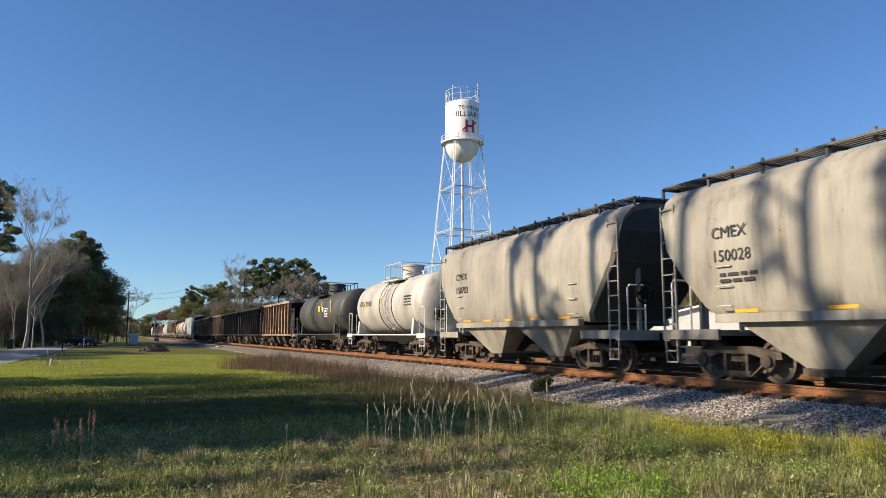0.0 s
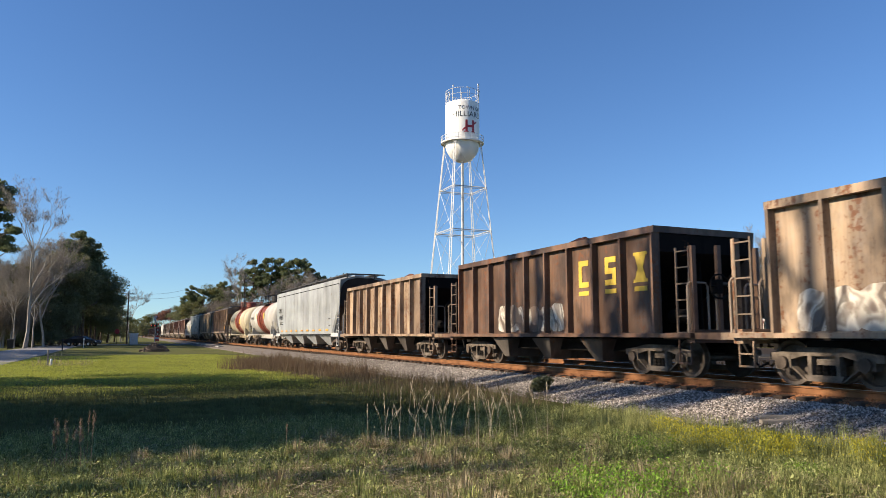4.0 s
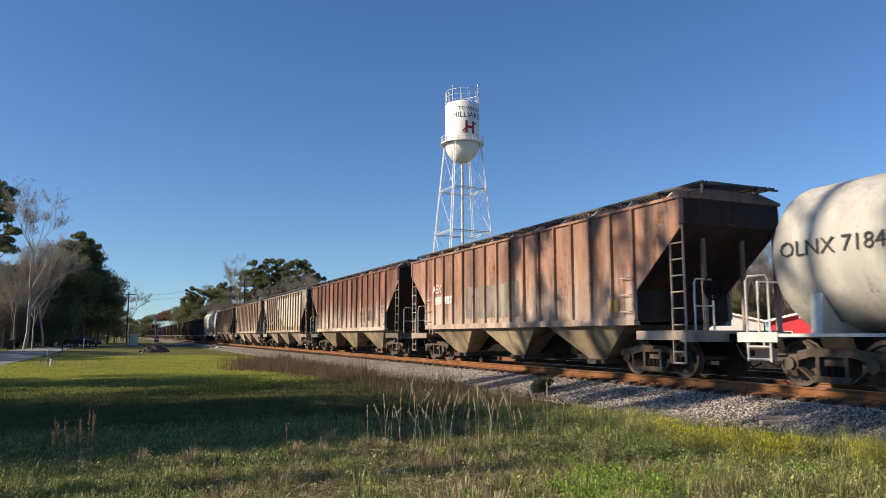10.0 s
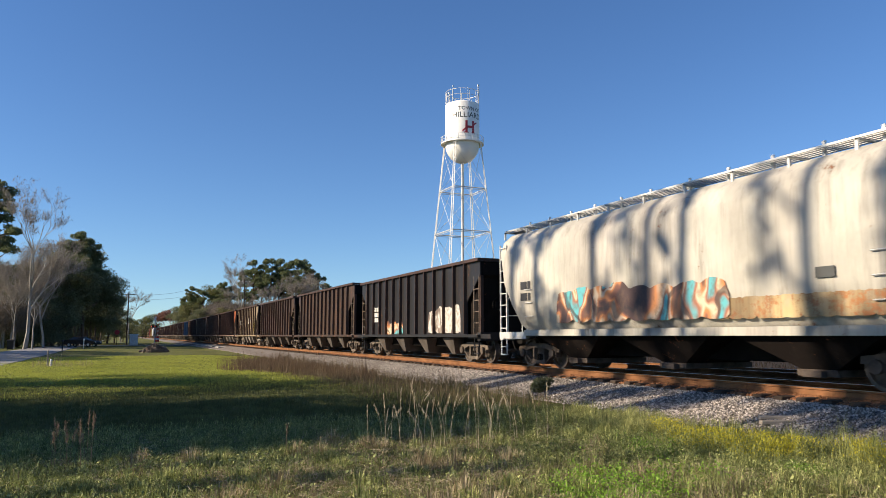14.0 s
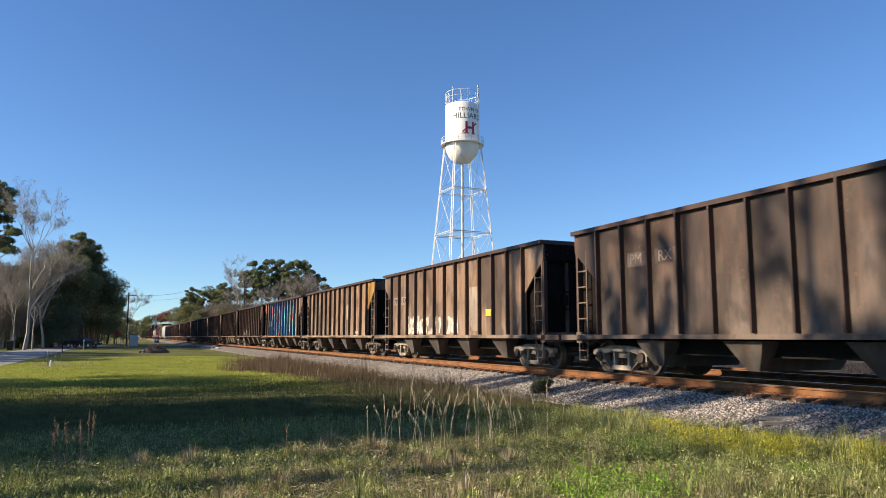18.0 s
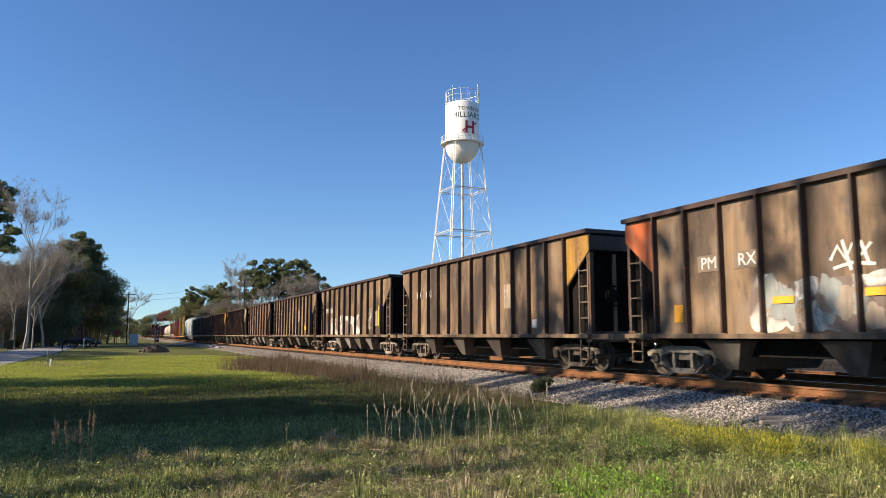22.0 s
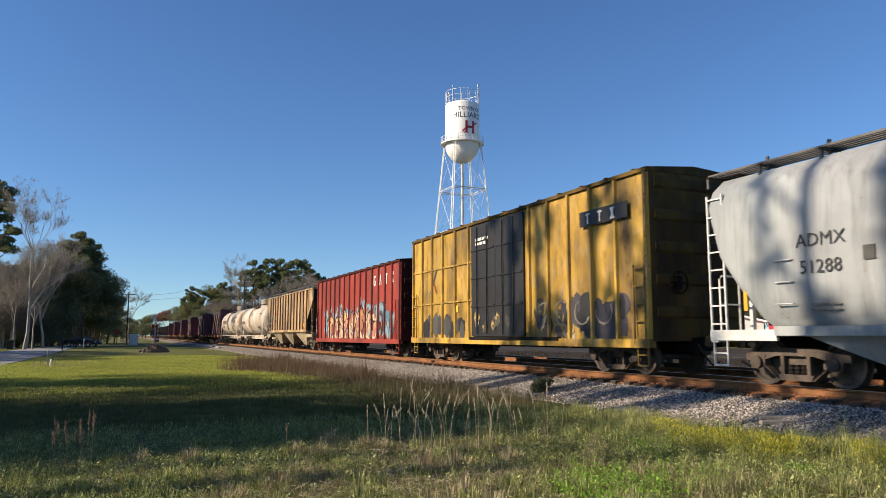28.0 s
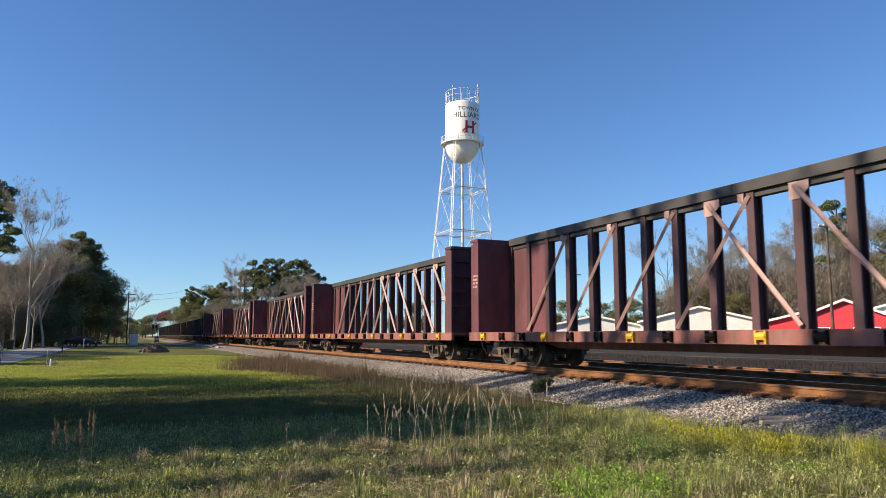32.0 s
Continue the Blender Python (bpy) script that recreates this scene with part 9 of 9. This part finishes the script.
# ---------------------------------------------------------------- by the road and the crossing
def crossing_signal(x, y):
    t = thing("crossing_signal", pose(x, y, 0, 0, 0, 25), "railway crossing signal mast with crossbuck and red lights", "crossing signal")
    part("mast", shaped("mast", lambda s: (s.lathe([(0.07, 0), (0.07, 4.6)], (0, 0, 0), "z", 10), s.lathe([(0.25, 0), (0.25, 0.15), (0.12, 0.5)], (0, 0, 0), "z", 10))), M_STEELWHITE, t)
    part("crossbuck", shaped("crossbuck", lambda s: (s.prism([(-0.55, 3.75), (-0.4, 3.65), (0.55, 4.45), (0.4, 4.55)], -0.12, -0.09, "y"), s.prism([(0.55, 3.75), (0.4, 3.65), (-0.55, 4.45), (-0.4, 4.55)], -0.15, -0.12, "y"))), M_WHITE, t)
    arm = part("light_arm", shaped("light_arm", lambda s: s.box(-0.6, 0.6, -0.1, -0.04, 3.0, 3.08)), M_BLACK, t)
    for k in (-0.55, 0.55):
        hood = part("lamp", shaped("signal_lamp", lambda s: (s.lathe([(0.28, -0.03), (0.28, 0.03)], (0, 0, 0), "y", 16), s.lathe([(0.12, -0.2), (0.12, -0.03)], (0, 0, 0), "y", 12))), M_BLACK, t, at=(k, -0.15, 3.04))
        part("lens", shaped("signal_lens", lambda s: s.lathe([(0.075, -0.005), (0.075, 0.005)], (0, 0, 0), "y", 12)), M_LENS, hood, "lit red lens", at=(0, -0.21, 0))
    part("gate_arm", shaped("gate_arm", lambda s: (s.box(-0.05, 0.05, -0.05, 0.05, 0, 2.4), s.box(-0.25, 0.25, -0.2, 0.2, -0.5, 0.4))), M_STRIPE, t, "striped barrier arm", at=Matrix.Translation((0.3, 0.25, 1.1)) @ Matrix.Rotation(radians(4), 4, "Y"))


M_LENS, nd, ln, b = nodes_of("red_lens")
b.inputs["Base Color"].default_value = (0.5, 0.02, 0.02, 1)
b.inputs["Emission Color"].default_value = (1.0, 0.04, 0.03, 1)
b.inputs["Emission Strength"].default_value = 2.0
M_STRIPE, nd, ln, b = nodes_of("barrier_stripes")
wv = nd.new("ShaderNodeTexWave")
wv.bands_direction = "Z"
wv.inputs["Scale"].default_value = 0.5
tcn = nd.new("ShaderNodeTexCoord")
ln.new(tcn.outputs["Object"], wv.inputs["Vector"])
ln.new(ramp(nd, ln, wv.outputs[0], 0.49, 0.51, (0.7, 0.68, 0.64), (0.5, 0.04, 0.03)), b.inputs["Base Color"])
b.inputs["Roughness"].default_value = 0.5

crossing_signal(-122.0, 4.4)
cab = thing("signal_cabinet", pose(-124.0, 1.35, 0, 0, 0, 5), "grey metal signal cabinet by the crossing", "cabinet")
part("body", shaped("cabinet_body", lambda s: s.bevel_box(-0.7, 0.7, -0.6, 0.6, 0.15, 1.75, 0.03)), P_STEELTRIM, cab)
part("roof", shaped("cabinet_roof", lambda s: s.bevel_box(-0.78, 0.78, -0.68, 0.68, 1.75, 1.85, 0.04)), P_STEELTRIM, cab)
part("plinth", shaped("cabinet_plinth", lambda s: s.box(-0.75, 0.75, -0.65, 0.65, -0.1, 0.15)), M_CONCRETE, cab)
part("door", shaped("cabinet_door", lambda s: s.box(0.7, 0.73, -0.45, 0.45, 0.3, 1.6)), P_STEELTRIM, cab)


def pole(x, y, h, r, label):
    t = thing("utility_pole", pose(x, y, 0), label, "pole", "poles along the road")
    part("shaft", shaped(("pole", h, r), lambda s: s.lathe([(r, -0.3), (r * 0.65, h)], (0, 0, 0), "z", 10), True), M_BARK, t)
    part("crossarm", shaped(("crossarm", h), lambda s: s.box(-0.06, 0.06, -1.1, 1.1, h - 0.7, h - 0.55)), M_WOOD, t)
    for y2 in (-1.0, -0.4, 0.4, 1.0):
        part("insulator", shaped(("insulator", h), lambda s: s.lathe([(0.05, h - 0.55), (0.07, h - 0.45), (0.04, h - 0.38)], (0, 0, 0), "z", 8)), M_STEELWHITE, t, at=(0, y2, 0))
    return t


pole(-140.0, 0.4, 9.5, 0.14, "thin wooden utility pole by the crossing")
px_, py_ = polar(430, 150)
pole(px_, py_, 13.0, 0.15, "pale wooden utility pole beyond the track")
px_, py_ = polar(1475, 76)
pole(px_, py_, 12.4, 0.15, "tall pale utility pole before the red building")
lp = thing("street_lamp", pose(*polar(1019, 120), 0), "tall grey street lamp with a flat head", "street lamp")
part("pole", shaped("lamp_pole", lambda s: s.lathe([(0.11, 0), (0.07, 11.6)], (0, 0, 0), "z", 10), True), P_STEELTRIM, lp)
part("head", shaped("lamp_head", lambda s: s.bevel_box(-0.3, 0.3, -0.3, 1.1, 11.5, 11.75, 0.05)), P_STEELTRIM, lp)


def wire(a, b, sag, r=0.02):
    def make(s):
        s.tube([Vector(a).lerp(Vector(b), i / 12) - Vector((0, 0, sag * 4 * (i / 12) * (1 - i / 12))) for i in range(13)], r, 4)
    return tagged(part("overhead_wire", shaped(("wire", a, b), make), M_BLACK), "thin overhead wire across the gap", "wire", "overhead wires")


wire((-140, 0.4, 9.0), (*polar(330, 190), 13.0), 0.6, 0.02)
wire((-140, 0.4, 8.3), (*polar(330, 190), 11.6), 0.6, 0.02)


def mailbox(x, y, mat, label):
    t = thing("mailbox", pose(x, y, 0, 0, 0, 90), label, "mailbox", "mailboxes by the road")
    part("post", shaped("mail_post", lambda s: s.box(-0.05, 0.05, -0.05, 0.05, 0, 1.0)), mat, t)
    part("box", shaped("mail_box", lambda s: s.prism([(-0.1, 1.0), (0.1, 1.0), (0.1, 1.14), (0.06, 1.21), (-0.06, 1.21), (-0.1, 1.14)], -0.25, 0.25, "y")), mat, t)


mailbox(-80.0, -5.5, M_BLACK, "black mailbox on a post")
mailbox(-99.0, -4.5, M_WHITE, "white mailbox on a post")
bin_ = thing("wheeled_bin", pose(-92, -11.4, 0.03), "dark wheeled refuse bin by the road", "bin")
part("body", shaped("bin_body", lambda s: s.hexa([(-0.25, -0.25, 0.08), (0.25, -0.25, 0.08), (0.25, 0.25, 0.08), (-0.25, 0.25, 0.08), (-0.32, -0.32, 1.0), (0.32, -0.32, 1.0), (0.32, 0.32, 1.0), (-0.32, 0.32, 1.0)])), M_BLACK, bin_)
part("lid", shaped("bin_lid", lambda s: s.prism([(-0.35, 1.0), (0.35, 1.0), (0.3, 1.1), (-0.2, 1.14)], -0.35, 0.35, "y")), M_BLACK, bin_)
for k in (-0.24, 0.24):
    part("wheel", shaped("bin_wheel", lambda s: s.lathe([(0.12, -0.03), (0.12, 0.03)], (0, 0, 0), "y", 12)), M_BLACK, bin_, at=(0.25, k, 0.12))


def parked_car(x, y, turn):
    t = thing("parked_car", pose(x, y, 0.03, 0, 0, turn), "dark low car parked in the shade of the wood", "car")
    body = [(-2.3, 0.42), (-2.35, 0.8), (-2.2, 0.95), (-1.5, 1.0), (1.0, 0.96), (2.1, 0.84), (2.33, 0.68), (2.3, 0.42)]
    dark = plain("dark_car_paint", (0.008, 0.008, 0.009), 0.55, 0.0, 0.1, 1, 40, 0)
    part("body", shaped("parked_body", lambda s: s.prism(body, -0.86, 0.86, "y")), dark, t)
    part("roof", shaped("parked_roof", lambda s: s.hexa([(-1.6, -0.8, 0.98), (1.05, -0.8, 0.95), (1.05, 0.8, 0.95), (-1.6, 0.8, 0.98), (-1.0, -0.62, 1.4), (0.3, -0.62, 1.42), (0.3, 0.62, 1.42), (-1.0, 0.62, 1.4)])), dark, t)
    for k in (-1, 1):
        part("window", shaped(("parked_window", k), lambda s: s.hexa([(-1.3, k * 0.775, 1.03), (0.75, k * 0.775, 1.02), (0.75, k * 0.79, 1.02), (-1.3, k * 0.79, 1.03), (-0.92, k * 0.655, 1.35), (0.25, k * 0.655, 1.36), (0.25, k * 0.67, 1.36), (-0.92, k * 0.67, 1.35)])), M_GLASS, t)
        part("headlight", shaped("parked_light", lambda s: s.bevel_box(2.24, 2.34, -0.16, 0.16, 0.62, 0.76, 0.02)), M_WHITE, t, at=(0, k * 0.62, 0))
        part("tail_light", shaped("parked_tail", lambda s: s.bevel_box(-2.36, -2.28, -0.14, 0.14, 0.72, 0.86, 0.02)), M_RED, t, at=(0, k * 0.62, 0))
        for x2 in (-1.4, 1.4):
            w = part("wheel", shaped("parked_wheel", lambda s: s.lathe([(0.24, -0.11), (0.32, -0.08), (0.32, 0.08), (0.24, 0.11)], (0, 0, 0), "y", 20), True), M_BLACK, t, at=(x2, k * 0.78, 0.32))
            part("rim", shaped("parked_rim", lambda s: s.lathe([(0.16, -0.12), (0.2, -0.1), (0.2, 0.1), (0.16, 0.12)], (0, 0, 0), "y", 16), True), M_STEELWHITE, w)
    part("windscreen", shaped("parked_screen", lambda s: s.hexa([(1.0, -0.7, 1.0), (1.02, -0.7, 1.0), (1.02, 0.7, 1.0), (1.0, 0.7, 1.0), (0.36, -0.58, 1.38), (0.38, -0.58, 1.38), (0.38, 0.58, 1.38), (0.36, 0.58, 1.38)])), M_GLASS, t)
    part("bumper", shaped("parked_bumper", lambda s: s.bevel_box(2.26, 2.4, -0.8, 0.8, 0.36, 0.54, 0.03)), dark, t)


M_GLASS, nd, ln, b = nodes_of("car_glass")
b.inputs["Base Color"].default_value = (0.02, 0.025, 0.03, 1)
b.inputs["Roughness"].default_value = 0.05
parked_car(*polar(146, 113), 62)

mk = thing("survey_marker", pose(-43.2, -3.45, 0), "short white pipe and grey stake in dead weeds", "marker")
part("pipe", shaped("marker_pipe", lambda s: s.lathe([(0.06, 0), (0.06, 0.32), (0.04, 0.36)], (0, 0, 0), "z", 10)), M_WHITE, mk)
part("stake", shaped("marker_stake", lambda s: s.bevel_box(-0.04, 0.04, -0.04, 0.04, -0.1, 0.82, 0.01)), M_WOOD, mk, at=(-0.2, -0.18, 0))
rb = random.Random(8)


def rubble(s):
    for i in range(150):
        r, a = 1.25 * rb.random() ** 0.6, rb.uniform(0, 6.283)
        z = max(0.0, 0.85 * (1 - r / 1.35)) * rb.uniform(0.6, 1)
        k = rb.uniform(0.09, 0.24)
        x, y = r * math.cos(a), r * math.sin(a)
        s.hexa([(x + dx * k * rb.uniform(0.6, 1.2), y + dy * k * rb.uniform(0.6, 1.2), z + dz * k * rb.uniform(0.5, 1)) for dz in (-1, 1) for dx, dy in ((-1, -1), (1, -1), (1, 1), (-1, 1))])
    n = 20
    s.add([(1.35 * j / 5 * math.cos(i * 6.283 / n), 1.35 * j / 5 * math.sin(i * 6.283 / n), 0.8 * (1 - j / 5) - 0.02) for i in range(n) for j in range(6)], [(i * 6 + j, i * 6 + j + 1, (i + 1) % n * 6 + j + 1, (i + 1) % n * 6 + j) for i in range(n) for j in range(5)])


mound = part("rubble_pile", shaped("rubble_pile", rubble), plain("dirt", (0.16, 0.125, 0.1), 0.95, 0, 0.45, 1.8, 12, 0.8))
mound.matrix_world = pose(-75, 2.75, 0.0)
tagged(mound, "low pile of grey-brown rubble in the grass", "rubble", kind="stuff")
sg = thing("stop_sign", pose(*polar(207, 131), 0, 0, 0, 84), "red octagonal road sign on a thin post", "road sign")
part("post", shaped("sign_post", lambda s: s.box(-0.03, 0.03, -0.03, 0.03, 0, 2.5)), M_STEEL, sg)
part("plate", shaped("sign_plate", lambda s: s.prism([(0.41 * math.cos((i + 0.5) * math.pi / 4), 2.15 + 0.41 * math.sin((i + 0.5) * math.pi / 4)) for i in range(8)], -0.05, -0.035, "y")), M_RED, sg)


def side_car():
    """The silver car that comes along the side road at the end."""
    t = thing("silver_car", pose(528, -7.4, 0.05, 0, 0, 180), "silver estate car driving along the side road", "car")
    body = [(-2.25, 0.32), (-2.3, 0.75), (-2.22, 1.0), (-2.0, 1.02), (-1.75, 1.5), (-1.2, 1.62), (0.35, 1.6), (1.15, 1.05), (2.0, 0.9), (2.27, 0.7), (2.27, 0.32)]
    part("body", shaped("estate_body", lambda s: s.prism(body, -0.88, 0.88, "y")), plain("silver_car_paint", (0.5, 0.51, 0.53), 0.25, 0.5, 0.06, 1, 40, 0), t)
    for y2 in (-0.885, 0.885):
        for x0, x1 in ((-1.65, -0.6), (-0.5, 0.3)):
            part("window", shaped(("estate_window", x0), lambda s: s.prism([(x0, 1.06), (x0 + 0.12, 1.5), (x1, 1.52), (x1 + (0.55 if x1 > 0 else 0), 1.06)], -0.006, 0.006, "y")), M_GLASS, t, at=(0, y2, 0))
        part("headlight", shaped("estate_light", lambda s: s.bevel_box(2.18, 2.29, -0.2, 0.2, 0.66, 0.82, 0.02)), M_WHITE, t, at=(0, y2 * 0.7, 0))
        part("tail_light", shaped("estate_tail", lambda s: s.box(-2.31, -2.2, -0.1, 0.1, 0.75, 1.0)), M_RED, t, at=(0, y2 * 0.85, 0))
    part("windscreen", shaped("estate_screen", lambda s: s.hexa([(1.16, -0.78, 1.08), (1.16, 0.78, 1.08), (1.14, 0.78, 1.06), (1.14, -0.78, 1.06), (0.45, -0.7, 1.58), (0.45, 0.7, 1.58), (0.42, 0.7, 1.56), (0.42, -0.7, 1.56)])), M_GLASS, t)
    for x2 in (-1.4, 1.45):
        for y2 in (-0.78, 0.78):
            w = part("wheel", shaped("estate_wheel", lambda s: s.lathe([(0.26, -0.12), (0.33, -0.09), (0.33, 0.09), (0.26, 0.12)], (0, 0, 0), "y", 20), True), M_BLACK, t, at=(x2, y2, 0.33))
            part("rim", shaped("estate_rim", lambda s: s.lathe([(0.17, -0.13), (0.21, -0.11), (0.21, 0.11), (0.17, 0.13)], (0, 0, 0), "y", 16), True), M_STEELWHITE, w)
    return t


SIDE_CAR = side_car()


# ---------------------------------------------------------------- buildings across the track
def shed(name, px, d, w, deep, eave, ridge, turn, wall_mat, roof_mat, trim_mat, label, doors=()):
    x, y = polar(px, d)
    t = thing(name, pose(x, y, 0, 0, 0, turn), label, "building")
    h = w / 2
    part("wall", shaped((name, "wall", px), lambda s: s.prism([(-h, 0), (h, 0), (h, eave), (0, ridge), (-h, eave)], 0, deep, "y")), wall_mat, t)

    def roof(s):
        s.prism([(-h - 0.4, eave - 0.2), (0, ridge), (h + 0.4, eave - 0.2), (h + 0.4, eave + 0.02), (0, ridge + 0.22), (-h - 0.4, eave + 0.02)], -0.5, deep + 0.5, "y")
    part("roof", shaped((name, "roof", px), roof), roof_mat, t)
    part("fascia", shaped((name, "fascia", px), lambda s: s.prism([(-h - 0.42, eave - 0.25), (0, ridge - 0.05), (h + 0.42, eave - 0.25), (h + 0.42, eave + 0.04), (0, ridge + 0.25), (-h - 0.42, eave + 0.04)], -0.56, -0.5, "y")), trim_mat, t)
    for dx, dw, dh, z in doors:
        win = part("window", shaped((name, "window", dw, dh), lambda s: s.box(-dw / 2, dw / 2, -0.03, 0.0, 0, dh)), M_GLASS, t, at=(dx, -0.002, z))
        part("frame", shaped((name, "frame", dw, dh), lambda s: (s.box(-dw / 2 - 0.1, -dw / 2, -0.06, 0, -0.1, dh + 0.1), s.box(dw / 2, dw / 2 + 0.1, -0.06, 0, -0.1, dh + 0.1), s.box(-dw / 2, dw / 2, -0.06, 0, dh, dh + 0.1), s.box(-dw / 2, dw / 2, -0.06, 0, -0.1, 0))), trim_mat, win)
    return t


M_REDWALL = plain("red_siding", (0.52, 0.035, 0.05), 0.6, 0, 0.12, 1, 20, 0.1)
M_WHITEROOF = plain("white_metal_roof", (0.6, 0.6, 0.59), 0.5, 0, 0.08, 0.8, 12, 0.05)
M_BEIGEWALL = plain("beige_siding", (0.66, 0.65, 0.62), 0.7, 0, 0.12, 1, 20, 0.1)
shed("red_building", 1497, 98, 8.9, 14, 3.9, 5.75, 37, M_REDWALL, M_WHITEROOF, M_WHITE, "red metal building with white trim and roof", ((-2.4, 1.4, 1.3, 1.2), (2.2, 2.6, 2.4, 0.1)))
shed("red_annex", 1436, 101, 9.6, 12, 3.5, 4.6, 38, M_REDWALL, M_WHITEROOF, M_WHITE, "low red annex with a white-edged roof", ((-3.4, 2.4, 1.1, 1.0),))
shed("white_shed", 1600, 112, 14, 12, 4.2, 6.0, 34, M_BEIGEWALL, M_WHITEROOF, M_WHITE, "pale building with a white roof", ((-3, 2.0, 1.4, 0.9), (3, 2.0, 1.4, 0.9)))
for px, d, w, eave, ridge, turn in ((1052, 116, 16, 3.0, 4.6, 54), (1240, 112, 17, 3.7, 5.7, 46)):
    shed("white_house", px, d, w, 11, eave, ridge, turn, M_BEIGEWALL, M_WHITEROOF, M_WHITE, "low pale house with a white metal roof", ((-w * 0.3, 1.4, 1.2, 0.9), (0, 1.0, 2.0, 0.05), (w * 0.3, 1.4, 1.2, 0.9)))
tagged(part("street", shaped("street", lambda s: s.prism([(40, -0.1), (40.1, 0.08), (47.9, 0.08), (48, -0.1)], -400, 200, "x")), M_STREET), "asphalt street beyond the railway", "road", kind="structure")

motions()
